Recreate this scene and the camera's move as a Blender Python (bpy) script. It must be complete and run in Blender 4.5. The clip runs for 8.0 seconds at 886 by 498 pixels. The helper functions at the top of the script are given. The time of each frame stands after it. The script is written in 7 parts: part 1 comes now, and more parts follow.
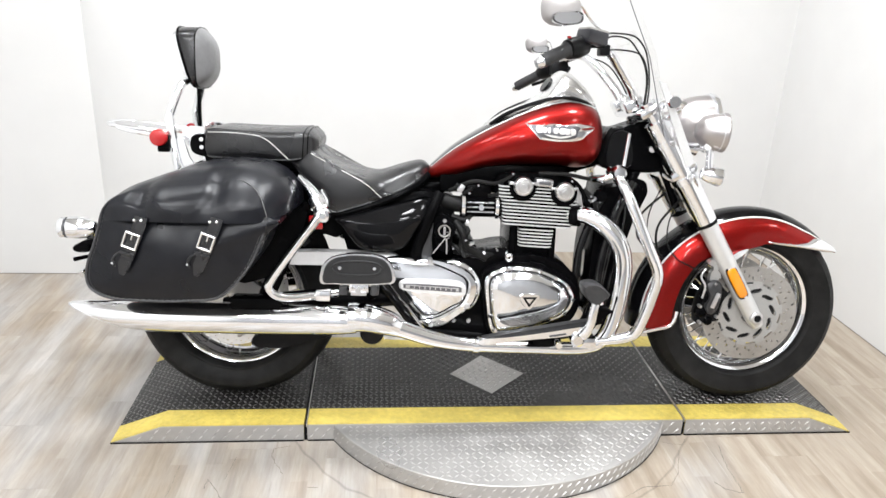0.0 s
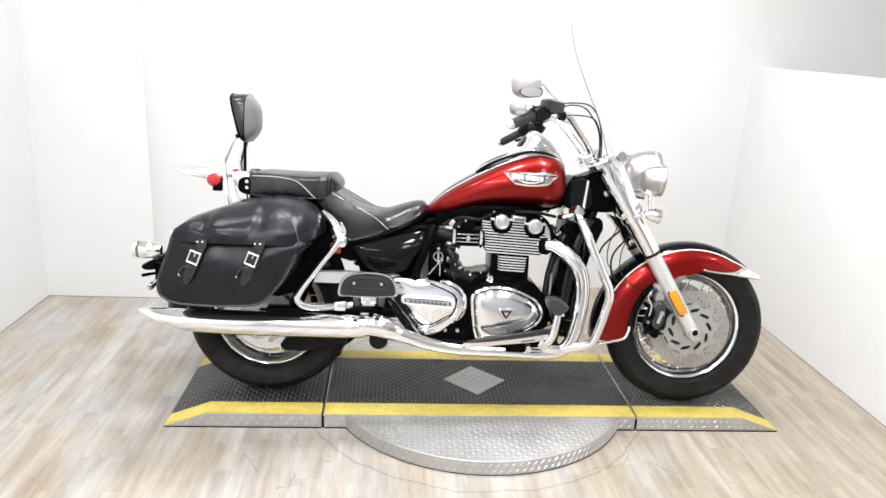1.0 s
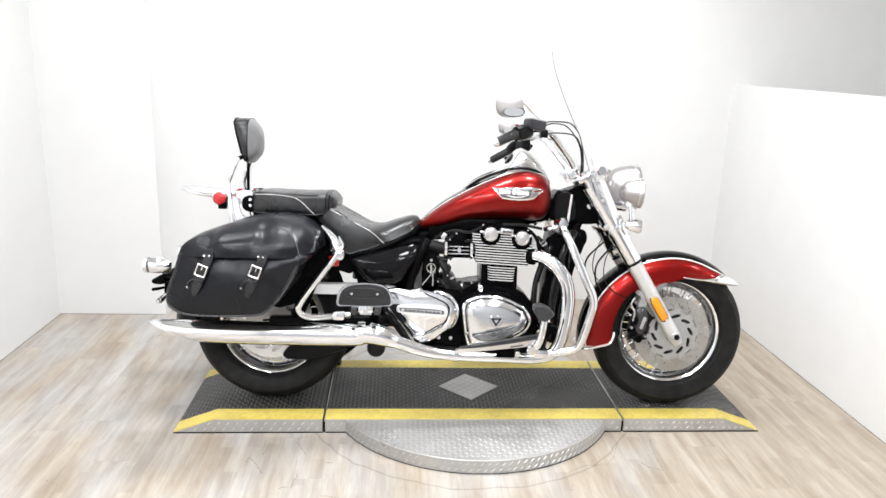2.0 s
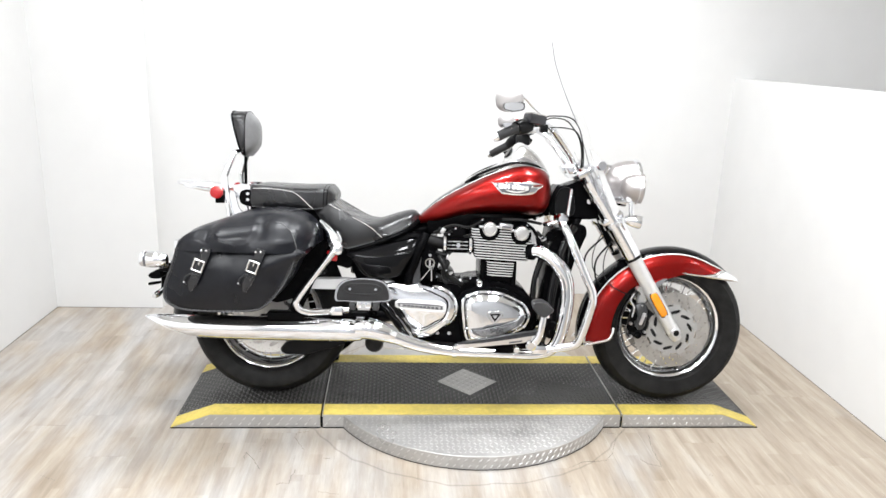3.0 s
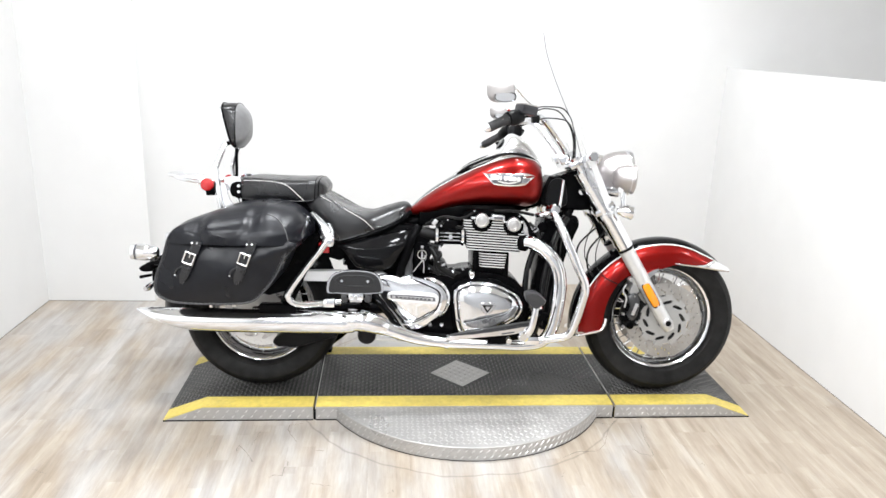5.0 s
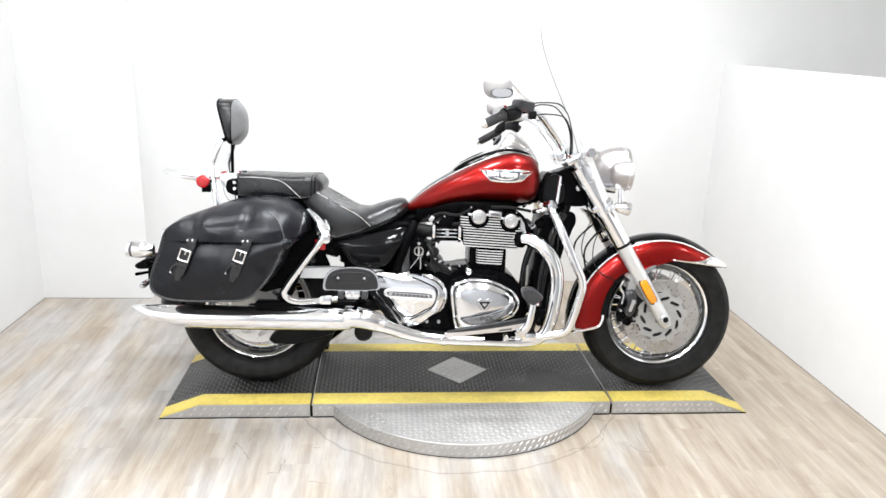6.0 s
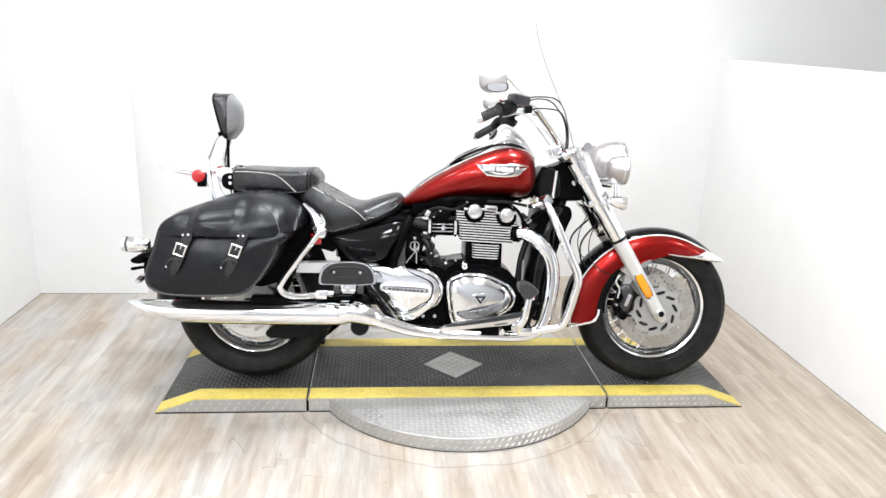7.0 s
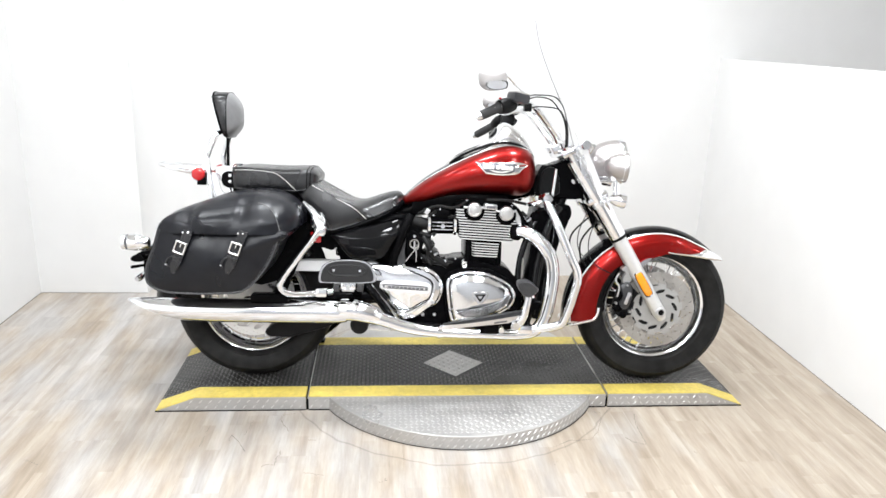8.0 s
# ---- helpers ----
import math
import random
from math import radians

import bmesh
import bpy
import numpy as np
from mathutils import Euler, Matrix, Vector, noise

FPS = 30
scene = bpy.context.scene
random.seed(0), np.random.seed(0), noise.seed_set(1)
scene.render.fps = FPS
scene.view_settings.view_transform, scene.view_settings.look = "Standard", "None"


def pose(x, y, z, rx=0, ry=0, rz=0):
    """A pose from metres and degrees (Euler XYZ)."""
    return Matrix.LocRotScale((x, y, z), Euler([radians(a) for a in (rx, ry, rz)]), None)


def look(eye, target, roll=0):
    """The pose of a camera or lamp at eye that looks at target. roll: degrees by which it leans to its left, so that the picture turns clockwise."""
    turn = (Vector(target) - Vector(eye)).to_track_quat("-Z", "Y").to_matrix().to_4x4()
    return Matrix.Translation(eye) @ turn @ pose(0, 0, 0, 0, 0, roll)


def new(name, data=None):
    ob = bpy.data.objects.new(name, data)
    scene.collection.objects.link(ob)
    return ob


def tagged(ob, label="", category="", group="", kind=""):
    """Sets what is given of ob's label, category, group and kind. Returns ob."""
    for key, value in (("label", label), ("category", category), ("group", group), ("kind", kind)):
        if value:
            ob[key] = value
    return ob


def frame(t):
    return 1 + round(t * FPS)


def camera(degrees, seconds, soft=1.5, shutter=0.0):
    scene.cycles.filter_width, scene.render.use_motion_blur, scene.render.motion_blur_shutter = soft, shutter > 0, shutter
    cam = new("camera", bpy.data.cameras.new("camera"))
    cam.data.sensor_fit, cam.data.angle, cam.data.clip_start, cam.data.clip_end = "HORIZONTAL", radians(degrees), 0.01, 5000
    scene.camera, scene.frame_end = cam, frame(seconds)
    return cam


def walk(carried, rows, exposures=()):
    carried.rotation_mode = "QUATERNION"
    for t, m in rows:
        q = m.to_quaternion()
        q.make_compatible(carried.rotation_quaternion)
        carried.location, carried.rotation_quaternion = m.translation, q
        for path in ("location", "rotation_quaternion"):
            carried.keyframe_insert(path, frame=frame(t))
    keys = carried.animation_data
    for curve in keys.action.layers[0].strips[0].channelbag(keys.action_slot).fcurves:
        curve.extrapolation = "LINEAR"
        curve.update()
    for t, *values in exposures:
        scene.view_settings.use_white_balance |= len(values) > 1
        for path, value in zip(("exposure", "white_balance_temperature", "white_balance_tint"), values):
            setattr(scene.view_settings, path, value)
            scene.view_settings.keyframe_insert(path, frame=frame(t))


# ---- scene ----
cam = camera(62.6, 8.0, soft=1.55)
PATH = [
    (0, (-0.389, -1.963, 1.385), (-0.209, -0.099, 0.684), 2.4),
    (0.2, (-0.401, -2.102, 1.396), (-0.188, -0.211, 0.780), 2.22),
    (0.5, (-0.407, -2.264, 1.435), (-0.169, -0.382, 0.801), 2.8),
    (0.7, (-0.427, -2.370, 1.443), (-0.218, -0.471, 0.851), 2.31),
    (1, (-0.374, -2.504, 1.475), (-0.225, -0.592, 0.904), 2.8),
    (1.2, (-0.363, -2.585, 1.474), (-0.205, -0.668, 0.925), 3.41),
    (1.5, (-0.316, -2.653, 1.494), (-0.177, -0.728, 0.969), 2.6),
    (1.7, (-0.338, -2.675, 1.487), (-0.201, -0.747, 0.973), 1.84),
    (3, (-0.344, -2.652, 1.493), (-0.2, -0.731, 0.957), 2.1),
    (3.5, (-0.334, -2.65, 1.497), (-0.19, -0.731, 0.95), 2.1),
    (4, (-0.329, -2.649, 1.495), (-0.183, -0.733, 0.941), 2.2),
    (4.5, (-0.335, -2.65, 1.493), (-0.182, -0.735, 0.937), 2.1),
    (6, (-0.329, -2.64, 1.49), (-0.164, -0.729, 0.923), 1.9),
    (6.5, (-0.326, -2.641, 1.483), (-0.158, -0.732, 0.911), 2.1),
    (7, (-0.32, -2.644, 1.483), (-0.15, -0.736, 0.907), 1.9),
    (7.5, (-0.325, -2.645, 1.479), (-0.151, -0.737, 0.906), 1.9),
    (8, (-0.319, -2.649, 1.471), (-0.149, -0.74, 0.899), 1.9),
]
# seconds, stops, white balance: the picture cools and brightens a little
EXPOSURES = [(0, 0.15, 6520, 10.5), (0.5, 0.17, 6520, 10.5), (1, 0.2, 6510, 10.5), (3, 0.19, 6480, 10.2), (4.5, 0.22, 6460, 10.2), (6, 0.25, 6420, 10), (8, 0.28, 6420, 10)]
walk(cam, [(t, look(eye, target, roll)) for t, eye, target, roll in PATH], EXPOSURES)

# ---- light: a grid of round ceiling lamps over a white-walled photo bay ----
world = bpy.data.worlds.new("world")
world.use_nodes = True
world.node_tree.nodes["Background"].inputs[0].default_value = (0.9, 0.95, 1.0, 1)
world.node_tree.nodes["Background"].inputs[1].default_value = 0.02
scene.world = world
CEILING = 2.9
# x, y, radius, watts; the last is an added fill beyond the partition
LAMPS = [(-1.5, 0.35, 0.21, 10), (-0.45, 0.35, 0.21, 31), (0.6, 0.35, 0.21, 36),
         (-1.5, -1.2, 0.21, 17), (-0.45, -1.2, 0.21, 30), (0.6, -1.2, 0.21, 13),
         (-1.5, -2.7, 0.21, 22), (-0.45, -2.7, 0.21, 34), (0.6, -2.7, 0.21, 13),
         (-1.5, -4.2, 0.21, 34), (-0.45, -4.2, 0.21, 32), (0.6, -4.2, 0.21, 18), (2.6, -1.0, 0.21, 15)]


def ceiling_lamp(x, y, radius, watts):
    data = bpy.data.lights.new("round_lamp", "AREA")
    data.shape, data.size, data.energy = "DISK", 2 * radius, watts
    data.color = (0.95, 0.975, 1.0)
    lamp = new("round_lamp", data)
    lamp.matrix_world = pose(x, y, CEILING - 0.05)
    return lamp


for row in LAMPS:
    ceiling_lamp(*row)


# ---- materials ----
def material(name, colour, rough=0.5, metal=0.0, coat=0.0, grain=0.0, scale=40.0, bump=0.0, bump_scale=200.0, rough_var=0.0, spec=0.5, wave=0.0):
    """A procedural surface: colour with noise at two scales, roughness wear and fine relief. grain: strength of the colour variation."""
    m = bpy.data.materials.new(name)
    m.use_nodes = True
    n, l = m.node_tree.nodes, m.node_tree.links
    b = n["Principled BSDF"]
    b.inputs["Base Color"].default_value = (*colour, 1)
    b.inputs["Roughness"].default_value = rough
    b.inputs["Metallic"].default_value = metal
    b.inputs["Coat Weight"].default_value = coat
    b.inputs["Coat Roughness"].default_value = 0.04
    b.inputs["Specular IOR Level"].default_value = spec
    tc = n.new("ShaderNodeTexCoord")
    if grain > 0:
        fine, broad = n.new("ShaderNodeTexNoise"), n.new("ShaderNodeTexNoise")
        fine.inputs["Scale"].default_value, fine.inputs["Detail"].default_value = scale, 6
        broad.inputs["Scale"].default_value, broad.inputs["Detail"].default_value = scale / 9, 3
        for t in (fine, broad):
            l.new(tc.outputs["Object"], t.inputs["Vector"])
        mix = n.new("ShaderNodeMath")
        mix.operation = "ADD"
        l.new(fine.outputs["Fac"], mix.inputs[0])
        l.new(broad.outputs["Fac"], mix.inputs[1])
        ramp = n.new("ShaderNodeMapRange")
        ramp.inputs["From Min"].default_value, ramp.inputs["From Max"].default_value = 0.6, 1.4
        ramp.inputs["To Min"].default_value, ramp.inputs["To Max"].default_value = 1 - grain, 1 + grain
        l.new(mix.outputs[0], ramp.inputs["Value"])
        mul = n.new("ShaderNodeVectorMath")
        mul.operation = "SCALE"
        mul.inputs[0].default_value = colour
        l.new(ramp.outputs[0], mul.inputs["Scale"])
        l.new(mul.outputs[0], b.inputs["Base Color"])
        if rough_var > 0:
            rr = n.new("ShaderNodeMapRange")
            rr.inputs["From Min"].default_value, rr.inputs["From Max"].default_value = 0.35, 0.65
            rr.inputs["To Min"].default_value, rr.inputs["To Max"].default_value = max(0.02, rough - rough_var), rough + rough_var
            l.new(broad.outputs["Fac"], rr.inputs["Value"])
            l.new(rr.outputs[0], b.inputs["Roughness"])
    if bump > 0:
        relief = n.new("ShaderNodeTexNoise")
        relief.inputs["Scale"].default_value, relief.inputs["Detail"].default_value = bump_scale, 5
        l.new(tc.outputs["Object"], relief.inputs["Vector"])
        bn = n.new("ShaderNodeBump")
        bn.inputs["Strength"].default_value, bn.inputs["Distance"].default_value = bump, 0.002
        l.new(relief.outputs["Fac"], bn.inputs["Height"])
        if wave > 0:
            # slack folds of a soft skin
            folds = n.new("ShaderNodeTexNoise")
            folds.inputs["Scale"].default_value, folds.inputs["Detail"].default_value = 7.0, 2
            l.new(tc.outputs["Object"], folds.inputs["Vector"])
            slack = n.new("ShaderNodeBump")
            slack.inputs["Strength"].default_value, slack.inputs["Distance"].default_value = wave, 0.02
            l.new(folds.outputs["Fac"], slack.inputs["Height"])
            l.new(slack.outputs[0], bn.inputs["Normal"])
        l.new(bn.outputs[0], b.inputs["Normal"])
    return m


WALL = material("white_wall_paint", (0.67, 0.667, 0.66), 0.55, grain=0.03, scale=6, bump=0.06, bump_scale=90)
CEIL = material("ceiling_paint", (0.8, 0.8, 0.78), 0.8, grain=0.03, scale=5)
DARKWALL = material("closing_wall_grey", (0.34, 0.345, 0.355), 0.7, grain=0.08, scale=4)
CHROME = material("chrome", (0.855, 0.865, 0.885), 0.085, 1.0, grain=0.03, scale=30, rough_var=0.02)
CHROMESOFT = material("hazy_chrome", (0.72, 0.715, 0.71), 0.26, 1.0, grain=0.03, scale=30, rough_var=0.04)
SATIN = material("satin_silver", (0.62, 0.62, 0.63), 0.32, 0.9, grain=0.06, scale=120, rough_var=0.06)
ALLOY = material("fork_silver_paint", (0.64, 0.64, 0.635), 0.34, 0.5, coat=0.3, grain=0.04, scale=80)
STEEL = material("ground_disc_steel", (0.4, 0.388, 0.37), 0.42, 0.9, grain=0.12, scale=160, rough_var=0.1)
GREYWALL = material("light_grey_wall_paint", (0.78, 0.78, 0.78), 0.6, grain=0.04, scale=5)
RED = material("candy_red_paint", (0.225, 0.003, 0.0016), 0.33, 0.85, coat=0.3, grain=0.12, scale=1400)
BLACKPAINT = material("gloss_black_paint", (0.004, 0.004, 0.0045), 0.08, 0.0, coat=0.04, grain=0.1, scale=400, spec=0.16)
PINSTRIPE = material("silver_pinstripe", (0.75, 0.74, 0.72), 0.3, 0.2, grain=0.05)
SATINBLACK = material("satin_black_enamel", (0.0022, 0.0022, 0.0025), 0.2, grain=0.25, scale=90, rough_var=0.08, bump=0.05, bump_scale=300, spec=0.045)
LEATHER = material("black_leather", (0.0045, 0.005, 0.0075), 0.31, grain=0.3, scale=60, bump=0.08, bump_scale=200, rough_var=0.05, spec=0.31, wave=0.6)
SEATVINYL = material("seat_vinyl", (0.008, 0.008, 0.009), 0.27, grain=0.25, scale=80, bump=0.1, bump_scale=400, rough_var=0.05, spec=0.55, wave=0.2)
THREAD = material("pale_piping", (0.5, 0.49, 0.47), 0.6, grain=0.2, scale=200)
RUBBER = material("tyre_rubber", (0.011, 0.0108, 0.0107), 0.5, grain=0.8, scale=22, bump=0.25, bump_scale=160, rough_var=0.12, spec=0.14)
BLACKPLASTIC = material("black_plastic", (0.006, 0.006, 0.0065), 0.34, grain=0.2, scale=100, spec=0.12)
AMBER = material("amber_reflector", (0.8, 0.27, 0.004), 0.2, coat=0.6, grain=0.08, scale=300)
REDLENS = material("red_reflector", (0.42, 0.006, 0.008), 0.2, coat=0.6, grain=0.08, scale=300)
YELLOW = material("safety_yellow_paint", (0.6, 0.475, 0.11), 0.5, grain=0.24, scale=60, rough_var=0.1)
TREADBLACK = material("worn_black_tread_plate", (0.016, 0.0152, 0.0146), 0.44, 0.2, grain=0.7, scale=22, rough_var=0.12)
LUGBLACK = material("worn_black_tread_lugs", (0.17, 0.168, 0.165), 0.34, 0.45, grain=0.5, scale=9, rough_var=0.1)
PLATE = material("aluminium_tread_plate", (0.42, 0.41, 0.398), 0.36, 0.45, grain=0.14, scale=18, rough_var=0.1)
LUGPLATE = material("aluminium_tread_lugs", (0.6, 0.592, 0.58), 0.34, 0.7, grain=0.1, scale=30)
SHELL = material("pale_lamp_chrome", (0.42, 0.395, 0.39), 0.34, 1.0, grain=0.04, scale=30)
MIRRORSHELL = material("hazy_mirror_housing", (0.36, 0.345, 0.34), 0.6, 0.2, grain=0.04, scale=60, spec=0.25)
FINALLOY = material("polished_fin_alloy", (0.8, 0.8, 0.8), 0.25, 0.4, grain=0.06, scale=120)
# black seat vinyl with the wall's sheen painted in as grey
SHEENVINYL = material("vinyl_painted_sheen", (0.14, 0.14, 0.142), 0.34, grain=0.15, scale=80, bump=0.15, bump_scale=500, spec=0.6)
PADGREY = material("grey_footboard_rubber", (0.022, 0.022, 0.023), 0.5, grain=0.2, scale=100, spec=0.22)
CARRIER = material("disc_carrier_grey", (0.42, 0.42, 0.415), 0.36, 0.6, grain=0.06, scale=80)
SCUFF = material("floor_scuff", (0.17, 0.15, 0.13), 0.7, grain=0.3, scale=90)
STRAP = material("black_strap_leather", (0.009, 0.009, 0.0105), 0.24, grain=0.3, scale=90, bump=0.1, bump_scale=300, rough_var=0.08, spec=0.6)
GLOSSBLACK = material("deep_gloss_black_enamel", (0.004, 0.004, 0.0045), 0.08, 0.0, coat=0.1, grain=0.1, scale=300, spec=0.3)
CALIPER = material("dark_caliper_grey", (0.05, 0.05, 0.052), 0.34, 0.4, grain=0.2, scale=80)
RESERVOIR = material("smoked_reservoir_plastic", (0.016, 0.016, 0.02), 0.3, grain=0.2, scale=80, spec=0.6)
MIRROR = material("mirror_glass", (0.9, 0.9, 0.9), 0.02, 1.0)
# the flare over the black grips is put into this grey
GRIP = material("flare_lifted_grip_rubber", (0.028, 0.028, 0.029), 0.55, grain=0.3, scale=120, bump=0.3, bump_scale=300, spec=0.3)
# edge piping, greyer than the bag leather
EDGEGREY = material("grey_leather_edge", (0.045, 0.045, 0.048), 0.45, grain=0.4, scale=80, spec=0.4)
STITCH = material("dark_waxed_thread", (0.13, 0.13, 0.13), 0.6, grain=0.2, scale=200)
DARKPANEL = material("ribbed_grey_panel", (0.2, 0.2, 0.205), 0.3, 0.6, grain=0.15, scale=60)
BADGE = material("badge_grey", (0.13, 0.13, 0.14), 0.35, 0.6, grain=0.1)


def glass_material():
    """A thin clear sheet: straight through, with a faint mirror that grows towards its edge-on view."""
    m = bpy.data.materials.new("clear_screen")
    m.use_nodes = True
    n, l = m.node_tree.nodes, m.node_tree.links
    n.remove(n["Principled BSDF"])
    clear, gloss, mix, fresnel = (n.new("ShaderNode" + k) for k in ("BsdfTransparent", "BsdfGlossy", "MixShader", "Fresnel"))
    clear.inputs["Color"].default_value = (0.997, 0.998, 0.998, 1)
    gloss.inputs["Roughness"].default_value = 0.02
    fresnel.inputs["IOR"].default_value = 1.3
    weak = n.new("ShaderNodeMath")
    weak.operation = "MULTIPLY"
    l.new(fresnel.outputs[0], weak.inputs[0])
    weak.inputs[1].default_value = 0.12
    l.new(weak.outputs[0], mix.inputs[0])
    l.new(clear.outputs[0], mix.inputs[1])
    l.new(gloss.outputs[0], mix.inputs[2])
    l.new(mix.outputs[0], n["Material Output"].inputs["Surface"])
    return m


GLASS = glass_material()


def plank_material():
    """Washed oak planks: long streaks along y, own tone for each plank, the round scuff that the turntable has left,
    and the right side's warm dimness painted in.
    """
    m = bpy.data.materials.new("washed_oak_plank")
    m.use_nodes = True
    n, l = m.node_tree.nodes, m.node_tree.links
    b = n["Principled BSDF"]
    geo, info = n.new("ShaderNodeNewGeometry"), n.new("ShaderNodeObjectInfo")
    offset = n.new("ShaderNodeVectorMath")
    offset.operation = "SCALE"
    comb = n.new("ShaderNodeCombineXYZ")
    for k in range(3):
        l.new(info.outputs["Random"], comb.inputs[k])
    l.new(comb.outputs[0], offset.inputs[0])
    offset.inputs["Scale"].default_value = 37.0
    add = n.new("ShaderNodeVectorMath")
    l.new(geo.outputs["Position"], add.inputs[0])
    l.new(offset.outputs[0], add.inputs[1])
    stretch = n.new("ShaderNodeMapping")
    stretch.inputs["Scale"].default_value = (1.0, 0.1, 1.0)
    l.new(add.outputs[0], stretch.inputs["Vector"])

    def noise_at(scale, detail, rough=0.55):
        t = n.new("ShaderNodeTexNoise")
        t.inputs["Scale"].default_value, t.inputs["Detail"].default_value, t.inputs["Roughness"].default_value = scale, detail, rough
        l.new(stretch.outputs[0], t.inputs["Vector"])
        return t.outputs["Fac"]

    streak, fine = noise_at(24, 5, 0.6), noise_at(130, 5, 0.65)
    ramp = n.new("ShaderNodeValToRGB")
    e = ramp.color_ramp.elements
    e[0].position, e[0].color = 0.2, (0.242, 0.191, 0.139, 1)
    e[1].position, e[1].color = 0.8, (0.456, 0.402, 0.336, 1)
    mid = e.new(0.5)
    mid.color = (0.352, 0.295, 0.231, 1)
    calm = n.new("ShaderNodeMath")
    calm.operation = "MULTIPLY_ADD"
    l.new(streak, calm.inputs[0])
    calm.inputs[1].default_value, calm.inputs[2].default_value = 1.0, -0.02
    total = n.new("ShaderNodeMath")
    total.operation = "MULTIPLY_ADD"
    l.new(info.outputs["Random"], total.inputs[0])
    total.inputs[1].default_value = 0.03
    l.new(calm.outputs[0], total.inputs[2])
    shift = n.new("ShaderNodeMath")
    shift.operation = "SUBTRACT"
    l.new(total.outputs[0], shift.inputs[0])
    shift.inputs[1].default_value = 0.015
    # narrow printed strips, each with its own tone
    swap = n.new("ShaderNodeSeparateXYZ")
    l.new(add.outputs[0], swap.inputs[0])
    across = n.new("ShaderNodeCombineXYZ")
    l.new(swap.outputs["Y"], across.inputs["X"])
    l.new(swap.outputs["X"], across.inputs["Y"])
    strips = n.new("ShaderNodeTexBrick")
    l.new(across.outputs[0], strips.inputs["Vector"])
    for key, value in (("Scale", 1.0), ("Mortar Size", 0.0), ("Brick Width", 0.34), ("Row Height", 0.05067)):
        strips.inputs[key].default_value = value
    strips.inputs["Color1"].default_value, strips.inputs["Color2"].default_value = (0, 0, 0, 1), (1, 1, 1, 1)
    tone = n.new("ShaderNodeMath")
    tone.operation = "MULTIPLY_ADD"
    l.new(strips.outputs["Color"], tone.inputs[0])
    tone.inputs[1].default_value = 0.16
    l.new(shift.outputs[0], tone.inputs[2])
    centred = n.new("ShaderNodeMath")
    centred.operation = "SUBTRACT"
    l.new(tone.outputs[0], centred.inputs[0])
    centred.inputs[1].default_value = 0.08
    l.new(centred.outputs[0], ramp.inputs["Fac"])
    vary = n.new("ShaderNodeMapRange")
    vary.inputs["From Min"].default_value, vary.inputs["From Max"].default_value = 0.3, 0.7
    vary.inputs["To Min"].default_value, vary.inputs["To Max"].default_value = 0.9, 1.08
    l.new(fine, vary.inputs["Value"])
    mul = n.new("ShaderNodeVectorMath")
    mul.operation = "SCALE"
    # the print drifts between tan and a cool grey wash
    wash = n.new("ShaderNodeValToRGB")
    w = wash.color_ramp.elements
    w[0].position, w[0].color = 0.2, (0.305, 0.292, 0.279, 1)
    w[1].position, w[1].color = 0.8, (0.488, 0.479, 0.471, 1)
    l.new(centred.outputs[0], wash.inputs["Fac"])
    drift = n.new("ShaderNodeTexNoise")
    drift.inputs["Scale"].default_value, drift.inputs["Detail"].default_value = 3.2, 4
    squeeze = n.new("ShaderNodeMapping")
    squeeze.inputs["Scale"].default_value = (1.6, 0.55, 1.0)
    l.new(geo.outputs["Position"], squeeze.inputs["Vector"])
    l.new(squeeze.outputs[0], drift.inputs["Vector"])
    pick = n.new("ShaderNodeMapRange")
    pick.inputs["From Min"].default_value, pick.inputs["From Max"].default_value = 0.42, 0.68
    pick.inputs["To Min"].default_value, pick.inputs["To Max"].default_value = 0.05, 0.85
    # the warm, dimmer light on the right is put into the boards' colour
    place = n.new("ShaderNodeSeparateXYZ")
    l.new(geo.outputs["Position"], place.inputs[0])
    right_shade = n.new("ShaderNodeMapRange")
    right_shade.inputs["From Min"].default_value, right_shade.inputs["From Max"].default_value = -0.2, 1.2
    right_shade.inputs["To Min"].default_value, right_shade.inputs["To Max"].default_value = 0.05, -0.2
    l.new(place.outputs["X"], right_shade.inputs["Value"])
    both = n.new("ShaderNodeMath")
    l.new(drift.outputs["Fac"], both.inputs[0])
    l.new(right_shade.outputs[0], both.inputs[1])
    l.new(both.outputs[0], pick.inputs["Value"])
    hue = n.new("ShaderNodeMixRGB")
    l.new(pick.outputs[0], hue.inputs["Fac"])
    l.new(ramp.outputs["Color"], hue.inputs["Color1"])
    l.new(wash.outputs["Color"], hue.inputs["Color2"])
    l.new(hue.outputs["Color"], mul.inputs[0])
    l.new(vary.outputs[0], mul.inputs["Scale"])
    # the scuff ring round the turntable's centre
    centre = n.new("ShaderNodeVectorMath")
    centre.operation = "DISTANCE"
    l.new(geo.outputs["Position"], centre.inputs[0])
    centre.inputs[1].default_value = (0.0, 0.30, 0.0)
    wob = n.new("ShaderNodeTexNoise")
    wob.inputs["Scale"].default_value = 5.0
    l.new(geo.outputs["Position"], wob.inputs["Vector"])
    wr = n.new("ShaderNodeMath")
    wr.operation = "MULTIPLY_ADD"
    l.new(wob.outputs["Fac"], wr.inputs[0])
    wr.inputs[1].default_value = 0.06
    l.new(centre.outputs["Value"], wr.inputs[2])
    gap = n.new("ShaderNodeMath")
    gap.operation = "SUBTRACT"
    l.new(wr.outputs[0], gap.inputs[0])
    gap.inputs[1].default_value = 0.735
    ab = n.new("ShaderNodeMath")
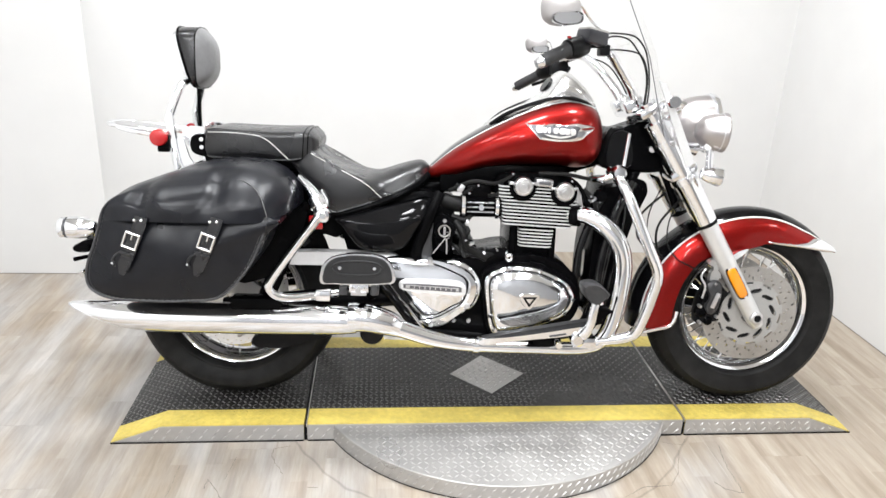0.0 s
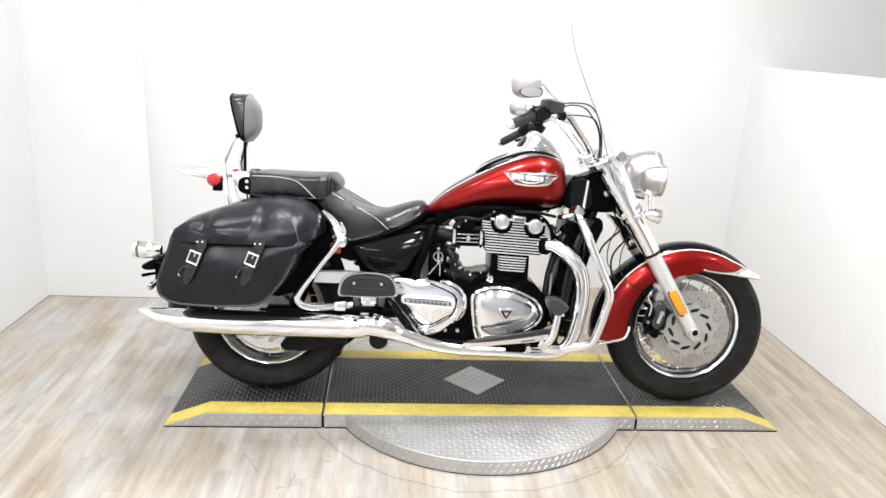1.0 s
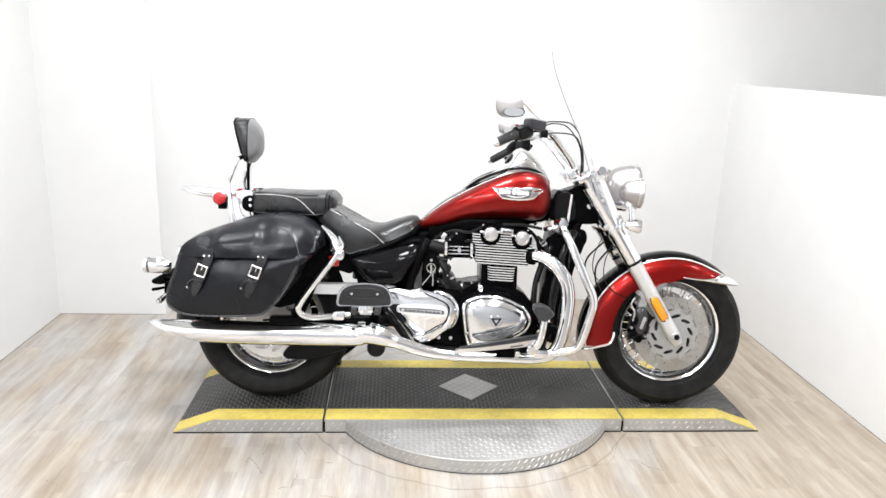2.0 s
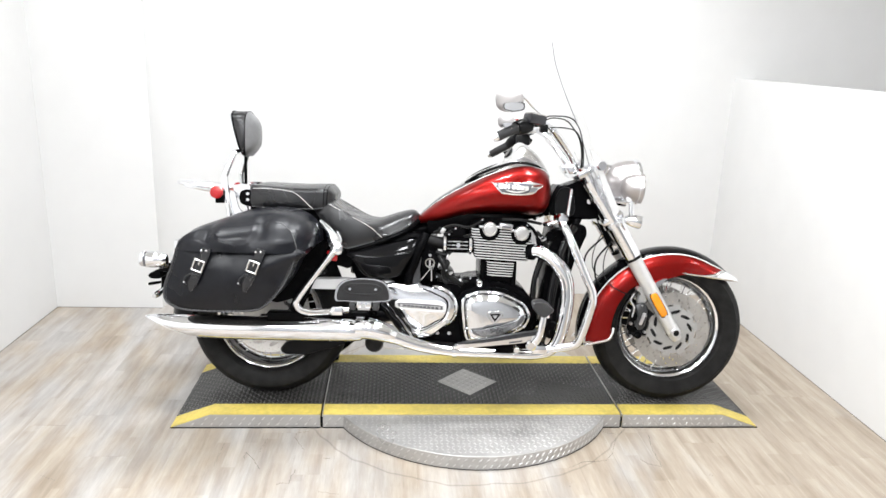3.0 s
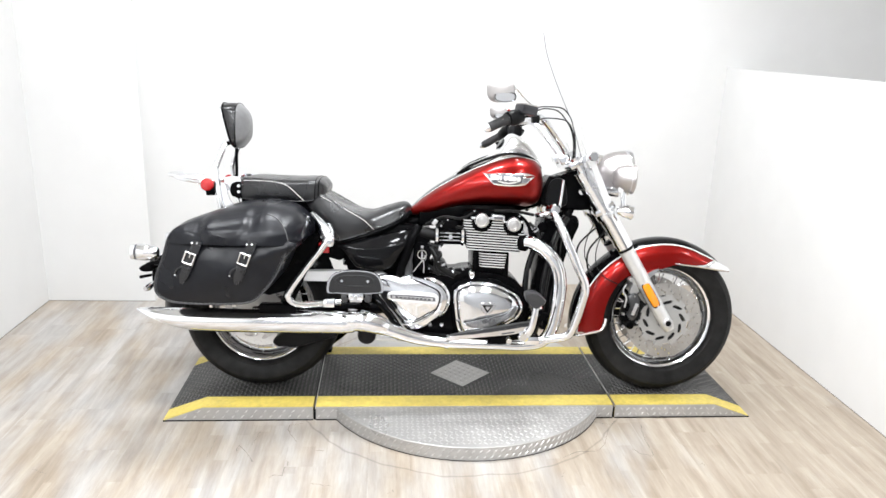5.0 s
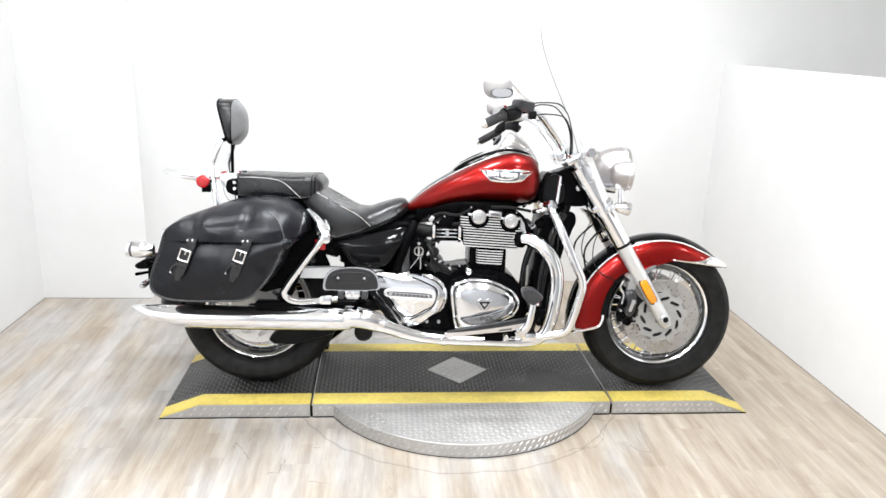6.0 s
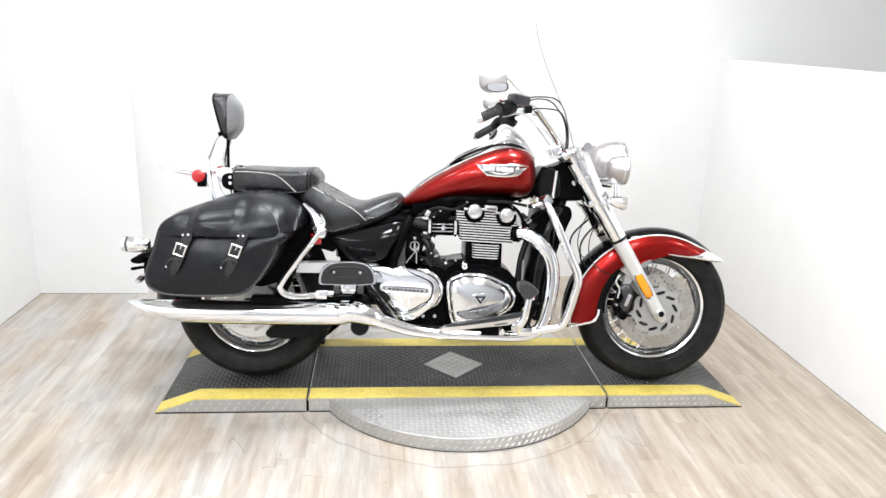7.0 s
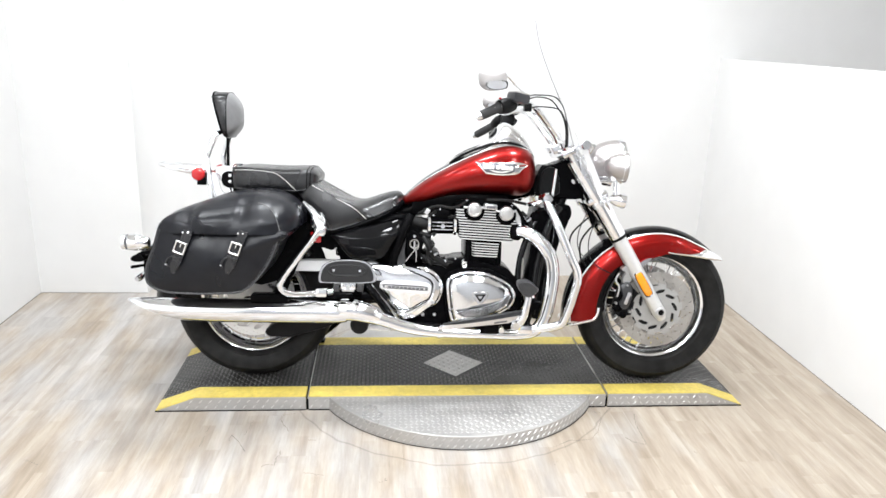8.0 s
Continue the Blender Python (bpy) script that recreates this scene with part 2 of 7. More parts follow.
    ab.operation = "ABSOLUTE"
    l.new(gap.outputs[0], ab.inputs[0])
    line = n.new("ShaderNodeMapRange")
    line.inputs["From Min"].default_value, line.inputs["From Max"].default_value = 0.001, 0.006
    line.inputs["To Min"].default_value, line.inputs["To Max"].default_value = 0.72, 1.0
    l.new(ab.outputs[0], line.inputs["Value"])
    worn = n.new("ShaderNodeVectorMath")
    worn.operation = "SCALE"
    l.new(mul.outputs[0], worn.inputs[0])
    l.new(line.outputs[0], worn.inputs["Scale"])
    l.new(worn.outputs[0], b.inputs["Base Color"])
    rr = n.new("ShaderNodeMapRange")
    rr.inputs["To Min"].default_value, rr.inputs["To Max"].default_value = 0.4, 0.62
    l.new(fine, rr.inputs["Value"])
    l.new(rr.outputs[0], b.inputs["Roughness"])
    bn = n.new("ShaderNodeBump")
    bn.inputs["Strength"].default_value, bn.inputs["Distance"].default_value = 0.15, 0.001
    l.new(fine, bn.inputs["Height"])
    l.new(bn.outputs[0], b.inputs["Normal"])
    return m


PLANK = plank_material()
JOINT = material("floor_joint", (0.38, 0.35, 0.3), 0.8, grain=0.2)


# ---- mesh helpers ----
def link(name, bm, mat, parent=None, label="", sharp=38):
    me = bpy.data.meshes.new(name)
    bmesh.ops.recalc_face_normals(bm, faces=bm.faces)
    bm.to_mesh(me)
    bm.free()
    me.materials.append(mat)
    me.shade_smooth()
    me.set_sharp_from_angle(angle=radians(sharp))
    ob = new(name, me)
    ob.parent = parent
    if label:
        ob["label"] = label
    return ob


def part(name, bm, mat, parent, label="", sharp=38):
    return link(name, bm, mat, parent, label, sharp)


def again(ob, parent, m=None):
    """Another object on the same mesh."""
    o = new(ob.name.split(".")[0], ob.data)
    o.parent = parent
    if m is not None:
        o.matrix_local = m
    if "label" in ob:
        o["label"] = ob["label"]
    return o


def thing(name, label, category, m=None, kind="", group=""):
    ob = new(name)
    ob.empty_display_size = 0.1
    if m is not None:
        ob.matrix_world = m
    return tagged(ob, label, category, group, kind)


def box(lo, hi, bevel=0.0, seg=2, bm=None):
    bm = bm or bmesh.new()
    made = bmesh.ops.create_cube(bm, size=1)["verts"]
    for v in made:
        v.co = Vector([(lo[i] + hi[i]) / 2 + v.co[i] * (hi[i] - lo[i]) for i in range(3)])
    if bevel:
        edges = {e for v in made for e in v.link_edges}
        bmesh.ops.bevel(bm, geom=list(edges), offset=bevel, segments=seg, affect="EDGES", profile=0.6)
    return bm


def spline(points, steps=6, closed=False):
    """A smooth line through the points."""
    pts = [Vector(p) for p in points]
    if len(pts) < 3:
        return pts
    n, out = len(pts), []
    for i in range(n if closed else n - 1):
        if closed:
            a, b, c, d = (pts[(i + k) % n] for k in (-1, 0, 1, 2))
        else:
            b, c = pts[i], pts[i + 1]
            a = pts[i - 1] if i else b + (b - c)
            d = pts[i + 2] if i + 2 < n else c + (c - b)
        for k in range(steps):
            t = k / steps
            out.append(0.5 * ((2 * b) + (c - a) * t + (2 * a - 5 * b + 4 * c - d) * t * t + (3 * b - a - 3 * c + d) * t ** 3))
    if not closed:
        out.append(pts[-1])
    return out


def loft(rings, cap=True, bm=None, closed=True):
    bm = bm or bmesh.new()
    rows = [[bm.verts.new(p) for p in r] for r in rings]
    n = len(rows[0])
    for a, b in zip(rows, rows[1:]):
        for i in range(n if closed else n - 1):
            bm.faces.new((a[i], a[(i + 1) % n], b[(i + 1) % n], b[i]))
    if cap and closed:
        bm.faces.new(rows[0])
        bm.faces.new(rows[-1])
    return bm


def tube(points, r, seg=12, steps=6, closed=False, bm=None, smooth=True, flat=1.0):
    """A round bar along a line; r is a number or one for each point. flat: squash across."""
    radii = r if isinstance(r, (list, tuple)) else [r] * len(points)
    if smooth and len(points) > 2:
        line = spline(points, steps, closed)
        rad = [v[0] for v in spline([(q, 0, 0) for q in radii], steps, closed)]
    else:
        line, rad = [Vector(p) for p in points], list(radii)
    rings, up = [], Vector((0, 1, 0.03)).normalized()
    n = len(line)
    for i, p in enumerate(line):
        if closed:
            d = line[(i + 1) % n] - line[i - 1]
        else:
            d = line[min(i + 1, n - 1)] - line[max(i - 1, 0)]
        d = d.normalized()
        side = up - d * up.dot(d)
        if side.length < 1e-3:
            side = Vector((1, 0, 0)) - d * d.x
        side.normalize()
        up = side
        other = d.cross(side)
        rings.append([p + (side * math.cos(a) * flat + other * math.sin(a)) * rad[i] for a in (2 * math.pi * k / seg for k in range(seg))])
    if closed:
        rings.append(rings[0])
        b = loft(rings, False, bm)
        bmesh.ops.remove_doubles(b, verts=b.verts, dist=1e-6)
        return b
    return loft(rings, True, bm)


def lathe(profile, seg=48, centre=(0, 0, 0), axis="y", bm=None, closed=False):
    """Turn a profile of (r, h) about an axis through the centre."""
    c = Vector(centre)

    def at(r, h, a):
        u, v = r * math.cos(a), r * math.sin(a)
        return c + {"y": Vector((u, h, v)), "x": Vector((h, u, v)), "z": Vector((u, v, h))}[axis]

    bm = bm or bmesh.new()
    rows = [[bm.verts.new(at(r, h, 2 * math.pi * k / seg)) for k in range(seg)] for r, h in profile]
    pairs = list(zip(rows, rows[1:])) + ([(rows[-1], rows[0])] if closed else [])
    for a, b in pairs:
        for i in range(seg):
            bm.faces.new((a[i], a[(i + 1) % seg], b[(i + 1) % seg], b[i]))
    if not closed:
        for r in (rows[0], rows[-1]):
            if (r[0].co - r[seg // 2].co).length > 1e-5:
                bm.faces.new(r)
        bmesh.ops.remove_doubles(bm, verts=bm.verts, dist=1e-6)
    return bm


def turned(bm, m):
    bmesh.ops.transform(bm, matrix=m, verts=bm.verts)
    return bm


def plate(outline, levels, steps=5, smooth=True, bm=None):
    """A cover: the outline (x, z), rounded, at levels of (y, scale about its middle)."""
    pts = [(p[0], 0, p[1]) for p in outline]
    line = spline(pts, steps, True) if smooth else [Vector(p) for p in pts]
    mid = sum(line, Vector()) / len(line)
    rings = []
    for y, s in levels:
        rings.append([mid + (p - mid) * s + Vector((0, y, 0)) for p in line])
    return loft(rings, True, bm)


def dome(y, depth):
    """Levels of a domed cover that stands out from y towards the near side."""
    return [(y, 1.0), (y - depth * 0.55, 1.0), (y - depth * 0.75, 0.985), (y - depth * 0.88, 0.94), (y - depth * 0.97, 0.84), (y - depth * 1.05, 0.72), (y - depth * 1.12, 0.6), (y - depth * 1.17, 0.48), (y - depth * 1.21, 0.36), (y - depth * 1.235, 0.24), (y - depth * 1.248, 0.12), (y - depth * 1.25, 0.02)]


def ridged(bm, y0, y1, z0, slope, high, wide):
    """Raise a soft ridge on a cover whose skin runs from y0 out to y1, along z = z0 + slope * x."""
    for v in bm.verts:
        depth = min(1.0, max(0.0, (v.co.y - y0) / (y1 - y0)))
        v.co.y -= high * depth ** 3 * math.exp(-abs((v.co.z - z0 - slope * v.co.x) / wide) ** 1.5)
    return bm


def interp(table, x):
    if x <= table[0][0]:
        return table[0][1:]
    for a, b in zip(table, table[1:]):
        if x <= b[0]:
            t = (x - a[0]) / (b[0] - a[0])
            return tuple(p + (q - p) * t for p, q in zip(a[1:], b[1:]))
    return table[-1][1:]


def smooth_table(table, steps=5):
    cols = len(table[0])
    out = []
    n = len(table)
    for i in range(n - 1):
        rows = [table[max(i - 1, 0)], table[i], table[i + 1], table[min(i + 2, n - 1)]]
        for k in range(steps):
            t = k / steps
            w = (-t ** 3 + 2 * t * t - t, 3 * t ** 3 - 5 * t * t + 2, -3 * t ** 3 + 4 * t * t + t, t ** 3 - t * t)
            out.append(tuple(0.5 * sum(w[j] * rows[j][c] for j in range(4)) for c in range(cols)))
    out.append(tuple(table[-1]))
    return out


def oval(x, zb, zt, w, n, a):
    """A point on a squarish oval section at x."""
    c, s = math.cos(a), math.sin(a)
    return Vector((x, math.copysign(abs(c) ** (2 / n), c) * w, (zb + zt) / 2 + (zt - zb) / 2 * math.copysign(abs(s) ** (2 / n), s)))


def body(table, n=2.4, seg=36, grow=0.0, arc=None, bm=None):
    """A body of stations (x, bottom, top, half width). arc: two angles, for a band of its skin, which stands out by grow."""
    rings = []
    for x, zb, zt, w in smooth_table(table):
        if arc:
            angles = [arc[0] + (arc[1] - arc[0]) * k / 12 for k in range(13)]
        else:
            angles = [2 * math.pi * k / seg for k in range(seg)]
        rings.append([oval(x, zb - grow, zt + grow, w + grow, n, a) for a in angles])
    return loft(rings, arc is None, bm, closed=arc is None)


def skin_y(table, x, z, n=2.4):
    """Half width of a body's skin at x and height z."""
    zb, zt, w = interp(table, x)
    u = min(1.0, abs((z - (zb + zt) / 2) / ((zt - zb) / 2)))
    return w * (1 - u ** n) ** (1 / n)
# ---- the bay: floor, walls, ceiling ----
LEFT, RIGHT, BACK, NICHE, REAR = -2.21, 1.69, 1.69, 1.35, -5.2
FARRIGHT, PARTITION = 3.4, 1.37


def slab(name, lo, hi, mat, label, category):
    return tagged(link(name, box(lo, hi), mat), label, category, kind="structure")


floor = slab("floor", (LEFT - 0.2, REAR - 0.2, -0.12), (FARRIGHT + 0.2, BACK + 0.2, -0.004), JOINT, "washed oak plank floor with grey streaks", "floor")
slab("wall_back", (LEFT - 0.2, BACK, -0.004), (FARRIGHT + 0.2, BACK + 0.15, CEILING), WALL, "plain white painted back wall", "wall")
slab("wall_west", (LEFT - 0.15, REAR, -0.004), (LEFT, BACK, CEILING), WALL, "plain white painted side wall", "wall")
slab("wall_pillar", (LEFT, NICHE, -0.004), (-1.63, BACK, CEILING), WALL, "white boxed-out wall beside the back wall", "wall")
bm = bmesh.new()
curve = [(-1.29 - 0.34 * math.cos(radians(a)), NICHE + 0.34 * math.sin(radians(a))) for a in range(0, 91, 5)] + [(-1.63, BACK)]
loft([[(x, y, z) for x, y in curve] for z in (-0.004, CEILING)], bm=bm)
tagged(link("wall_cove", bm, WALL), "white coved corner beside the boxed-out wall", "wall", kind="structure")
slab("wall_partition", (RIGHT, -2.2, -0.004), (RIGHT + 0.1, BACK, PARTITION), WALL, "white half-height partition wall", "wall")
slab("wall_east", (FARRIGHT, REAR, -0.004), (FARRIGHT + 0.15, BACK, CEILING), GREYWALL, "plain light grey wall beyond the partition", "wall")
# thin dark strips laid where the walls meet the floor
tagged(link("wall_foot_strip", box((RIGHT - 0.003, -2.2, 0.0), (RIGHT, BACK, 0.002)), SCUFF), "thin dark strip along the partition foot", "gap", kind="structure")
tagged(link("wall_foot_strip", box((LEFT, -2.2, 0.0), (LEFT + 0.003, NICHE, 0.002)), SCUFF), "thin dark strip along the side wall foot", "gap", kind="structure")
tagged(link("wall_foot_strip", box((LEFT + 0.003, NICHE - 0.003, 0.0), (-1.63, NICHE, 0.002)), SCUFF), "thin dark strip along the boxed-out wall foot", "gap", kind="structure")
# unseen wall closes the room; its grey is set for the chrome's reflections
slab("wall_rear", (LEFT - 0.15, REAR - 0.15, -0.004), (FARRIGHT + 0.15, REAR, CEILING), DARKWALL, "unseen grey closing wall, toned for reflections", "wall")
slab("ceiling", (LEFT - 0.2, REAR - 0.2, CEILING), (FARRIGHT + 0.2, BACK + 0.2, CEILING + 0.12), CEIL, "plain off-white ceiling", "ceiling")

# every lamp gets a fixture, the added fill beyond the partition too
for x, y, radius, watts in LAMPS:
    fixture = thing("ceiling_light", "round white ceiling light with a slim trim ring", "light", pose(x, y, CEILING), group="round ceiling lights")
    part("trim_ring", lathe([(radius + 0.002, 0.0), (radius + 0.025, 0.0), (radius + 0.025, -0.045), (radius + 0.02, -0.055), (radius + 0.002, -0.055)], 40, axis="z", closed=True), SATIN, fixture, "satin metal trim ring")
    part("backing", lathe([(0.0, -0.004), (radius, -0.004), (radius, -0.03), (0.0, -0.03)], 40, axis="z"), CEIL, fixture)


# ---- the platform: three ramp sections of tread plate round a turntable disc ----
TOP, DEPTH, STRIPE = 0.06, 0.58, 0.085


def lug(bm, x, y, z, angle, axis="z", long=0.0115, wide=0.0045, high=0.002):
    c, s = math.cos(angle), math.sin(angle)

    def at(u, v, h):
        a, b = u * c - v * s, u * s + v * c
        return (x + a, y + b, z + h) if axis == "z" else (x + a, y - h, z + b)

    v = [bm.verts.new(at(*q)) for q in ((long, 0, 0), (0, wide, 0), (-long, 0, 0), (0, -wide, 0), (long * 0.55, 0, high), (-long * 0.55, 0, high))]
    for f in ((0, 1, 4), (1, 5, 4), (1, 2, 5), (2, 3, 5), (3, 4, 5), (3, 0, 4)):
        bm.faces.new([v[i] for i in f])
    return v


def lugs(xs, ys, inside, place, pitch=0.0205):
    """Rows of raised lozenges where inside(x, y) holds, turned to and fro from piece to piece."""
    bm = bmesh.new()
    for i in range(int((xs[1] - xs[0]) / pitch) + 1):
        for j in range(int((ys[1] - ys[0]) / pitch) + 1):
            x, y = xs[0] + pitch * (i + 0.5), ys[0] + pitch * (j + 0.5)
            if x < xs[1] - 0.004 and y < ys[1] - 0.003 and inside(x, y):
                place(bm, x, y, radians(45 if (i + j) % 2 else -45))
    return bm


END, KINK = 1.2, 1.045


def deck_z(x):
    return TOP if abs(x) < KINK else TOP * (0.06 + 0.94 * (END - abs(x)) / (END - KINK))


def ramp_section(x0, x1, label):
    ramp = thing("ramp_section", label, "ramp", group="ramp sections under the motorcycle")
    stations = sorted({x0, x1, *[k for k in (-KINK, KINK) if x0 < k < x1]})

    def strip(y0, y1, top=0.0, base=0.0):
        rings = []
        for x in stations:
            z = deck_z(x) + top
            rings.append([(x, y0, base), (x, y0, z), (x, y1, z), (x, y1, base)])
        return loft(rings)

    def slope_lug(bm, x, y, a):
        # the glint on one slant is put into the shape: the other is lower
        for v in lug(bm, x, y, 0.0, a, long=0.0098, wide=0.0031, high=0.0024 if a < 0 else 0.0012):
            v.co.z += deck_z(v.co.x)

    part("deck", strip(STRIPE, DEPTH - STRIPE), TREADBLACK, ramp, "worn black tread plate deck")
    for y0, y1 in ((0, STRIPE), (DEPTH - STRIPE, DEPTH)):
        part("edge_band", strip(y0, y1), YELLOW, ramp, "yellow painted edge band")
        o = part("edge_tread", lugs((x0, x1), (y0, y1), lambda x, y: True, lambda bm, x, y, a: lug(bm, x, y, deck_z(x), a, high=0.0012)), YELLOW, ramp)
        o["kind"] = "stuff"

    def on_deck(x, y):
        return abs(x) + abs(y - 0.295) > 0.142 or x1 < 0 or x0 > 0

    o = part("deck_tread", lugs((x0, x1), (STRIPE, DEPTH - STRIPE), on_deck, slope_lug, 0.0172), LUGBLACK, ramp)
    o["kind"] = "stuff"
    rings = []
    for x in stations:
        z = deck_z(x) - 0.003
        rings.append([(x, -0.003, 0), (x, -0.003, z), (x, 0, z), (x, 0, 0)])
    skirt = part("skirt", loft(rings), PLATE, ramp, "bare aluminium tread plate skirt")

    bm = bmesh.new()
    k, x = 0, x0 + 0.012
    while x < x1 - 0.006:
        for j, z in enumerate((0.017, 0.041)):
            u = x + 0.017 * j
            if u < x1 - 0.008 and z < deck_z(u) - 0.012:
                lug(bm, u, -0.003, z, radians(-45 if x0 > 0 and (k + j) % 2 else 45), "y", 0.0118 if x0 < 0 else 0.0095, 0.0027, 0.002 if x0 < 0 else 0.0012)
        x += 0.037 if x0 < 0 else 0.026
        k += 1
    o = part("skirt_tread", bm, LUGPLATE, skirt)
    o["kind"] = "stuff"
    part("base_strip", box((x0, -0.006, 0.0), (x1, -0.003, 0.004)), BLACKPLASTIC, ramp)
    return ramp


ramp_section(-END, -0.613, "black tread plate ramp with yellow edges, sloped to the floor")
middle = ramp_section(-0.602, 0.612, "black tread plate platform with yellow edges and bare diamond")
ramp_section(0.622, END, "black tread plate ramp with yellow edges, sloped to the floor")
for x0, x1 in ((-0.613, -0.602), (0.612, 0.622)):
    # added black strip paints in the dark of the open joint
    part("gap_shade_strip", box((x0 + 0.0006, 0.001, 0.0), (x1 - 0.0006, DEPTH, TOP - 0.014)), BLACKPLASTIC, middle, "black strip painting in the joint shade")
    part("joint_edge", box((x1 - 0.0042, 0.002, TOP - 0.0135), (x1 - 0.0012, DEPTH, TOP - 0.001), 0.0005, 1), LUGPLATE, middle, "thin bright metal strip in the joint")
inlay = part("diamond_inlay", plate([(-0.128, 0.295), (0, 0.427), (0.138, 0.295), (0.004, 0.164)], [(0, 1)] * 1 + [(0.001, 1)], smooth=False), PLATE, middle, "bare aluminium diamond plate")
for v in inlay.data.vertices:
    v.co = (v.co.x, v.co.z, TOP + v.co.y + 0.0005)
o = part("inlay_tread", lugs((-0.13, 0.13), (0.165, 0.427), lambda x, y: abs(x) + abs(y - 0.295) < 0.122, lambda bm, x, y, a: lug(bm, x, y, TOP + 0.0015, a, long=0.0105, wide=0.0033, high=0.0018)), LUGPLATE, inlay)
o["kind"] = "stuff"

turntable = thing("turntable", "round aluminium tread plate turntable under the ramps", "turntable")
RADIUS, TX, TY = 0.611, 0.012, 0.298
bm = bmesh.new()
lathe([(0.0, 0.056), (RADIUS - 0.002, 0.056), (RADIUS, 0.054), (RADIUS, 0.0)], 128, (TX, TY, 0), "z", bm)
disc_plate = part("disc", bm, PLATE, turntable)
# the ramps stand over the middle of the disc: the disc is seen in front of and behind them
o = part("disc_tread", lugs((TX - RADIUS, TX + RADIUS), (TY - RADIUS, 0.0), lambda x, y: math.hypot(x - TX, y - TY) < RADIUS - 0.012 and y < -0.012,
                           lambda bm, x, y, a: lug(bm, x, y, 0.056, a, long=0.0105, wide=0.0029, high=0.0012)), LUGPLATE, disc_plate)
o["kind"] = "stuff"
bm = bmesh.new()
steps = 140
for k in range(steps):
    for j, z in enumerate((0.0145, 0.0405)):
        a = 2 * math.pi * (k + 0.5 * j) / steps
        tmp = bmesh.new()
        lug(tmp, 0, 0, 0, radians(45), "y", 0.0115, 0.0028)
        turned(tmp, Matrix.Translation((TX, TY, z)) @ Matrix.Rotation(a + math.pi / 2, 4, "Z") @ Matrix.Translation((0, -RADIUS, 0)))
        me = bpy.data.meshes.new("lug")
        tmp.to_mesh(me)
        tmp.free()
        bm.from_mesh(me)
        bpy.data.meshes.remove(me)
o = part("rim_tread", bm, LUGPLATE, disc_plate)
o["kind"] = "stuff"
# a dark line along the bottom of the disc, drawn as a thin band
part("base_ring", lathe([(RADIUS - 0.01, 0.0), (RADIUS + 0.0015, 0.0), (RADIUS + 0.0015, 0.0025), (RADIUS - 0.01, 0.0025)], 128, (TX, TY, 0), "z", closed=True), BLACKPLASTIC, turntable, "thin black band under the edge of the disc")

# ---- the motorcycle, in its own axes: x ahead, y to its left, z up from the tread plate; it leans on its stand ----
bike = thing("motorcycle", "red and black cruiser motorcycle with chrome and leather saddlebags", "motorcycle", pose(0, 0.185, TOP, -8, 0, -2.3))
FRONT, BACKAXLE = (0.83, 0.32), (-0.835, 0.328)
AX, AZ = FRONT


def mirrored(bm):
    bmesh.ops.transform(bm, matrix=Matrix.Diagonal((1, -1, 1, 1)), verts=bm.verts)
    return bm


def polar_plate(r0, r1, rings, sectors, keep, y, thick):
    """A flat ring about the y axis with real holes where keep(i, k) fails."""
    bm = bmesh.new()
    grid = [[bm.verts.new(((r0 + (r1 - r0) * i / rings) * math.cos(2 * math.pi * k / sectors), y, (r0 + (r1 - r0) * i / rings) * math.sin(2 * math.pi * k / sectors))) for k in range(sectors)] for i in range(rings + 1)]
    for i in range(rings):
        for k in range(sectors):
            if keep(i, k):
                q = (k + 1) % sectors
                bm.faces.new((grid[i][k], grid[i][q], grid[i + 1][q], grid[i + 1][k]))
    bmesh.ops.delete(bm, geom=[v for v in bm.verts if not v.link_faces], context="VERTS")
    bmesh.ops.solidify(bm, geom=bm.faces[:], thickness=thick)
    return bm


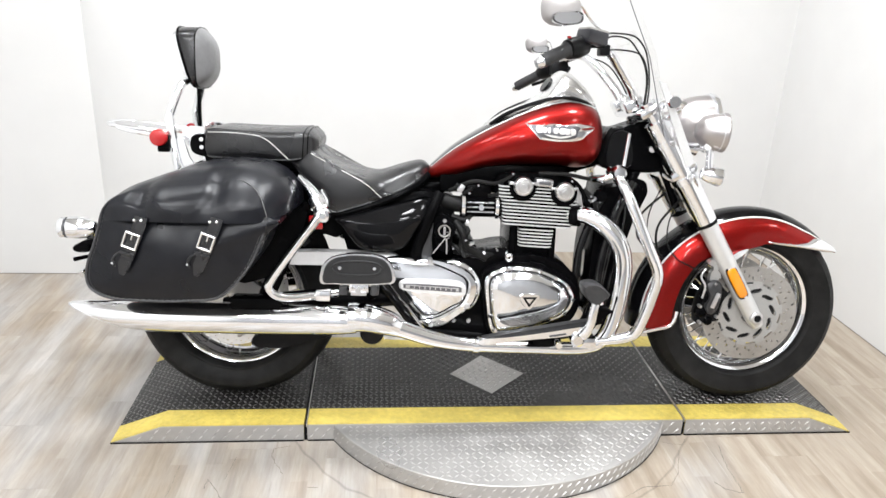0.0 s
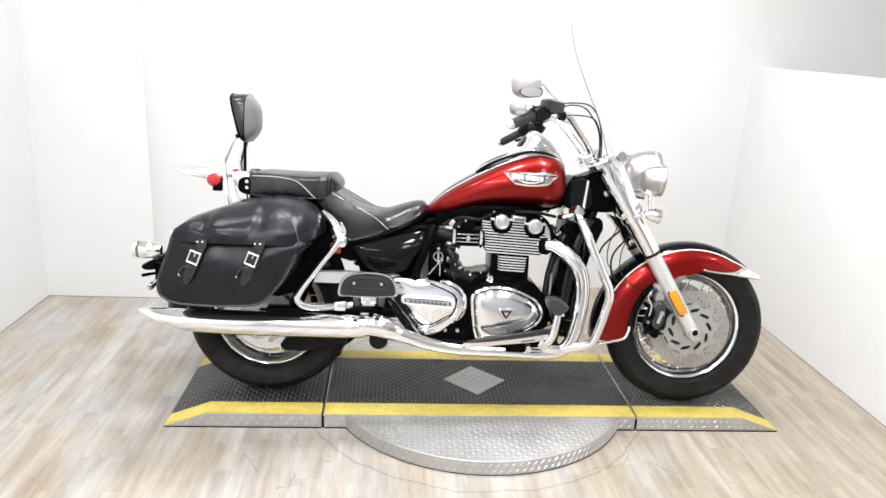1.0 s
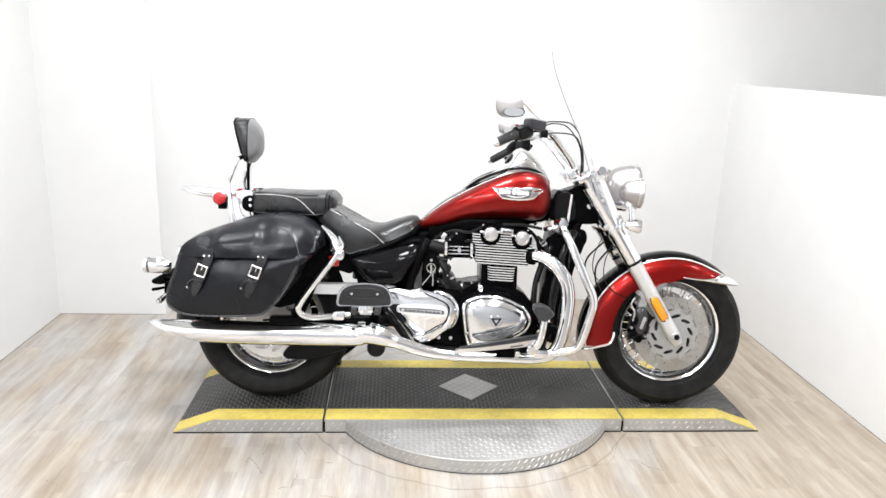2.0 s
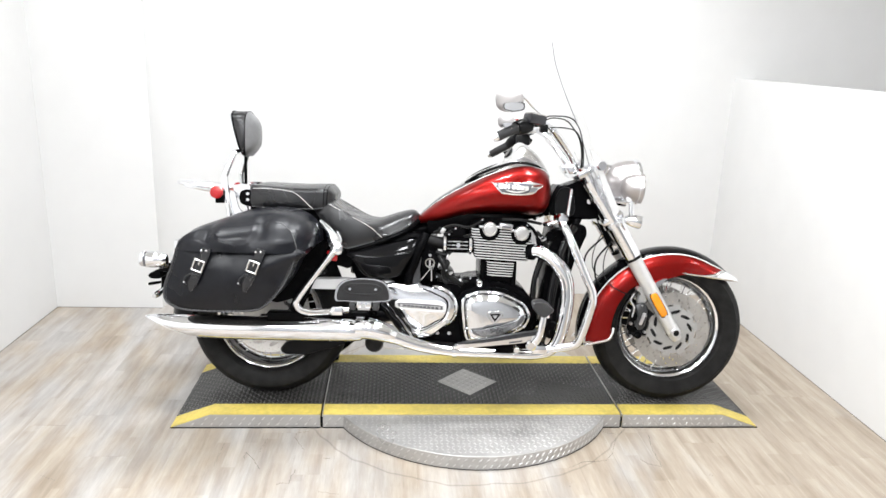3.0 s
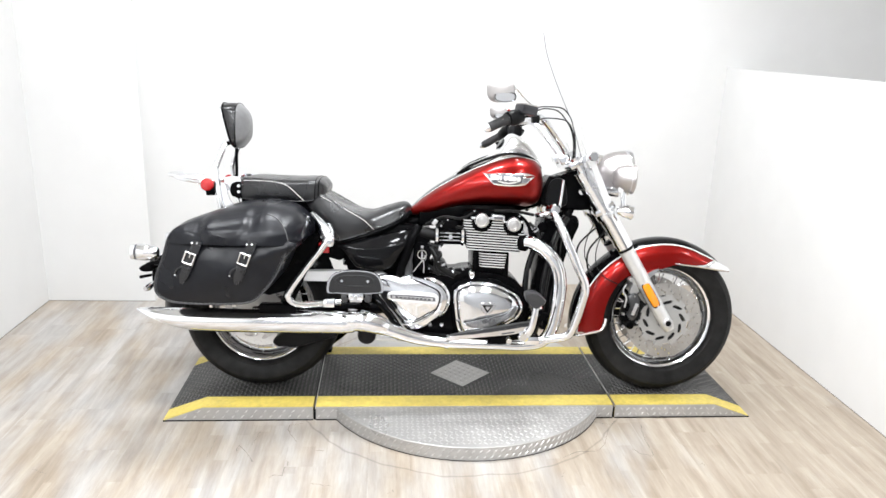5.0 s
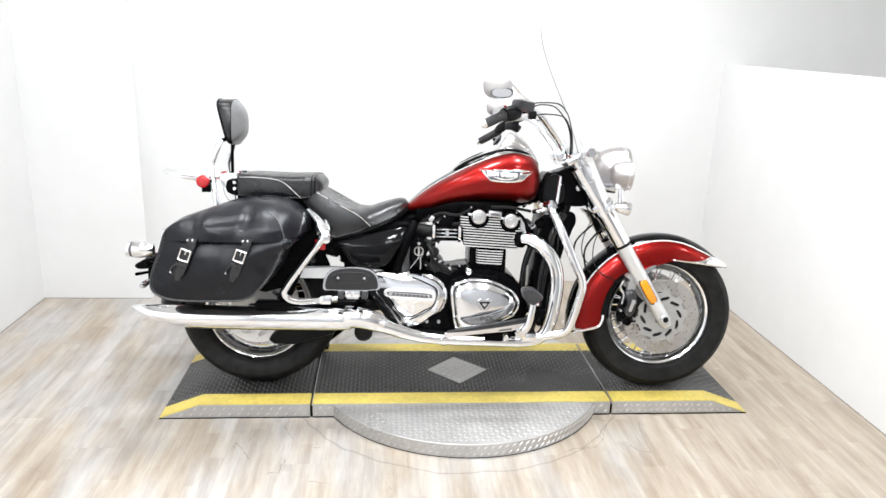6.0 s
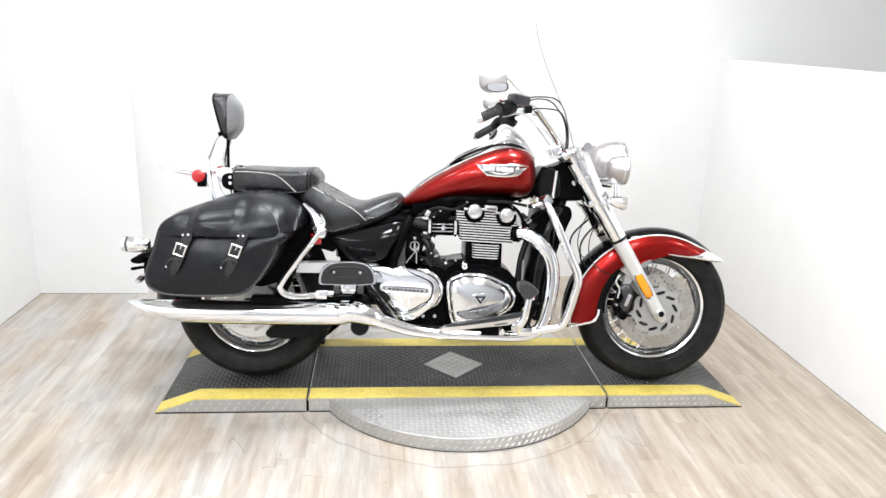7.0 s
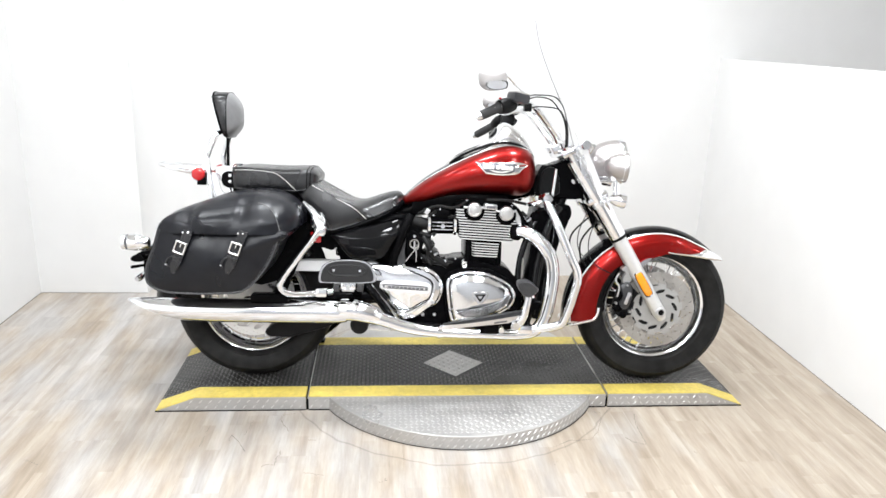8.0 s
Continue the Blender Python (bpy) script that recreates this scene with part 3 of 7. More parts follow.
def wheel(name, centre, radius, rim_r, width, disc_r, label, carrier=0.69, slots=11, face=None):
    base = Matrix.Translation((centre[0], 0, centre[1]))
    w = width / 2
    rim = part(name, lathe([(rim_r + 0.006, -w * 0.72), (rim_r + 0.004, -w * 0.62), (rim_r - 0.012, -w * 0.56), (rim_r - 0.02, -w * 0.45), (rim_r - 0.032, -w * 0.2), (rim_r - 0.034, 0), (rim_r - 0.032, w * 0.2),
                            (rim_r - 0.02, w * 0.45), (rim_r - 0.012, w * 0.56), (rim_r + 0.004, w * 0.62), (rim_r + 0.006, w * 0.72), (rim_r - 0.004, w * 0.5), (rim_r - 0.022, 0), (rim_r - 0.004, -w * 0.5)], 72, closed=True), CHROME, bike, label)
    rim.matrix_local = base
    prof = [(rim_r - 0.004, -w * 0.6), (rim_r + 0.004, -w * 0.78), (rim_r + 0.012, -w * 0.84), (rim_r + 0.016, -w * 0.83), (rim_r + 0.04, -w * 0.99), ((rim_r + radius) / 2 + 0.012, -w), (radius - 0.034, -w * 0.93), (radius - 0.02, -w * 0.8), (radius - 0.008, -w * 0.5), (radius, 0)]
    prof += [(r, -y) for r, y in reversed(prof[:-1])]
    part("tyre", lathe(prof, 96, closed=True), RUBBER, rim, "black road tyre")
    groove = bmesh.new()
    for k in range(44):
        for side in (-1, 1):
            a = 2 * math.pi * (k + (0.5 if side > 0 else 0)) / 44
            pts = []
            for u in (0.25, 0.5, 0.78):
                rr = interp([(0, radius), (0.5, radius - 0.008), (0.8, radius - 0.02), (1, radius - 0.04)], u)[0] - 0.0008
                aa = a + (u - 0.25) * 0.16 * side
                pts.append((rr * math.cos(aa), side * w * u, rr * math.sin(aa)))
            tube(pts, 0.0016, 4, 1, bm=groove, smooth=False)
    g = part("tread_groove", groove, BLACKPLASTIC, rim)
    g["kind"] = "stuff"
    part("hub", lathe([(0.0, -0.075), (0.03, -0.075), (0.034, -0.06), (0.05, -0.055), (0.052, -0.045), (0.03, -0.035), (0.028, 0.035), (0.052, 0.045), (0.05, 0.055), (0.034, 0.06), (0.03, 0.075), (0.0, 0.075)], 32), SATIN, rim)
    straight = part("spoke", tube([(0.047, -0.048, 0), (rim_r * 0.718, -0.004, rim_r * 0.622)], 0.0023, 6, smooth=False), CHROME, rim)
    other = part("spoke", tube([(0.047, 0.048, 0), (rim_r * 0.718, 0.004, -rim_r * 0.622)], 0.0023, 6, smooth=False), CHROME, rim)
    cross = part("spoke", tube([(0.047, -0.05, 0), (rim_r * 0.718, -0.006, -rim_r * 0.622)], 0.0023, 6, smooth=False), CHROME, rim)
    back = part("spoke", tube([(0.047, 0.05, 0), (rim_r * 0.718, 0.006, rim_r * 0.622)], 0.0023, 6, smooth=False), CHROME, rim)
    for s in (other, back):
        s.matrix_local = Matrix.Rotation(radians(8.2), 4, "Y")
    for k in range(1, 11):
        for j, s in enumerate((straight, other, cross, back)):
            again(s, rim, Matrix.Rotation(2 * math.pi * k / 11 + radians(8.2) * (j % 2), 4, "Y"))
    for side in (-1, 1):
        y = side * 0.083

        def drilled(i, k):
            return not ((i == 1 and k % 9 == 0) or (i == 2 and k % 9 == 3) or (i == 4 and k % 9 == 6))

        def slotted(i, k):
            wide = (3, 6, 7, 7, 6, 4, 2)
            return not (0 <= i - slots < 7 and abs((k + i * 2) % 24 - 10) <= wide[i - slots]) and not (i >= slots + 10 and k % 24 > 11)

        part("brake_disc", polar_plate(disc_r * (carrier - 0.02), disc_r, 6, 180, drilled, y, 0.005), face or STEEL, rim, "drilled steel brake disc")
        part("disc_carrier", polar_plate(0.03, disc_r * carrier, 24, 240, slotted, y - 0.001, 0.007), face or CARRIER, rim, "slotted silver disc carrier")
        # added dark disc behind the carrier's slots, standing for their shade
        part("slot_backing", lathe([(0.03, side * 0.05), (disc_r * 0.6, side * 0.058), (disc_r * 0.6, side * 0.066), (0.03, side * 0.066)], 48, closed=True), CALIPER, rim)
    return rim


wheel("front_wheel", FRONT, 0.32, 0.219, 0.145, 0.158, "chrome spoked front wheel rim")
# paler rear disc: brightness lost to shade is put into its colour
wheel("rear_wheel", BACKAXLE, 0.328, 0.219, 0.18, 0.142, "chrome spoked rear wheel rim", 0.88, 15, FINALLOY)
part("rear_caliper", plate([(-0.775, 0.215), (-0.755, 0.242), (-0.705, 0.262), (-0.6, 0.275), (-0.52, 0.27), (-0.515, 0.245), (-0.6, 0.219), (-0.683, 0.196), (-0.73, 0.198), (-0.755, 0.196)], [(-0.09, 0.97), (-0.095, 1.0), (-0.145, 1.0), (-0.152, 0.93)], 3), BLACKPLASTIC, bike, "black rear brake caliper and torque arm")

# fuel tank
TANK = [(-0.238, 0.738, 0.752, 0.02), (-0.225, 0.728, 0.768, 0.05), (-0.15, 0.738, 0.836, 0.1), (-0.04, 0.77, 0.905, 0.137), (0.07, 0.778, 0.96, 0.159), (0.17, 0.778, 0.992, 0.168), (0.24, 0.776, 0.985, 0.164), (0.278, 0.79, 0.962, 0.138), (0.296, 0.825, 0.925, 0.09), (0.302, 0.855, 0.895, 0.03)]
tank = part("fuel_tank", body(TANK), RED, bike, "metallic red fuel tank", 60)
STRIPE_ANGLE = radians(60)
part("tank_top", body(TANK[1:-1], grow=0.0015, arc=(STRIPE_ANGLE, math.pi - STRIPE_ANGLE)), BLACKPAINT, tank, "gloss black top of the tank", 60)
for a0, a1 in ((STRIPE_ANGLE - 0.075, STRIPE_ANGLE), (math.pi - STRIPE_ANGLE, math.pi - STRIPE_ANGLE + 0.075)):
    part("pinstripe", body(TANK[1:-1], grow=0.002, arc=(a0, a1)), PINSTRIPE, tank)
CONSOLE = [(-0.06, 0.885, 0.903, 0.02), (0.0, 0.895, 0.942, 0.055), (0.068, 0.925, 0.973, 0.08), (0.115, 0.94, 1.006, 0.094), (0.148, 0.945, 1.056, 0.1), (0.172, 0.945, 1.072, 0.102), (0.205, 0.94, 1.06, 0.099), (0.243, 0.93, 1.028, 0.09), (0.276, 0.917, 0.985, 0.066), (0.3, 0.905, 0.945, 0.025)]
console = part("tank_console", body(CONSOLE, 2.2), CHROMESOFT, tank, "chrome instrument console on the tank", 60)
RIMLINE = [(-0.045, 0.902), (0.0, 0.936), (0.07, 0.968), (0.146, 0.99), (0.207, 0.987), (0.251, 0.97), (0.292, 0.935)]
for side in (-1, 1):
    pts = [(x, side * (interp(CONSOLE, x)[2] * 0.98 + 0.004), z) for x, z in RIMLINE]
    part("console_trim", tube(pts, 0.006, 8), BLACKPLASTIC, tank)
    part("trim_tab", box((0.142, side * 0.1 - 0.006, 0.986), (0.185, side * 0.1 + 0.006, 0.998), 0.003), CHROME, tank)
part("gauge", lathe([(0.0, 0.004), (0.045, 0.004), (0.047, 0.0), (0.05, -0.01), (0.0, -0.01)], 40, axis="z"), BLACKPLASTIC, console, "black round gauge").matrix_local = pose(0.129, 0, 1.029, 0, -57, 0) @ Matrix.Diagonal((0.55, 1, 1, 1))


def on_tank(outline, grow, thick):
    """A plaque that follows the tank's near side."""
    line = spline([(x, 0, z) for x, z in outline], 4, True)
    mid = sum(line, Vector()) / len(line)
    rings = []
    for s, g in ((1.0, grow - 0.002), (1.0, grow + thick * 0.6), (0.95, grow + thick), (0.5, grow + thick), (0.02, grow + thick)):
        ring = []
        for p in line:
            q = mid + (p - mid) * s
            ring.append(Vector((q.x, -skin_y(TANK, q.x, q.z) - g, q.z)))
        rings.append(ring)
    return loft(rings)


emblem = part("emblem", on_tank([(0.05, 0.912), (0.054, 0.912), (0.1, 0.912), (0.13, 0.916), (0.16, 0.913), (0.2, 0.918), (0.25, 0.909), (0.258, 0.906), (0.232, 0.889), (0.21, 0.87), (0.15, 0.864), (0.095, 0.869), (0.088, 0.872), (0.07, 0.89)], 0.001, 0.003), CHROME, tank, "silver winged badge")
part("emblem_field", on_tank([(0.063, 0.908), (0.1, 0.908), (0.15, 0.91), (0.205, 0.909), (0.202, 0.895), (0.194, 0.876), (0.155, 0.87), (0.094, 0.876), (0.078, 0.89)], 0.004, 0.0012), BADGE, emblem)
# a row of plain bars that sags to the right, with a curved line under it
for k, (wide, tall) in enumerate(((0.015, 0.016), (0.012, 0.013), (0.0055, 0.014), (0.012, 0.014), (0.017, 0.015), (0.013, 0.014), (0.013, 0.015))):
    x, z = 0.08 + k * 0.0168, 0.8985 - k * 0.001
    part("emblem_bar", on_tank([(x, z - tall / 2), (x + wide, z - tall / 2), (x + wide, z + tall / 2), (x, z + tall / 2)], 0.0052, 0.0012), PINSTRIPE, emblem)
part("emblem_line", on_tank([(0.1, 0.886), (0.125, 0.8785), (0.15, 0.8765), (0.175, 0.88), (0.188, 0.885), (0.175, 0.8778), (0.15, 0.8738), (0.125, 0.8758)], 0.0052, 0.0012), PINSTRIPE, emblem)


# seats: upholstered cushions with a crown, a bend line and flanks
def half_section(row):
    """The right half of a cushion's section, from the crown over the bend line down its flank to the base."""
    x, zb, zp, zt, wp, wb = row
    fall = zt - zp
    pts = [(0.0, zt), (0.5 * wp, zt - 0.12 * fall), (0.84 * wp, zt - 0.5 * fall), (wp, zp), (wp + (wb - wp) * 0.75, zp + (zb - zp) * 0.3), (wb, zp + (zb - zp) * 0.68), (wb - 0.004, zb + 0.004), (0.9 * wb, zb - 0.001), (0.0, zb - 0.003)]
    return [(p.y, p.z) for p in spline([(0, y, z) for y, z in pts], 4)]


def cushion(table):
    rings = []
    for row in smooth_table(table, 5):
        half = half_section(row)
        rings.append([(row[0], -y, z) for y, z in half] + [(row[0], y, z) for y, z in reversed(half[1:-1])])
    return loft(rings)


def flank(table, x, z):
    """Half width of a cushion's flank at x and height z."""
    rows = smooth_table(table, 5)
    row = (x, *interp(rows, x))
    side = [p for p in half_section(row) if p[0] > 0.6 * row[4]]
    best = min(zip(side, side[1:]), key=lambda s: abs((s[0][1] + s[1][1]) / 2 - z))
    (y0, z0), (y1, z1) = best
    t = 0.5 if abs(z1 - z0) < 1e-6 else min(1.0, max(0.0, (z - z0) / (z1 - z0)))
    return y0 + (y1 - y0) * t


# x, base, bend line, crown, half width at the bend, half width at the base
RIDER = [(-0.645, 0.772, 0.782, 0.788, 0.1, 0.12), (-0.615, 0.742, 0.806, 0.822, 0.13, 0.15), (-0.585, 0.705, 0.811, 0.823, 0.145, 0.162), (-0.55, 0.665, 0.795, 0.793, 0.155, 0.17), (-0.518, 0.637, 0.777, 0.771, 0.16, 0.173), (-0.47, 0.646, 0.751, 0.753, 0.16, 0.171), (-0.42, 0.661, 0.726, 0.746, 0.155, 0.164), (-0.385, 0.672, 0.7, 0.748, 0.148, 0.155), (-0.36, 0.679, 0.694, 0.756, 0.138, 0.144), (-0.31, 0.697, 0.712, 0.773, 0.115, 0.121), (-0.27, 0.717, 0.735, 0.783, 0.088, 0.094), (-0.245, 0.737, 0.75, 0.781, 0.06, 0.064), (-0.23, 0.75, 0.755, 0.766, 0.03, 0.032)]
seat = part("rider_seat", cushion(RIDER), SEATVINYL, bike, "stitched black vinyl rider seat", 60)
PILLION = [(-0.908, 0.812, 0.842, 0.85, 0.1, 0.104), (-0.895, 0.792, 0.865, 0.868, 0.128, 0.136), (-0.86, 0.786, 0.868, 0.878, 0.14, 0.147), (-0.8, 0.785, 0.864, 0.877, 0.144, 0.151), (-0.7, 0.783, 0.86, 0.876, 0.147, 0.153), (-0.64, 0.784, 0.861, 0.878, 0.147, 0.152), (-0.6, 0.793, 0.86, 0.877, 0.142, 0.147), (-0.58, 0.805, 0.852, 0.867, 0.13, 0.134), (-0.567, 0.825, 0.841, 0.85, 0.1, 0.103)]
pillion = part("passenger_seat", cushion(PILLION), SEATVINYL, bike, "stitched black vinyl passenger seat", 60)


def piping(table, line, owner, r=0.0014):
    for side in (-1, 1):
        pts = [(p.x, side * (flank(table, p.x, p.z) + 0.002), p.z) for p in spline([(x, 0, z) for x, z in line], 6)]
        part("piping", tube(pts, r, 6, 1, smooth=False), THREAD, owner, "pale piping")


piping(PILLION, [(-0.885, 0.86), (-0.83, 0.861), (-0.77, 0.858), (-0.725, 0.849), (-0.693, 0.828), (-0.664, 0.8), (-0.65, 0.787)], pillion)
piping(RIDER, [(-0.585, 0.807), (-0.55, 0.79), (-0.5, 0.764), (-0.455, 0.741), (-0.418, 0.719), (-0.39, 0.694), (-0.376, 0.681)], seat)
for x in (-0.61, -0.597):
    pts = [(x + 0.004 * (p[1] - 0.79) / 0.08, -p[0] - 0.0006, p[1]) for p in half_section((x, *interp(smooth_table(PILLION, 5), x)))[:26]]
    pts = [(a, -b, c) for a, b, c in reversed(pts[1:])] + pts
    part("seat_seam", tube(pts, 0.0017, 6, 1, smooth=False), SATINBLACK, pillion)
part("seat_pan", box((-0.9, -0.12, 0.755), (-0.6, 0.12, 0.79), 0.006), SATINBLACK, bike)
part("seat_base", tube([(-0.56, -0.15, 0.655), (-0.5, -0.155, 0.632), (-0.42, -0.148, 0.652), (-0.34, -0.13, 0.68), (-0.27, -0.09, 0.712), (-0.235, -0.05, 0.742)], 0.012, 8), SATINBLACK, bike)

# side covers and frame
SIDE = [(-0.515, 0.617), (-0.416, 0.643), (-0.333, 0.662), (-0.257, 0.686), (-0.229, 0.68), (-0.236, 0.636), (-0.268, 0.584), (-0.3, 0.535), (-0.345, 0.52), (-0.432, 0.526), (-0.47, 0.562), (-0.495, 0.594)]


def side_cover():
    bm = plate(SIDE, [(-0.1, 1.0), (-0.15, 1.0), (-0.158, 0.98), (-0.163, 0.93), (-0.167, 0.85), (-0.17, 0.74), (-0.172, 0.6), (-0.173, 0.45), (-0.174, 0.28), (-0.174, 0.1)])
    for v in bm.verts:
        if v.co.y < -0.155:
            # the upper plane leans back from a crease that climbs ahead
            crease = 0.607 + 0.13 * (v.co.x + 0.42)
            lean = v.co.z - crease
            v.co.y += 0.3 * (lean + math.hypot(lean, 0.012)) - 0.014
    return bm


for side in (-1, 1):
    bm = side_cover()
    part("side_cover", bm if side < 0 else mirrored(bm), BLACKPAINT, bike, "gloss black side cover", 50)
part("battery_box", box((-0.46, -0.1, 0.44), (-0.215, 0.1, 0.7), 0.02), SATINBLACK, bike)
# added black block that closes the view through behind the lock
part("lock_backing", box((-0.25, -0.11, 0.49), (-0.15, 0.1, 0.68), 0.015), SATINBLACK, bike)
for side in (-1, 1):
    part("frame_tube", tube([(-0.2, side * 0.15, 0.7), (-0.222, side * 0.165, 0.652), (-0.246, side * 0.165, 0.582), (-0.268, side * 0.16, 0.5), (-0.26, side * 0.14, 0.3), (-0.1, side * 0.14, 0.25), (0.2, side * 0.12, 0.25), (0.29, side * 0.1, 0.3), (0.36, side * 0.07, 0.6), (0.44, side * 0.04, 0.82)], 0.018, 10), SATINBLACK, bike)
    part("frame_rail", tube([(-1.0, side * 0.12, 0.72), (-0.7, side * 0.13, 0.72), (-0.52, side * 0.13, 0.66), (-0.36, side * 0.13, 0.48), (-0.25, side * 0.13, 0.29)], 0.017, 10), SATINBLACK, bike)
    part("swingarm", tube([(-0.28, side * 0.13, 0.37), (-0.55, side * 0.145, 0.36), (-0.85, side * 0.15, 0.335)], [0.03, 0.032, 0.026], 12), SATINBLACK, bike)
    part("shock_absorber", tube([(-0.72, side * 0.16, 0.37), (-0.6, side * 0.155, 0.66)], 0.026, 14, smooth=False), SATINBLACK, bike)
    part("frame_casting", plate([(-0.238, 0.615), (-0.218, 0.612), (-0.222, 0.56), (-0.222, 0.503), (-0.275, 0.503), (-0.262, 0.55)], [(side * 0.165, 0.95), (side * 0.17, 1), (side * 0.14, 1)], 2), CALIPER, bike, "dark grey cast frame joint")
part("backbone", tube([(0.44, 0, 0.86), (0.2, 0, 0.78), (-0.1, 0, 0.73), (-0.3, 0, 0.68)], 0.03, 12), SATINBLACK, bike)
part("airbox", box((-0.2, -0.07, 0.69), (0.2, 0.07, 0.785), 0.02), SATINBLACK, bike)

# added black fillers, shaped to close openings in the camera's view
part("opening_filler", plate([(-0.66, 0.61), (-0.572, 0.585), (-0.55, 0.54), (-0.535, 0.5), (-0.66, 0.5)], [(-0.1, 1), (-0.09, 1)], smooth=False), SATINBLACK, bike)
part("opening_filler_ahead", plate([(-0.508, 0.6), (-0.45, 0.61), (-0.41, 0.5), (-0.478, 0.5)], [(-0.1, 1), (-0.09, 1)], smooth=False), SATINBLACK, bike)
# added black plate for the dark between bag and guard bar
part("bag_dark_filler", plate([(-0.85, 0.43), (-0.85, 0.66), (-0.62, 0.66), (-0.6, 0.6), (-0.66, 0.5), (-0.7, 0.44)], [(-0.19, 1), (-0.18, 1)], 2), SATINBLACK, bike)
part("seat_gap_filler", plate([(-0.66, 0.74), (-0.5, 0.7), (-0.48, 0.6), (-0.505, 0.55), (-0.545, 0.556), (-0.62, 0.575), (-0.67, 0.66)], [(-0.115, 0.96), (-0.11, 1), (0.11, 1), (0.115, 0.96)], 3), SATINBLACK, bike)

# head stock with its shrouds
neck = part("steering_head", plate([(0.3, 0.79), (0.32, 0.895), (0.36, 0.905), (0.44, 0.93), (0.47, 0.91), (0.505, 0.82), (0.5, 0.775), (0.4, 0.77)], [(-0.07, 0.9), (-0.062, 1.0), (0.062, 1.0), (0.07, 0.9)]), SATINBLACK, bike)
part("neck_cover", plate([(0.32, 0.79), (0.33, 0.885), (0.385, 0.89), (0.4, 0.79)], [(-0.068, 1), (-0.078, 0.94)]), BLACKPLASTIC, neck)
part("neck_strut", tube([(0.382, -0.085, 0.89), (0.368, -0.09, 0.77)], 0.0075, 10, smooth=False), CHROME, neck)
part("lock_cap", lathe([(0.0, -0.095), (0.011, -0.095), (0.014, -0.088), (0.014, -0.06), (0.0, -0.06)], 20), CHROME, neck).matrix_local = pose(0.455, 0, 0.845)

# engine
CASE = [(-0.3, 0.34), (-0.25, 0.47), (-0.15, 0.5), (-0.05, 0.5), (0.0, 0.51), (0.1, 0.515), (0.19, 0.485), (0.245, 0.42), (0.24, 0.32), (0.15, 0.25), (-0.05, 0.235), (-0.22, 0.245)]
engine = part("engine", plate(CASE, [(-0.15, 0.96), (-0.14, 1.0), (0.14, 1.0), (0.15, 0.96)]), SATINBLACK, bike, "black and chrome twin-cylinder engine")
part("cylinder", box((0.02, -0.115, 0.47), (0.17, 0.112, 0.6), 0.012), SATINBLACK, engine)
part("cylinder_head", box((0.0, -0.118, 0.598), (0.21, 0.118, 0.73), 0.015), SATINBLACK, engine)
part("cam_cover", plate([(-0.03, 0.7), (-0.02, 0.755), (0.06, 0.765), (0.16, 0.757), (0.218, 0.738), (0.222, 0.69), (0.2, 0.66), (0.0, 0.665)], [(-0.118, 0.97), (-0.11, 1.0), (0.11, 1.0), (0.118, 0.97)]), SATINBLACK, engine)
for x in (0.032, 0.155):
    part("cylinder_stud_cover", tube([(x, -0.112, 0.48), (x, -0.114, 0.59)], 0.011, 10, smooth=False), SATINBLACK, engine)


def slab_on(path, z0, z1):
    """A flat piece whose outline in plan is the path, mirrored across the engine's middle."""
    line = [Vector((x, y, 0)) for x, y in path] + [Vector((x, -y, 0)) for x, y in reversed(path)]
    return loft([[p + Vector((0, 0, z)) for p in line] for z in (z0, z1)])


def fin_strip(path, z0, z1, thick=0.0016):
    """A bright machined edge along the near rim of a fin."""
    rings = []
    for i, (x, y) in enumerate(path):
        a, b = path[max(i - 1, 0)], path[min(i + 1, len(path) - 1)]
        d = Vector((b[0] - a[0], b[1] - a[1], 0)).normalized()
        out = Vector((d.y, -d.x, 0)) * thick
        p = Vector((x, y, 0))
        rings.append([p + Vector((0, 0, z0)), p + Vector((0, 0, z1)), p + out + Vector((0, 0, z1 - 0.0006)), p + out + Vector((0, 0, z0 + 0.0006))])
    return loft(rings)


TILT = Matrix.Rotation(radians(2.6), 4, "Y")
# height, rear end, front end
TOPFINS = [(0.605 + 0.0104 * k, -0.004 - 0.0009 * k if k < 8 else -0.02, 0.2 + 0.031 * math.sin(math.pi * (k + 1) / 13) ** 0.7) for k in range(12)]
LOWFINS = [(0.538 + 0.0103 * k, 0.05 - 0.0006 * k, 0.153 + 0.0012 * k) for k in range(6)]
for fins, half in ((TOPFINS, 0.145), (LOWFINS, 0.135)):
    for z, x0, x1 in fins:
        path = [(x0, -half + 0.02), (x0 + 0.002, -half + 0.006), (x0 + 0.008, -half), (x1 - 0.016, -half), (x1 - 0.004, -half + 0.008), (x1, -half + 0.03)]
        at = Matrix.Translation((0.1, 0, z)) @ TILT @ Matrix.Translation((-0.1, 0, 0))
        part("cooling_fin", slab_on(path, -0.0017, 0.0017), SATINBLACK, engine, "black cooling fin").matrix_local = at
        part("fin_edge", fin_strip(path, -0.0024, 0.0024), FINALLOY, engine, "bright machined fin edge").matrix_local = at
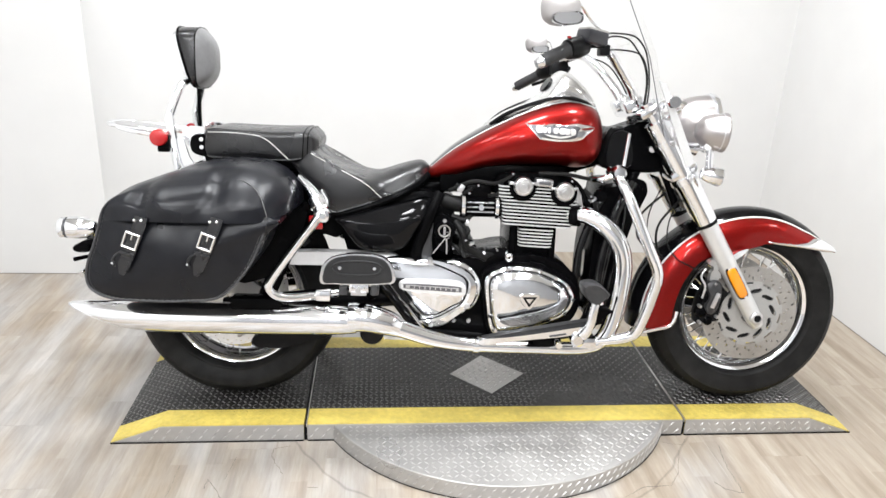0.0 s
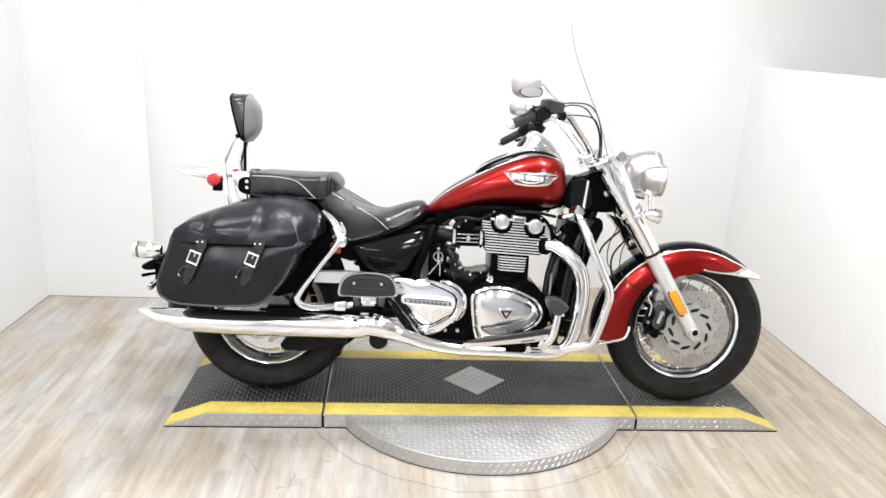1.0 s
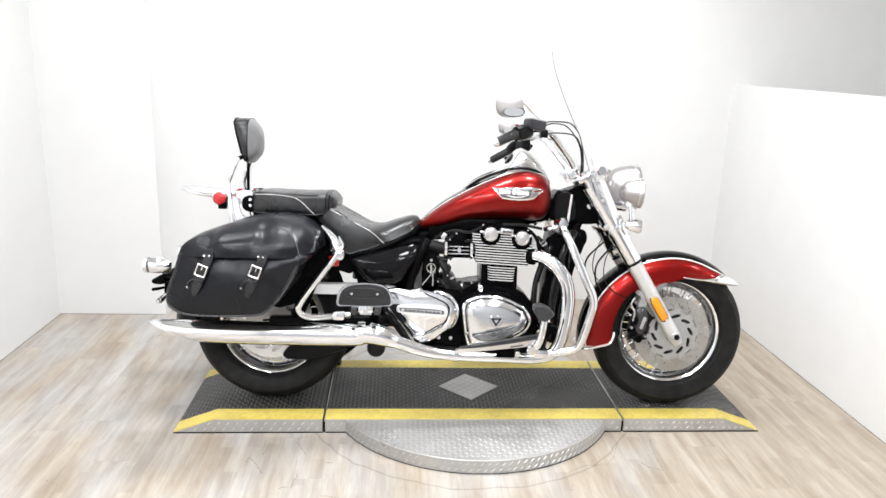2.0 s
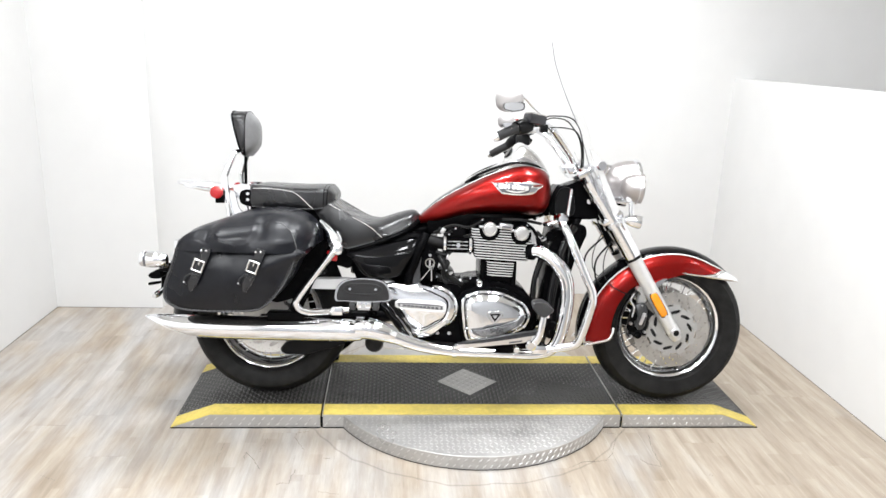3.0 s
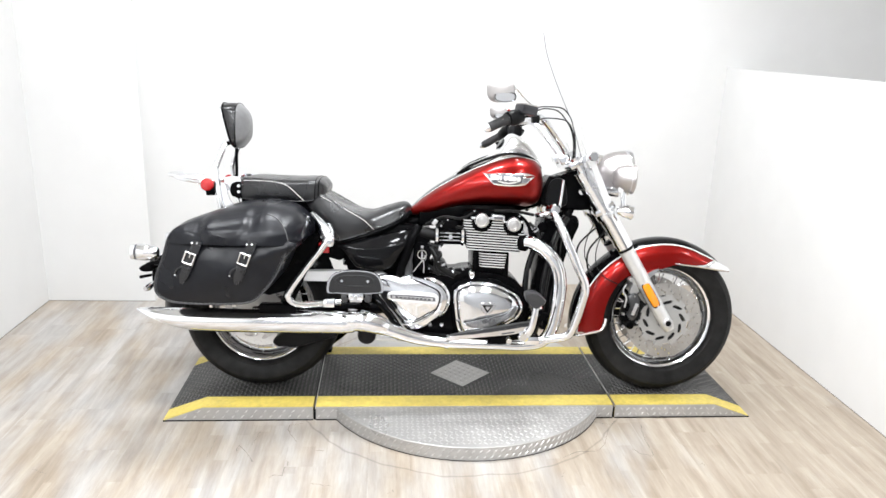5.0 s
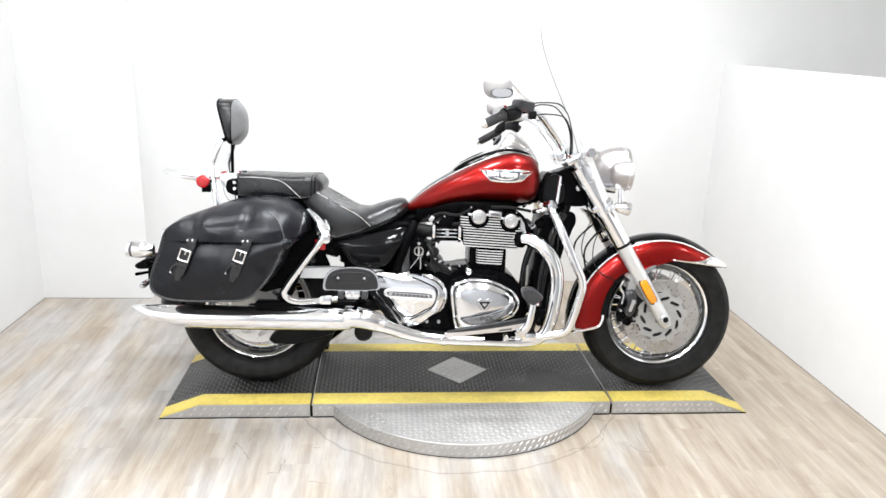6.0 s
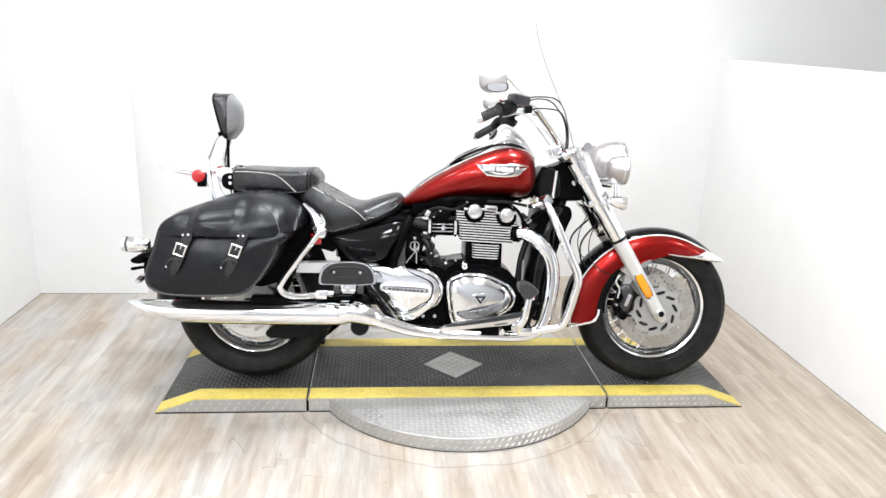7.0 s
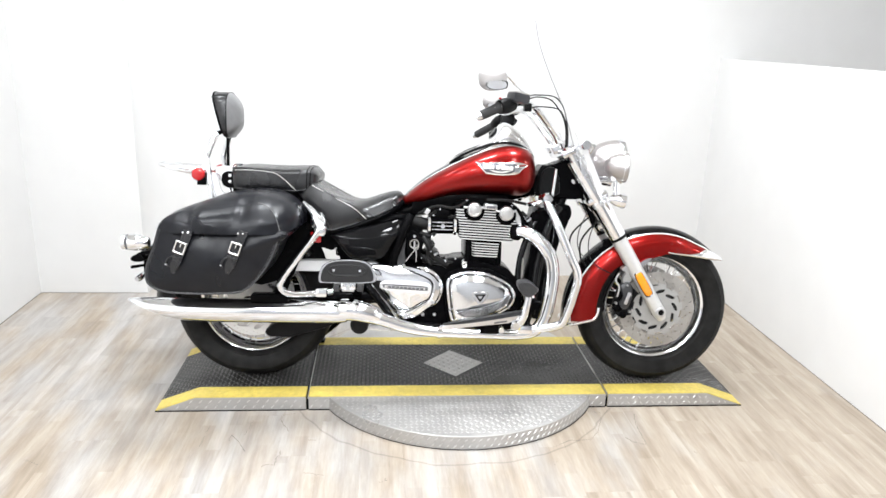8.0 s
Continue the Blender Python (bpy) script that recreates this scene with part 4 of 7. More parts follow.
for x, z in ((0.05, 0.727), (0.177, 0.714)):
    boss = part("cam_cap", lathe([(0.0, -0.1745), (0.007, -0.1745), (0.008, -0.172), (0.014, -0.1715), (0.016, -0.169), (0.0205, -0.1685), (0.022, -0.171), (0.026, -0.17), (0.0285, -0.166), (0.029, -0.155), (0.029, -0.11), (0.0, -0.11)], 36), CHROMESOFT, engine, "round bright cam cap")
    boss.matrix_local = pose(x, 0, z)
    part("cap_seat", lathe([(0.0, -0.153), (0.037, -0.153), (0.0405, -0.15), (0.0405, -0.1), (0.0, -0.1)], 36), SATINBLACK, engine).matrix_local = pose(x, 0, z - 0.006)
    for dx in (-0.033, 0.033):
        part("cap_ear", box((x + dx - 0.009, -0.158, z + 0.004), (x + dx + 0.009, -0.13, z + 0.013), 0.003), SATIN, engine)
plate_top = part("head_plate", turned(box((-0.026, -0.158, -0.011), (0.026, -0.118, 0.011), 0.004), pose(0.115, 0, 0.738, 0, 5, 0)), SATIN, engine)
part("plate_slot", turned(box((-0.018, -0.1592, -0.005), (0.018, -0.15, 0.005), 0.002), pose(0.115, 0, 0.738, 0, 5, 0)), BADGE, plate_top)
part("cylinder_bolt", lathe([(0.004, -0.188), (0.009, -0.19), (0.013, -0.186), (0.015, -0.178), (0.015, -0.15), (0.004, -0.15)], 24, closed=True), CHROME, engine).matrix_local = pose(0.015, 0, 0.511)
part("bolt_socket", lathe([(0.0, -0.184), (0.0042, -0.184), (0.0042, -0.15), (0.0, -0.15)], 12), BLACKPLASTIC, engine).matrix_local = pose(0.015, 0, 0.511)
part("breather_pipe", tube([(0.12, -0.12, 0.765), (0.18, -0.13, 0.757), (0.225, -0.135, 0.728), (0.255, -0.13, 0.675), (0.272, -0.125, 0.64)], 0.0065, 8), SATINBLACK, engine)
part("head_bracket", plate([(0.212, 0.735), (0.228, 0.728), (0.246, 0.66), (0.252, 0.645), (0.236, 0.65), (0.222, 0.69)], [(-0.118, 1), (-0.124, 0.95)], 2), CHROMESOFT, engine)

CLUTCH = [(-0.056, 0.435), (-0.044, 0.463), (0.005, 0.484), (0.06, 0.486), (0.118, 0.477), (0.19, 0.443), (0.218, 0.41), (0.224, 0.38), (0.206, 0.344), (0.163, 0.316), (0.077, 0.287), (0.02, 0.275), (-0.019, 0.271), (-0.034, 0.284), (-0.044, 0.318), (-0.052, 0.381)]
part("cover_gasket", plate(CLUTCH, [(-0.14, 1.1), (-0.165, 1.1), (-0.172, 1.06)]), SATINBLACK, engine)
clutch = part("clutch_cover", plate(CLUTCH, [(-0.16, 1.0), (-0.184, 1.0), (-0.191, 0.985), (-0.195, 0.955), (-0.196, 0.905), (-0.191, 0.888), (-0.196, 0.868), (-0.204, 0.85), (-0.21, 0.8), (-0.2145, 0.7), (-0.2175, 0.55), (-0.219, 0.38), (-0.2197, 0.2), (-0.22, 0.03)]), CHROME, engine, "polished chrome clutch cover", 55)
bead = spline([(x, 0, z) for x, z in CLUTCH], 4, True)
hub_mid = sum(bead, Vector()) / len(bead)
part("cover_groove", tube([hub_mid + (p - hub_mid) * 0.888 + Vector((0, -0.193, 0)) for p in bead], 0.0022, 6, 1, closed=True, smooth=False), BLACKPLASTIC, clutch)
for k in range(5):
    part("panel_ridge", tube([(0.016 - k * 0.003, -0.2222, 0.313 + k * 0.0028), (0.06, -0.2232, 0.316 + k * 0.0054), (0.11 + k * 0.006, -0.2232, 0.328 + k * 0.0062), (0.162 + k * 0.003, -0.2222, 0.353 + k * 0.007)], 0.0012, 5, 3), SATIN, clutch)
for x, z in ((-0.042, 0.455), (0.01, 0.478), (0.06, 0.48), (0.112, 0.473), (0.16, 0.453), (0.2, 0.425), (0.216, 0.385), (0.195, 0.343), (-0.036, 0.33), (-0.018, 0.284)):
    part("cover_bolt", lathe([(0.0, -0.201), (0.005, -0.201), (0.0068, -0.198), (0.0068, -0.18), (0.0, -0.18)], 12), CHROME, clutch).matrix_local = pose(x, 0, z)
tri = [(0.05, 0.403), (0.106, 0.404), (0.077, 0.362)]
part("cover_badge", plate(tri, [(-0.21, 1.16), (-0.223, 1.12), (-0.226, 1.04)], 4), CHROME, clutch)
part("badge_field", plate(tri, [(-0.225, 0.8), (-0.2268, 0.78)], 2, smooth=False), BLACKPLASTIC, clutch)
part("badge_mark", plate(tri, [(-0.226, 0.42), (-0.2278, 0.38)], 2, smooth=False), CHROME, clutch)
part("lower_cover", plate([(-0.008, 0.324), (0.043, 0.338), (0.103, 0.352), (0.162, 0.374), (0.19, 0.398), (0.19, 0.374), (0.164, 0.348), (0.105, 0.319), (0.05, 0.307), (0.015, 0.308)], [(-0.2, 1.0), (-0.2215, 1.0), (-0.2222, 0.97)]), DARKPANEL, clutch, "ribbed grey lower panel")

# belt cover: long chrome fairing from the gearbox back towards the wheel
BELT = [(-0.36, 0.5), (-0.25, 0.5), (-0.15, 0.497), (-0.1, 0.478), (-0.07, 0.44), (-0.065, 0.4), (-0.085, 0.35), (-0.14, 0.325), (-0.19, 0.292), (-0.235, 0.3), (-0.28, 0.338), (-0.33, 0.4), (-0.37, 0.445)]
belt = part("pulley_cover", ridged(plate(BELT, dome(-0.15, 0.029)), -0.15, -0.182, 0.39, -0.045, 0.008, 0.045), CHROME, bike, "chrome pulley cover with a nameplate", 55)
outer = spline([(x, 0, z) for x, z in ((-0.26, 0.504), (-0.219, 0.505), (-0.158, 0.492), (-0.105, 0.467), (-0.077, 0.423), (-0.087, 0.368), (-0.126, 0.331), (-0.169, 0.298), (-0.217, 0.286), (-0.247, 0.302))], 4)
inner = spline([(x, 0, z) for x, z in ((-0.26, 0.494), (-0.21, 0.488), (-0.14, 0.46), (-0.112, 0.442), (-0.106, 0.416), (-0.12, 0.371), (-0.153, 0.347), (-0.19, 0.325), (-0.222, 0.315), (-0.256, 0.312))], 4)
bm = loft([[Vector((o.x, -0.16, o.z)), Vector((o.x, -0.186, o.z)), o.lerp(q, 0.2) + Vector((0, -0.194, 0)), o.lerp(q, 0.75) + Vector((0, -0.196, 0)), Vector((q.x, -0.191, q.z)), Vector((q.x, -0.16, q.z))] for o, q in zip(outer, inner)])
part("cover_rim", bm, CHROME, belt, "broad chrome cover rim", 30)
# pale alloy puts chrome's bright reflection into the colour of guard and nameplate
part("belt_guard", plate([(-0.72, 0.5), (-0.6, 0.512), (-0.45, 0.512), (-0.33, 0.505), (-0.33, 0.462), (-0.45, 0.468), (-0.6, 0.468), (-0.72, 0.47)], [(-0.12, 1), (-0.15, 1), (-0.158, 0.9)]), FINALLOY, bike, "belt guard with its bright reflection painted pale")
part("nameplate", plate([(-0.315, 0.425), (-0.307, 0.439), (-0.269, 0.442), (-0.2, 0.441), (-0.141, 0.438), (-0.12, 0.427), (-0.117, 0.408), (-0.131, 0.398), (-0.225, 0.404), (-0.302, 0.412)], [(-0.18, 1.02), (-0.213, 1.02), (-0.219, 0.97), (-0.2195, 0.9)], 4), FINALLOY, belt, "raised nameplate with a painted-in chrome reflection")
# raised dark plate paints in the shade of the nameplate's slot
part("nameplate_slot_shade", plate([(-0.303, 0.427), (-0.297, 0.434), (-0.2, 0.4315), (-0.135, 0.426), (-0.13, 0.417), (-0.136, 0.41), (-0.225, 0.4145), (-0.297, 0.419)], [(-0.219, 1), (-0.2203, 1)], 4), BADGE, belt)
part("nameplate_field", plate([(-0.297, 0.431), (-0.138, 0.423), (-0.138, 0.413), (-0.297, 0.421)], [(-0.2195, 1), (-0.2212, 1)], smooth=False), SATIN, belt)
# black plate proud of the cover paints in a hollow's shade
part("cover_shade_plate", plate([(-0.355, 0.441), (-0.302, 0.442), (-0.312, 0.419), (-0.3, 0.394), (-0.28, 0.366), (-0.306, 0.374)], [(-0.17, 1), (-0.196, 1)], 2, smooth=False), BLACKPLASTIC, belt)
for k in range(9):
    x = -0.285 + k * 0.0158
    part("nameplate_bar", plate([(x, 0.4285 - k * 0.0009), (x + 0.0125, 0.4278 - k * 0.0009), (x + 0.0125, 0.4205 - k * 0.0009), (x, 0.4212 - k * 0.0009)], [(-0.2205, 1), (-0.2222, 1)], smooth=False), BADGE, belt)
part("cover_groove", tube([(p.x - 0.003, -0.1915, p.z) for p in inner[4:]], 0.0016, 6, 1, smooth=False), BLACKPLASTIC, belt)
for x, z in ((-0.217, 0.3), (-0.225, 0.5), (-0.108, 0.36)):
    part("cover_bolt", lathe([(0.0, -0.203), (0.006, -0.203), (0.008, -0.199), (0.008, -0.18), (0.0, -0.18)], 14), SATIN, belt).matrix_local = pose(x, 0, z)
for x in (-0.145, -0.098):
    part("case_bolt", lathe([(0.0, -0.158), (0.006, -0.158), (0.007, -0.15), (0.0, -0.15)], 12), SATIN, engine).matrix_local = pose(x, 0, 0.3)
part("frame_brace", tube([(-0.385, -0.17, 0.45), (-0.36, -0.175, 0.42), (-0.25, -0.18, 0.275)], 0.02, 12, flat=0.5), BLACKPAINT, bike)
part("brace_edge", tube([(-0.35, -0.192, 0.43), (-0.33, -0.192, 0.405), (-0.24, -0.192, 0.285)], 0.0045, 8), CHROME, bike)

# throttle body, ignition lock and hoses
throttle = part("throttle_body", lathe([(0.0, -0.13), (0.026, -0.13), (0.026, -0.12), (0.029, -0.118), (0.029, -0.03), (0.026, -0.028), (0.026, -0.005), (0.0, -0.005)], 28, axis="x"), SATINBLACK, engine, "black finned throttle body")
throttle.matrix_local = pose(0, -0.105, 0.657) @ Matrix.Diagonal((1.03, 1.15, 1.2, 1))
for h in (-0.122, -0.022):
    part("clamp_ring", lathe([(0.029, h - 0.005), (0.033, h - 0.005), (0.033, h + 0.005), (0.029, h + 0.005)], 28, axis="x", closed=True), CHROME, throttle)
for dz in (-0.012, 0.0, 0.012):
    part("throttle_rib", box((-0.112, -0.032, dz - 0.0015), (-0.032, -0.026, dz + 0.0015), 0.0006, 1), SATIN, throttle)
part("throttle_screw", lathe([(0.0, -0.036), (0.008, -0.036), (0.009, -0.034), (0.009, -0.026), (0.0, -0.026)], 18), CHROME, throttle).matrix_local = pose(-0.07, 0, 0)
part("intake_hose", tube([(-0.13, -0.1, 0.658), (-0.18, -0.09, 0.663), (-0.24, -0.07, 0.665)], 0.025, 14), RUBBER, engine)
part("fuel_valve", box((-0.12, -0.12, 0.682), (-0.04, -0.08, 0.725), 0.012), SATINBLACK, engine)
part("fuel_hose", tube([(-0.05, -0.12, 0.69), (-0.02, -0.13, 0.7), (-0.01, -0.12, 0.74)], 0.006, 8), RUBBER, engine)
part("fuel_hose", tube([(-0.15, -0.11, 0.722), (-0.125, -0.118, 0.7), (-0.1, -0.12, 0.712)], 0.006, 8), RUBBER, engine)
part("hose_union", turned(box((-0.008, -0.008, -0.012), (0.008, 0.008, 0.012), 0.003), pose(-0.135, -0.125, 0.712, 0, 35, 0)), SATIN, engine)
lock = part("ignition_lock", lathe([(0.0, -0.165), (0.014, -0.165), (0.016, -0.172), (0.03, -0.172), (0.034, -0.166), (0.036, -0.15), (0.036, -0.1), (0.0, -0.1)], 32), SATINBLACK, bike)
lock.matrix_local = pose(-0.184, 0, 0.588)
part("lock_plate", plate([(-0.222, 0.62), (-0.19, 0.638), (-0.158, 0.615), (-0.155, 0.56), (-0.17, 0.52), (-0.2, 0.525), (-0.218, 0.57)], [(-0.13, 1), (-0.155, 1), (-0.16, 0.93)], 4), SATINBLACK, bike)
part("lock_ring", lathe([(0.015, -0.176), (0.019, -0.177), (0.019, -0.172), (0.015, -0.172)], 28, closed=True), STEEL, lock)
part("lock_screw", lathe([(0.0, -0.177), (0.005, -0.177), (0.006, -0.17), (0.0, -0.17)], 12), SATIN, lock).matrix_local = pose(0, 0, 0.03)
part("key", box((-0.003, -0.186, -0.012), (0.003, -0.17, 0.012), 0.001, 1), SATIN, lock)
part("key_ring", lathe([(0.0095, -0.0007), (0.0107, -0.0007), (0.0107, 0.0007), (0.0095, 0.0007)], 24, (0.006, -0.184, -0.012), "y", closed=True), SATIN, lock)
part("spare_key", tube([(0.006, -0.184, -0.022), (0.008, -0.184, -0.045), (0.008, -0.184, -0.07)], 0.0022, 6, flat=0.5), SATIN, lock)
part("key_tag", tube([(0.002, -0.184, -0.022), (-0.016, -0.184, -0.045), (-0.033, -0.184, -0.068)], 0.0018, 6, flat=0.5), SATIN, lock)
part("starter_motor", lathe([(0.0, -0.11), (0.035, -0.105), (0.04, -0.09), (0.04, 0.05), (0.0, 0.05)], 28), SATINBLACK, engine).matrix_local = pose(-0.115, 0, 0.51)
part("coolant_hose", tube([(-0.15, -0.13, 0.61), (-0.125, -0.15, 0.575), (-0.11, -0.15, 0.535), (-0.05, -0.15, 0.5)], 0.013, 10), RUBBER, engine)
part("sensor_block", box((-0.05, -0.15, 0.485), (0.015, -0.1, 0.53), 0.01), SATINBLACK, engine)
part("radiator", plate([(0.305, 0.7), (0.32, 0.735), (0.4, 0.738), (0.432, 0.725), (0.415, 0.64), (0.385, 0.52), (0.365, 0.38), (0.35, 0.29), (0.3, 0.285), (0.28, 0.4), (0.285, 0.55)], [(-0.115, 0.95), (-0.105, 1.0), (0.105, 1.0), (0.115, 0.95)], 3), SATINBLACK, bike, "black radiator behind the header pipes")
for y in (-0.128, 0.128):
    part("down_tube", tube([(0.4, y * 0.8, 0.74), (0.35, y, 0.66), (0.318, y, 0.52), (0.3, y, 0.36), (0.28, y, 0.27)], 0.017, 14), GLOSSBLACK, bike, "gloss black frame down tube")
# thin steel sliver draws the bright streak beside the hose
part("hose_sliver", plate([(0.25, 0.53), (0.257, 0.53), (0.256, 0.47), (0.252, 0.445), (0.249, 0.47)], [(-0.13, 1), (-0.138, 0.9)], 2), STEEL, bike)
for dx, r in ((0.0, 0.006), (0.022, 0.004)):
    part("wiring_loom", tube([(0.372 + dx * 0.3, -0.118, 0.73), (0.35 + dx, -0.13, 0.6), (0.325 + dx, -0.13, 0.45), (0.31 + dx, -0.125, 0.3)], r, 8), GLOSSBLACK, bike)
part("radiator_cap", lathe([(0.0, -0.13), (0.016, -0.128), (0.02, -0.12), (0.02, -0.1), (0.0, -0.1)], 20), SATINBLACK, bike).matrix_local = pose(0.3, 0, 0.7)
part("radiator_hose", tube([(0.225, -0.12, 0.36), (0.236, -0.125, 0.45), (0.246, -0.125, 0.54), (0.275, -0.12, 0.63), (0.305, -0.11, 0.69)], 0.0125, 12), GLOSSBLACK, bike)
part("horn", plate([(0.385, 0.735), (0.435, 0.748), (0.45, 0.715), (0.438, 0.68), (0.415, 0.625), (0.39, 0.625)], [(-0.05, 0.97), (-0.06, 1), (-0.1, 1), (-0.105, 0.95)], 3), SATINBLACK, bike)

# hoses, wires and fasteners packed round the intake
for pts, r in (([(-0.16, -0.12, 0.625), (-0.12, -0.13, 0.615), (-0.1, -0.12, 0.63)], 0.008), ([(-0.18, -0.12, 0.545), (-0.14, -0.14, 0.53), (-0.12, -0.14, 0.51), (-0.06, -0.14, 0.53)], 0.007),
               ([(-0.15, -0.12, 0.515), (-0.08, -0.15, 0.51), (-0.02, -0.14, 0.515)], 0.009), ([(-0.17, -0.1, 0.7), (-0.1, -0.13, 0.735), (-0.03, -0.125, 0.73), (0.03, -0.12, 0.76)], 0.006), ([(-0.13, -0.13, 0.6), (-0.11, -0.15, 0.585), (-0.13, -0.15, 0.55), (-0.115, -0.14, 0.5)], 0.008),
               ([(0.1, -0.13, 0.765), (0.18, -0.14, 0.765), (0.26, -0.12, 0.75)], 0.006), ([(0.24, -0.13, 0.72), (0.27, -0.14, 0.69), (0.29, -0.13, 0.64)], 0.007)):
    part("wiring_hose", tube(pts, r, 8), RUBBER, engine)
for x, y, z in ((-0.155, -0.152, 0.53), (-0.118, -0.158, 0.558), (-0.07, -0.15, 0.513), (-0.085, -0.145, 0.725), (-0.11, -0.138, 0.7), (0.02, -0.135, 0.762), (0.2, -0.14, 0.745), (0.262, -0.14, 0.7), (-0.13, -0.15, 0.48), (-0.02, -0.16, 0.53)):
    part("hose_screw", lathe([(0.0, -0.006), (0.0032, -0.006), (0.0045, -0.004), (0.0045, 0.008), (0.0, 0.008)], 10), CHROME, engine).matrix_local = pose(x, y, z)
for x, y, z, turn in ((-0.115, -0.14, 0.609, 10), (-0.1, -0.15, 0.545, 70), (-0.06, -0.148, 0.512, 0), (0.27, -0.14, 0.69, 50)):
    part("hose_clip", lathe([(0.0095, -0.003), (0.0112, -0.003), (0.0112, 0.003), (0.0095, 0.003)], 16, axis="x", closed=True), SATIN, engine).matrix_local = pose(x, y, z, 0, turn, 0)
part("coil_block", box((-0.165, -0.12, 0.59), (-0.115, -0.085, 0.625), 0.006), SATINBLACK, engine)

# exhaust
for side in (-1, 1):
    def flip(points):
        ahead = 0.05 if side > 0 else 0.0
        return [(x + ahead * min(1.0, max(0.0, (z - 0.25) * 5)) * (x > 0.22), -side * y, z) for x, y, z in points]

    header = part("exhaust_header", tube(flip([(0.205, -0.13, 0.638), (0.25, -0.165, 0.643), (0.3, -0.188, 0.618), (0.344, -0.2, 0.565), (0.362, -0.2, 0.5), (0.36, -0.2, 0.42), (0.343, -0.2, 0.32), (0.308, -0.205, 0.258), (0.24, -0.21, 0.236), (0.1, -0.22, 0.24), (-0.08, -0.23, 0.248), (-0.2, -0.24, 0.266), (-0.32, -0.25, 0.305), (-0.4, -0.255, 0.322)]), [0.024, 0.027, 0.028, 0.028, 0.028, 0.028, 0.027, 0.024, 0.02, 0.02, 0.021, 0.023, 0.026, 0.03], 18), CHROME, bike, "curved chrome exhaust header")
    part("port_flange", lathe([(0.02, -0.014), (0.031, -0.014), (0.033, -0.01), (0.033, 0.01), (0.029, 0.014), (0.02, 0.014)], 24, axis="x", closed=True), SATINBLACK, header).matrix_local = pose(0.222, side * 0.142, 0.639, 0, 0, 35 * side)
    part("heat_shield", tube(flip([(-0.46, -0.262, 0.34), (-0.41, -0.266, 0.34), (-0.35, -0.264, 0.325), (-0.315, -0.26, 0.31)]), [0.043, 0.043, 0.038, 0.03], 20), CHROME, header)
    for x, z in ((-0.08, 0.248), (-0.46, 0.33)):
        part("pipe_clamp", lathe([(0.022, -0.008), (0.025, -0.008), (0.025, 0.008), (0.022, 0.008)], 24, axis="x", closed=True), CHROME, header).matrix_local = pose(x, side * (0.23 if x > -0.2 else 0.258), z)
    rings = []
    for x, r, z in smooth_table([(-1.258, 0.04, 0.333), (-1.2, 0.044, 0.333), (-1.0, 0.046, 0.332), (-0.7, 0.046, 0.331), (-0.55, 0.045, 0.331), (-0.48, 0.042, 0.33), (-0.44, 0.036, 0.328)], 4):
        ring = []
        for k in range(32):
            a = 2 * math.pi * k / 32
            dz = r * math.sin(a)
            cut = max(0.0, (-0.9 - x) / 0.365) * (max(0.0, 0.037 - dz) * 2.2 + (0.042 - dz) * 0.3)
            ring.append((x + cut, side * (0.262 + r * math.cos(a)), z + dz))
        rings.append(ring)
    silencer = part("silencer", loft(rings), CHROME, bike, "long slash-cut chrome silencer")
    inner = []
    for x, r in ((-1.262, 0.038), (-1.15, 0.036)):
        ring = []
        for k in range(32):
            a = 2 * math.pi * k / 32
            dz = r * math.sin(a)
            ring.append((x - 0.004 + max(0.0, (-0.9 - x) / 0.365) * (max(0.0, 0.037 - dz) * 2.2 + (0.042 - dz) * 0.3), side * (0.262 + r * math.cos(a)), 0.333 + dz))
        inner.append(ring)
    part("silencer_mouth", loft(inner), SATIN, silencer)
    part("silencer_bracket", box((-0.8, side * 0.262 - 0.03, 0.37), (-0.66, side * 0.262 + 0.03, 0.4), 0.006), SATINBLACK, silencer)
part("centre_stop", lathe([(0.0, -0.14), (0.03, -0.14), (0.037, -0.13), (0.037, -0.08), (0.0, -0.08)], 24), RUBBER, bike).matrix_local = pose(-0.4, 0, 0.245)
part("stop_link", tube([(-0.36, -0.12, 0.235), (-0.3, -0.12, 0.23), (-0.15, -0.11, 0.222)], [0.013, 0.01, 0.006], 10, flat=0.5), SATIN, bike)
stand = part("side_stand", tube([(-0.5, 0.14, 0.2), (-0.57, 0.25, 0.12), (-0.64, 0.32, 0.057)], 0.014, 10), SATINBLACK, bike, "black side stand")
part("stand_foot", box((-0.66, 0.3, 0.044), (-0.59, 0.36, 0.056), 0.004), SATINBLACK, stand)

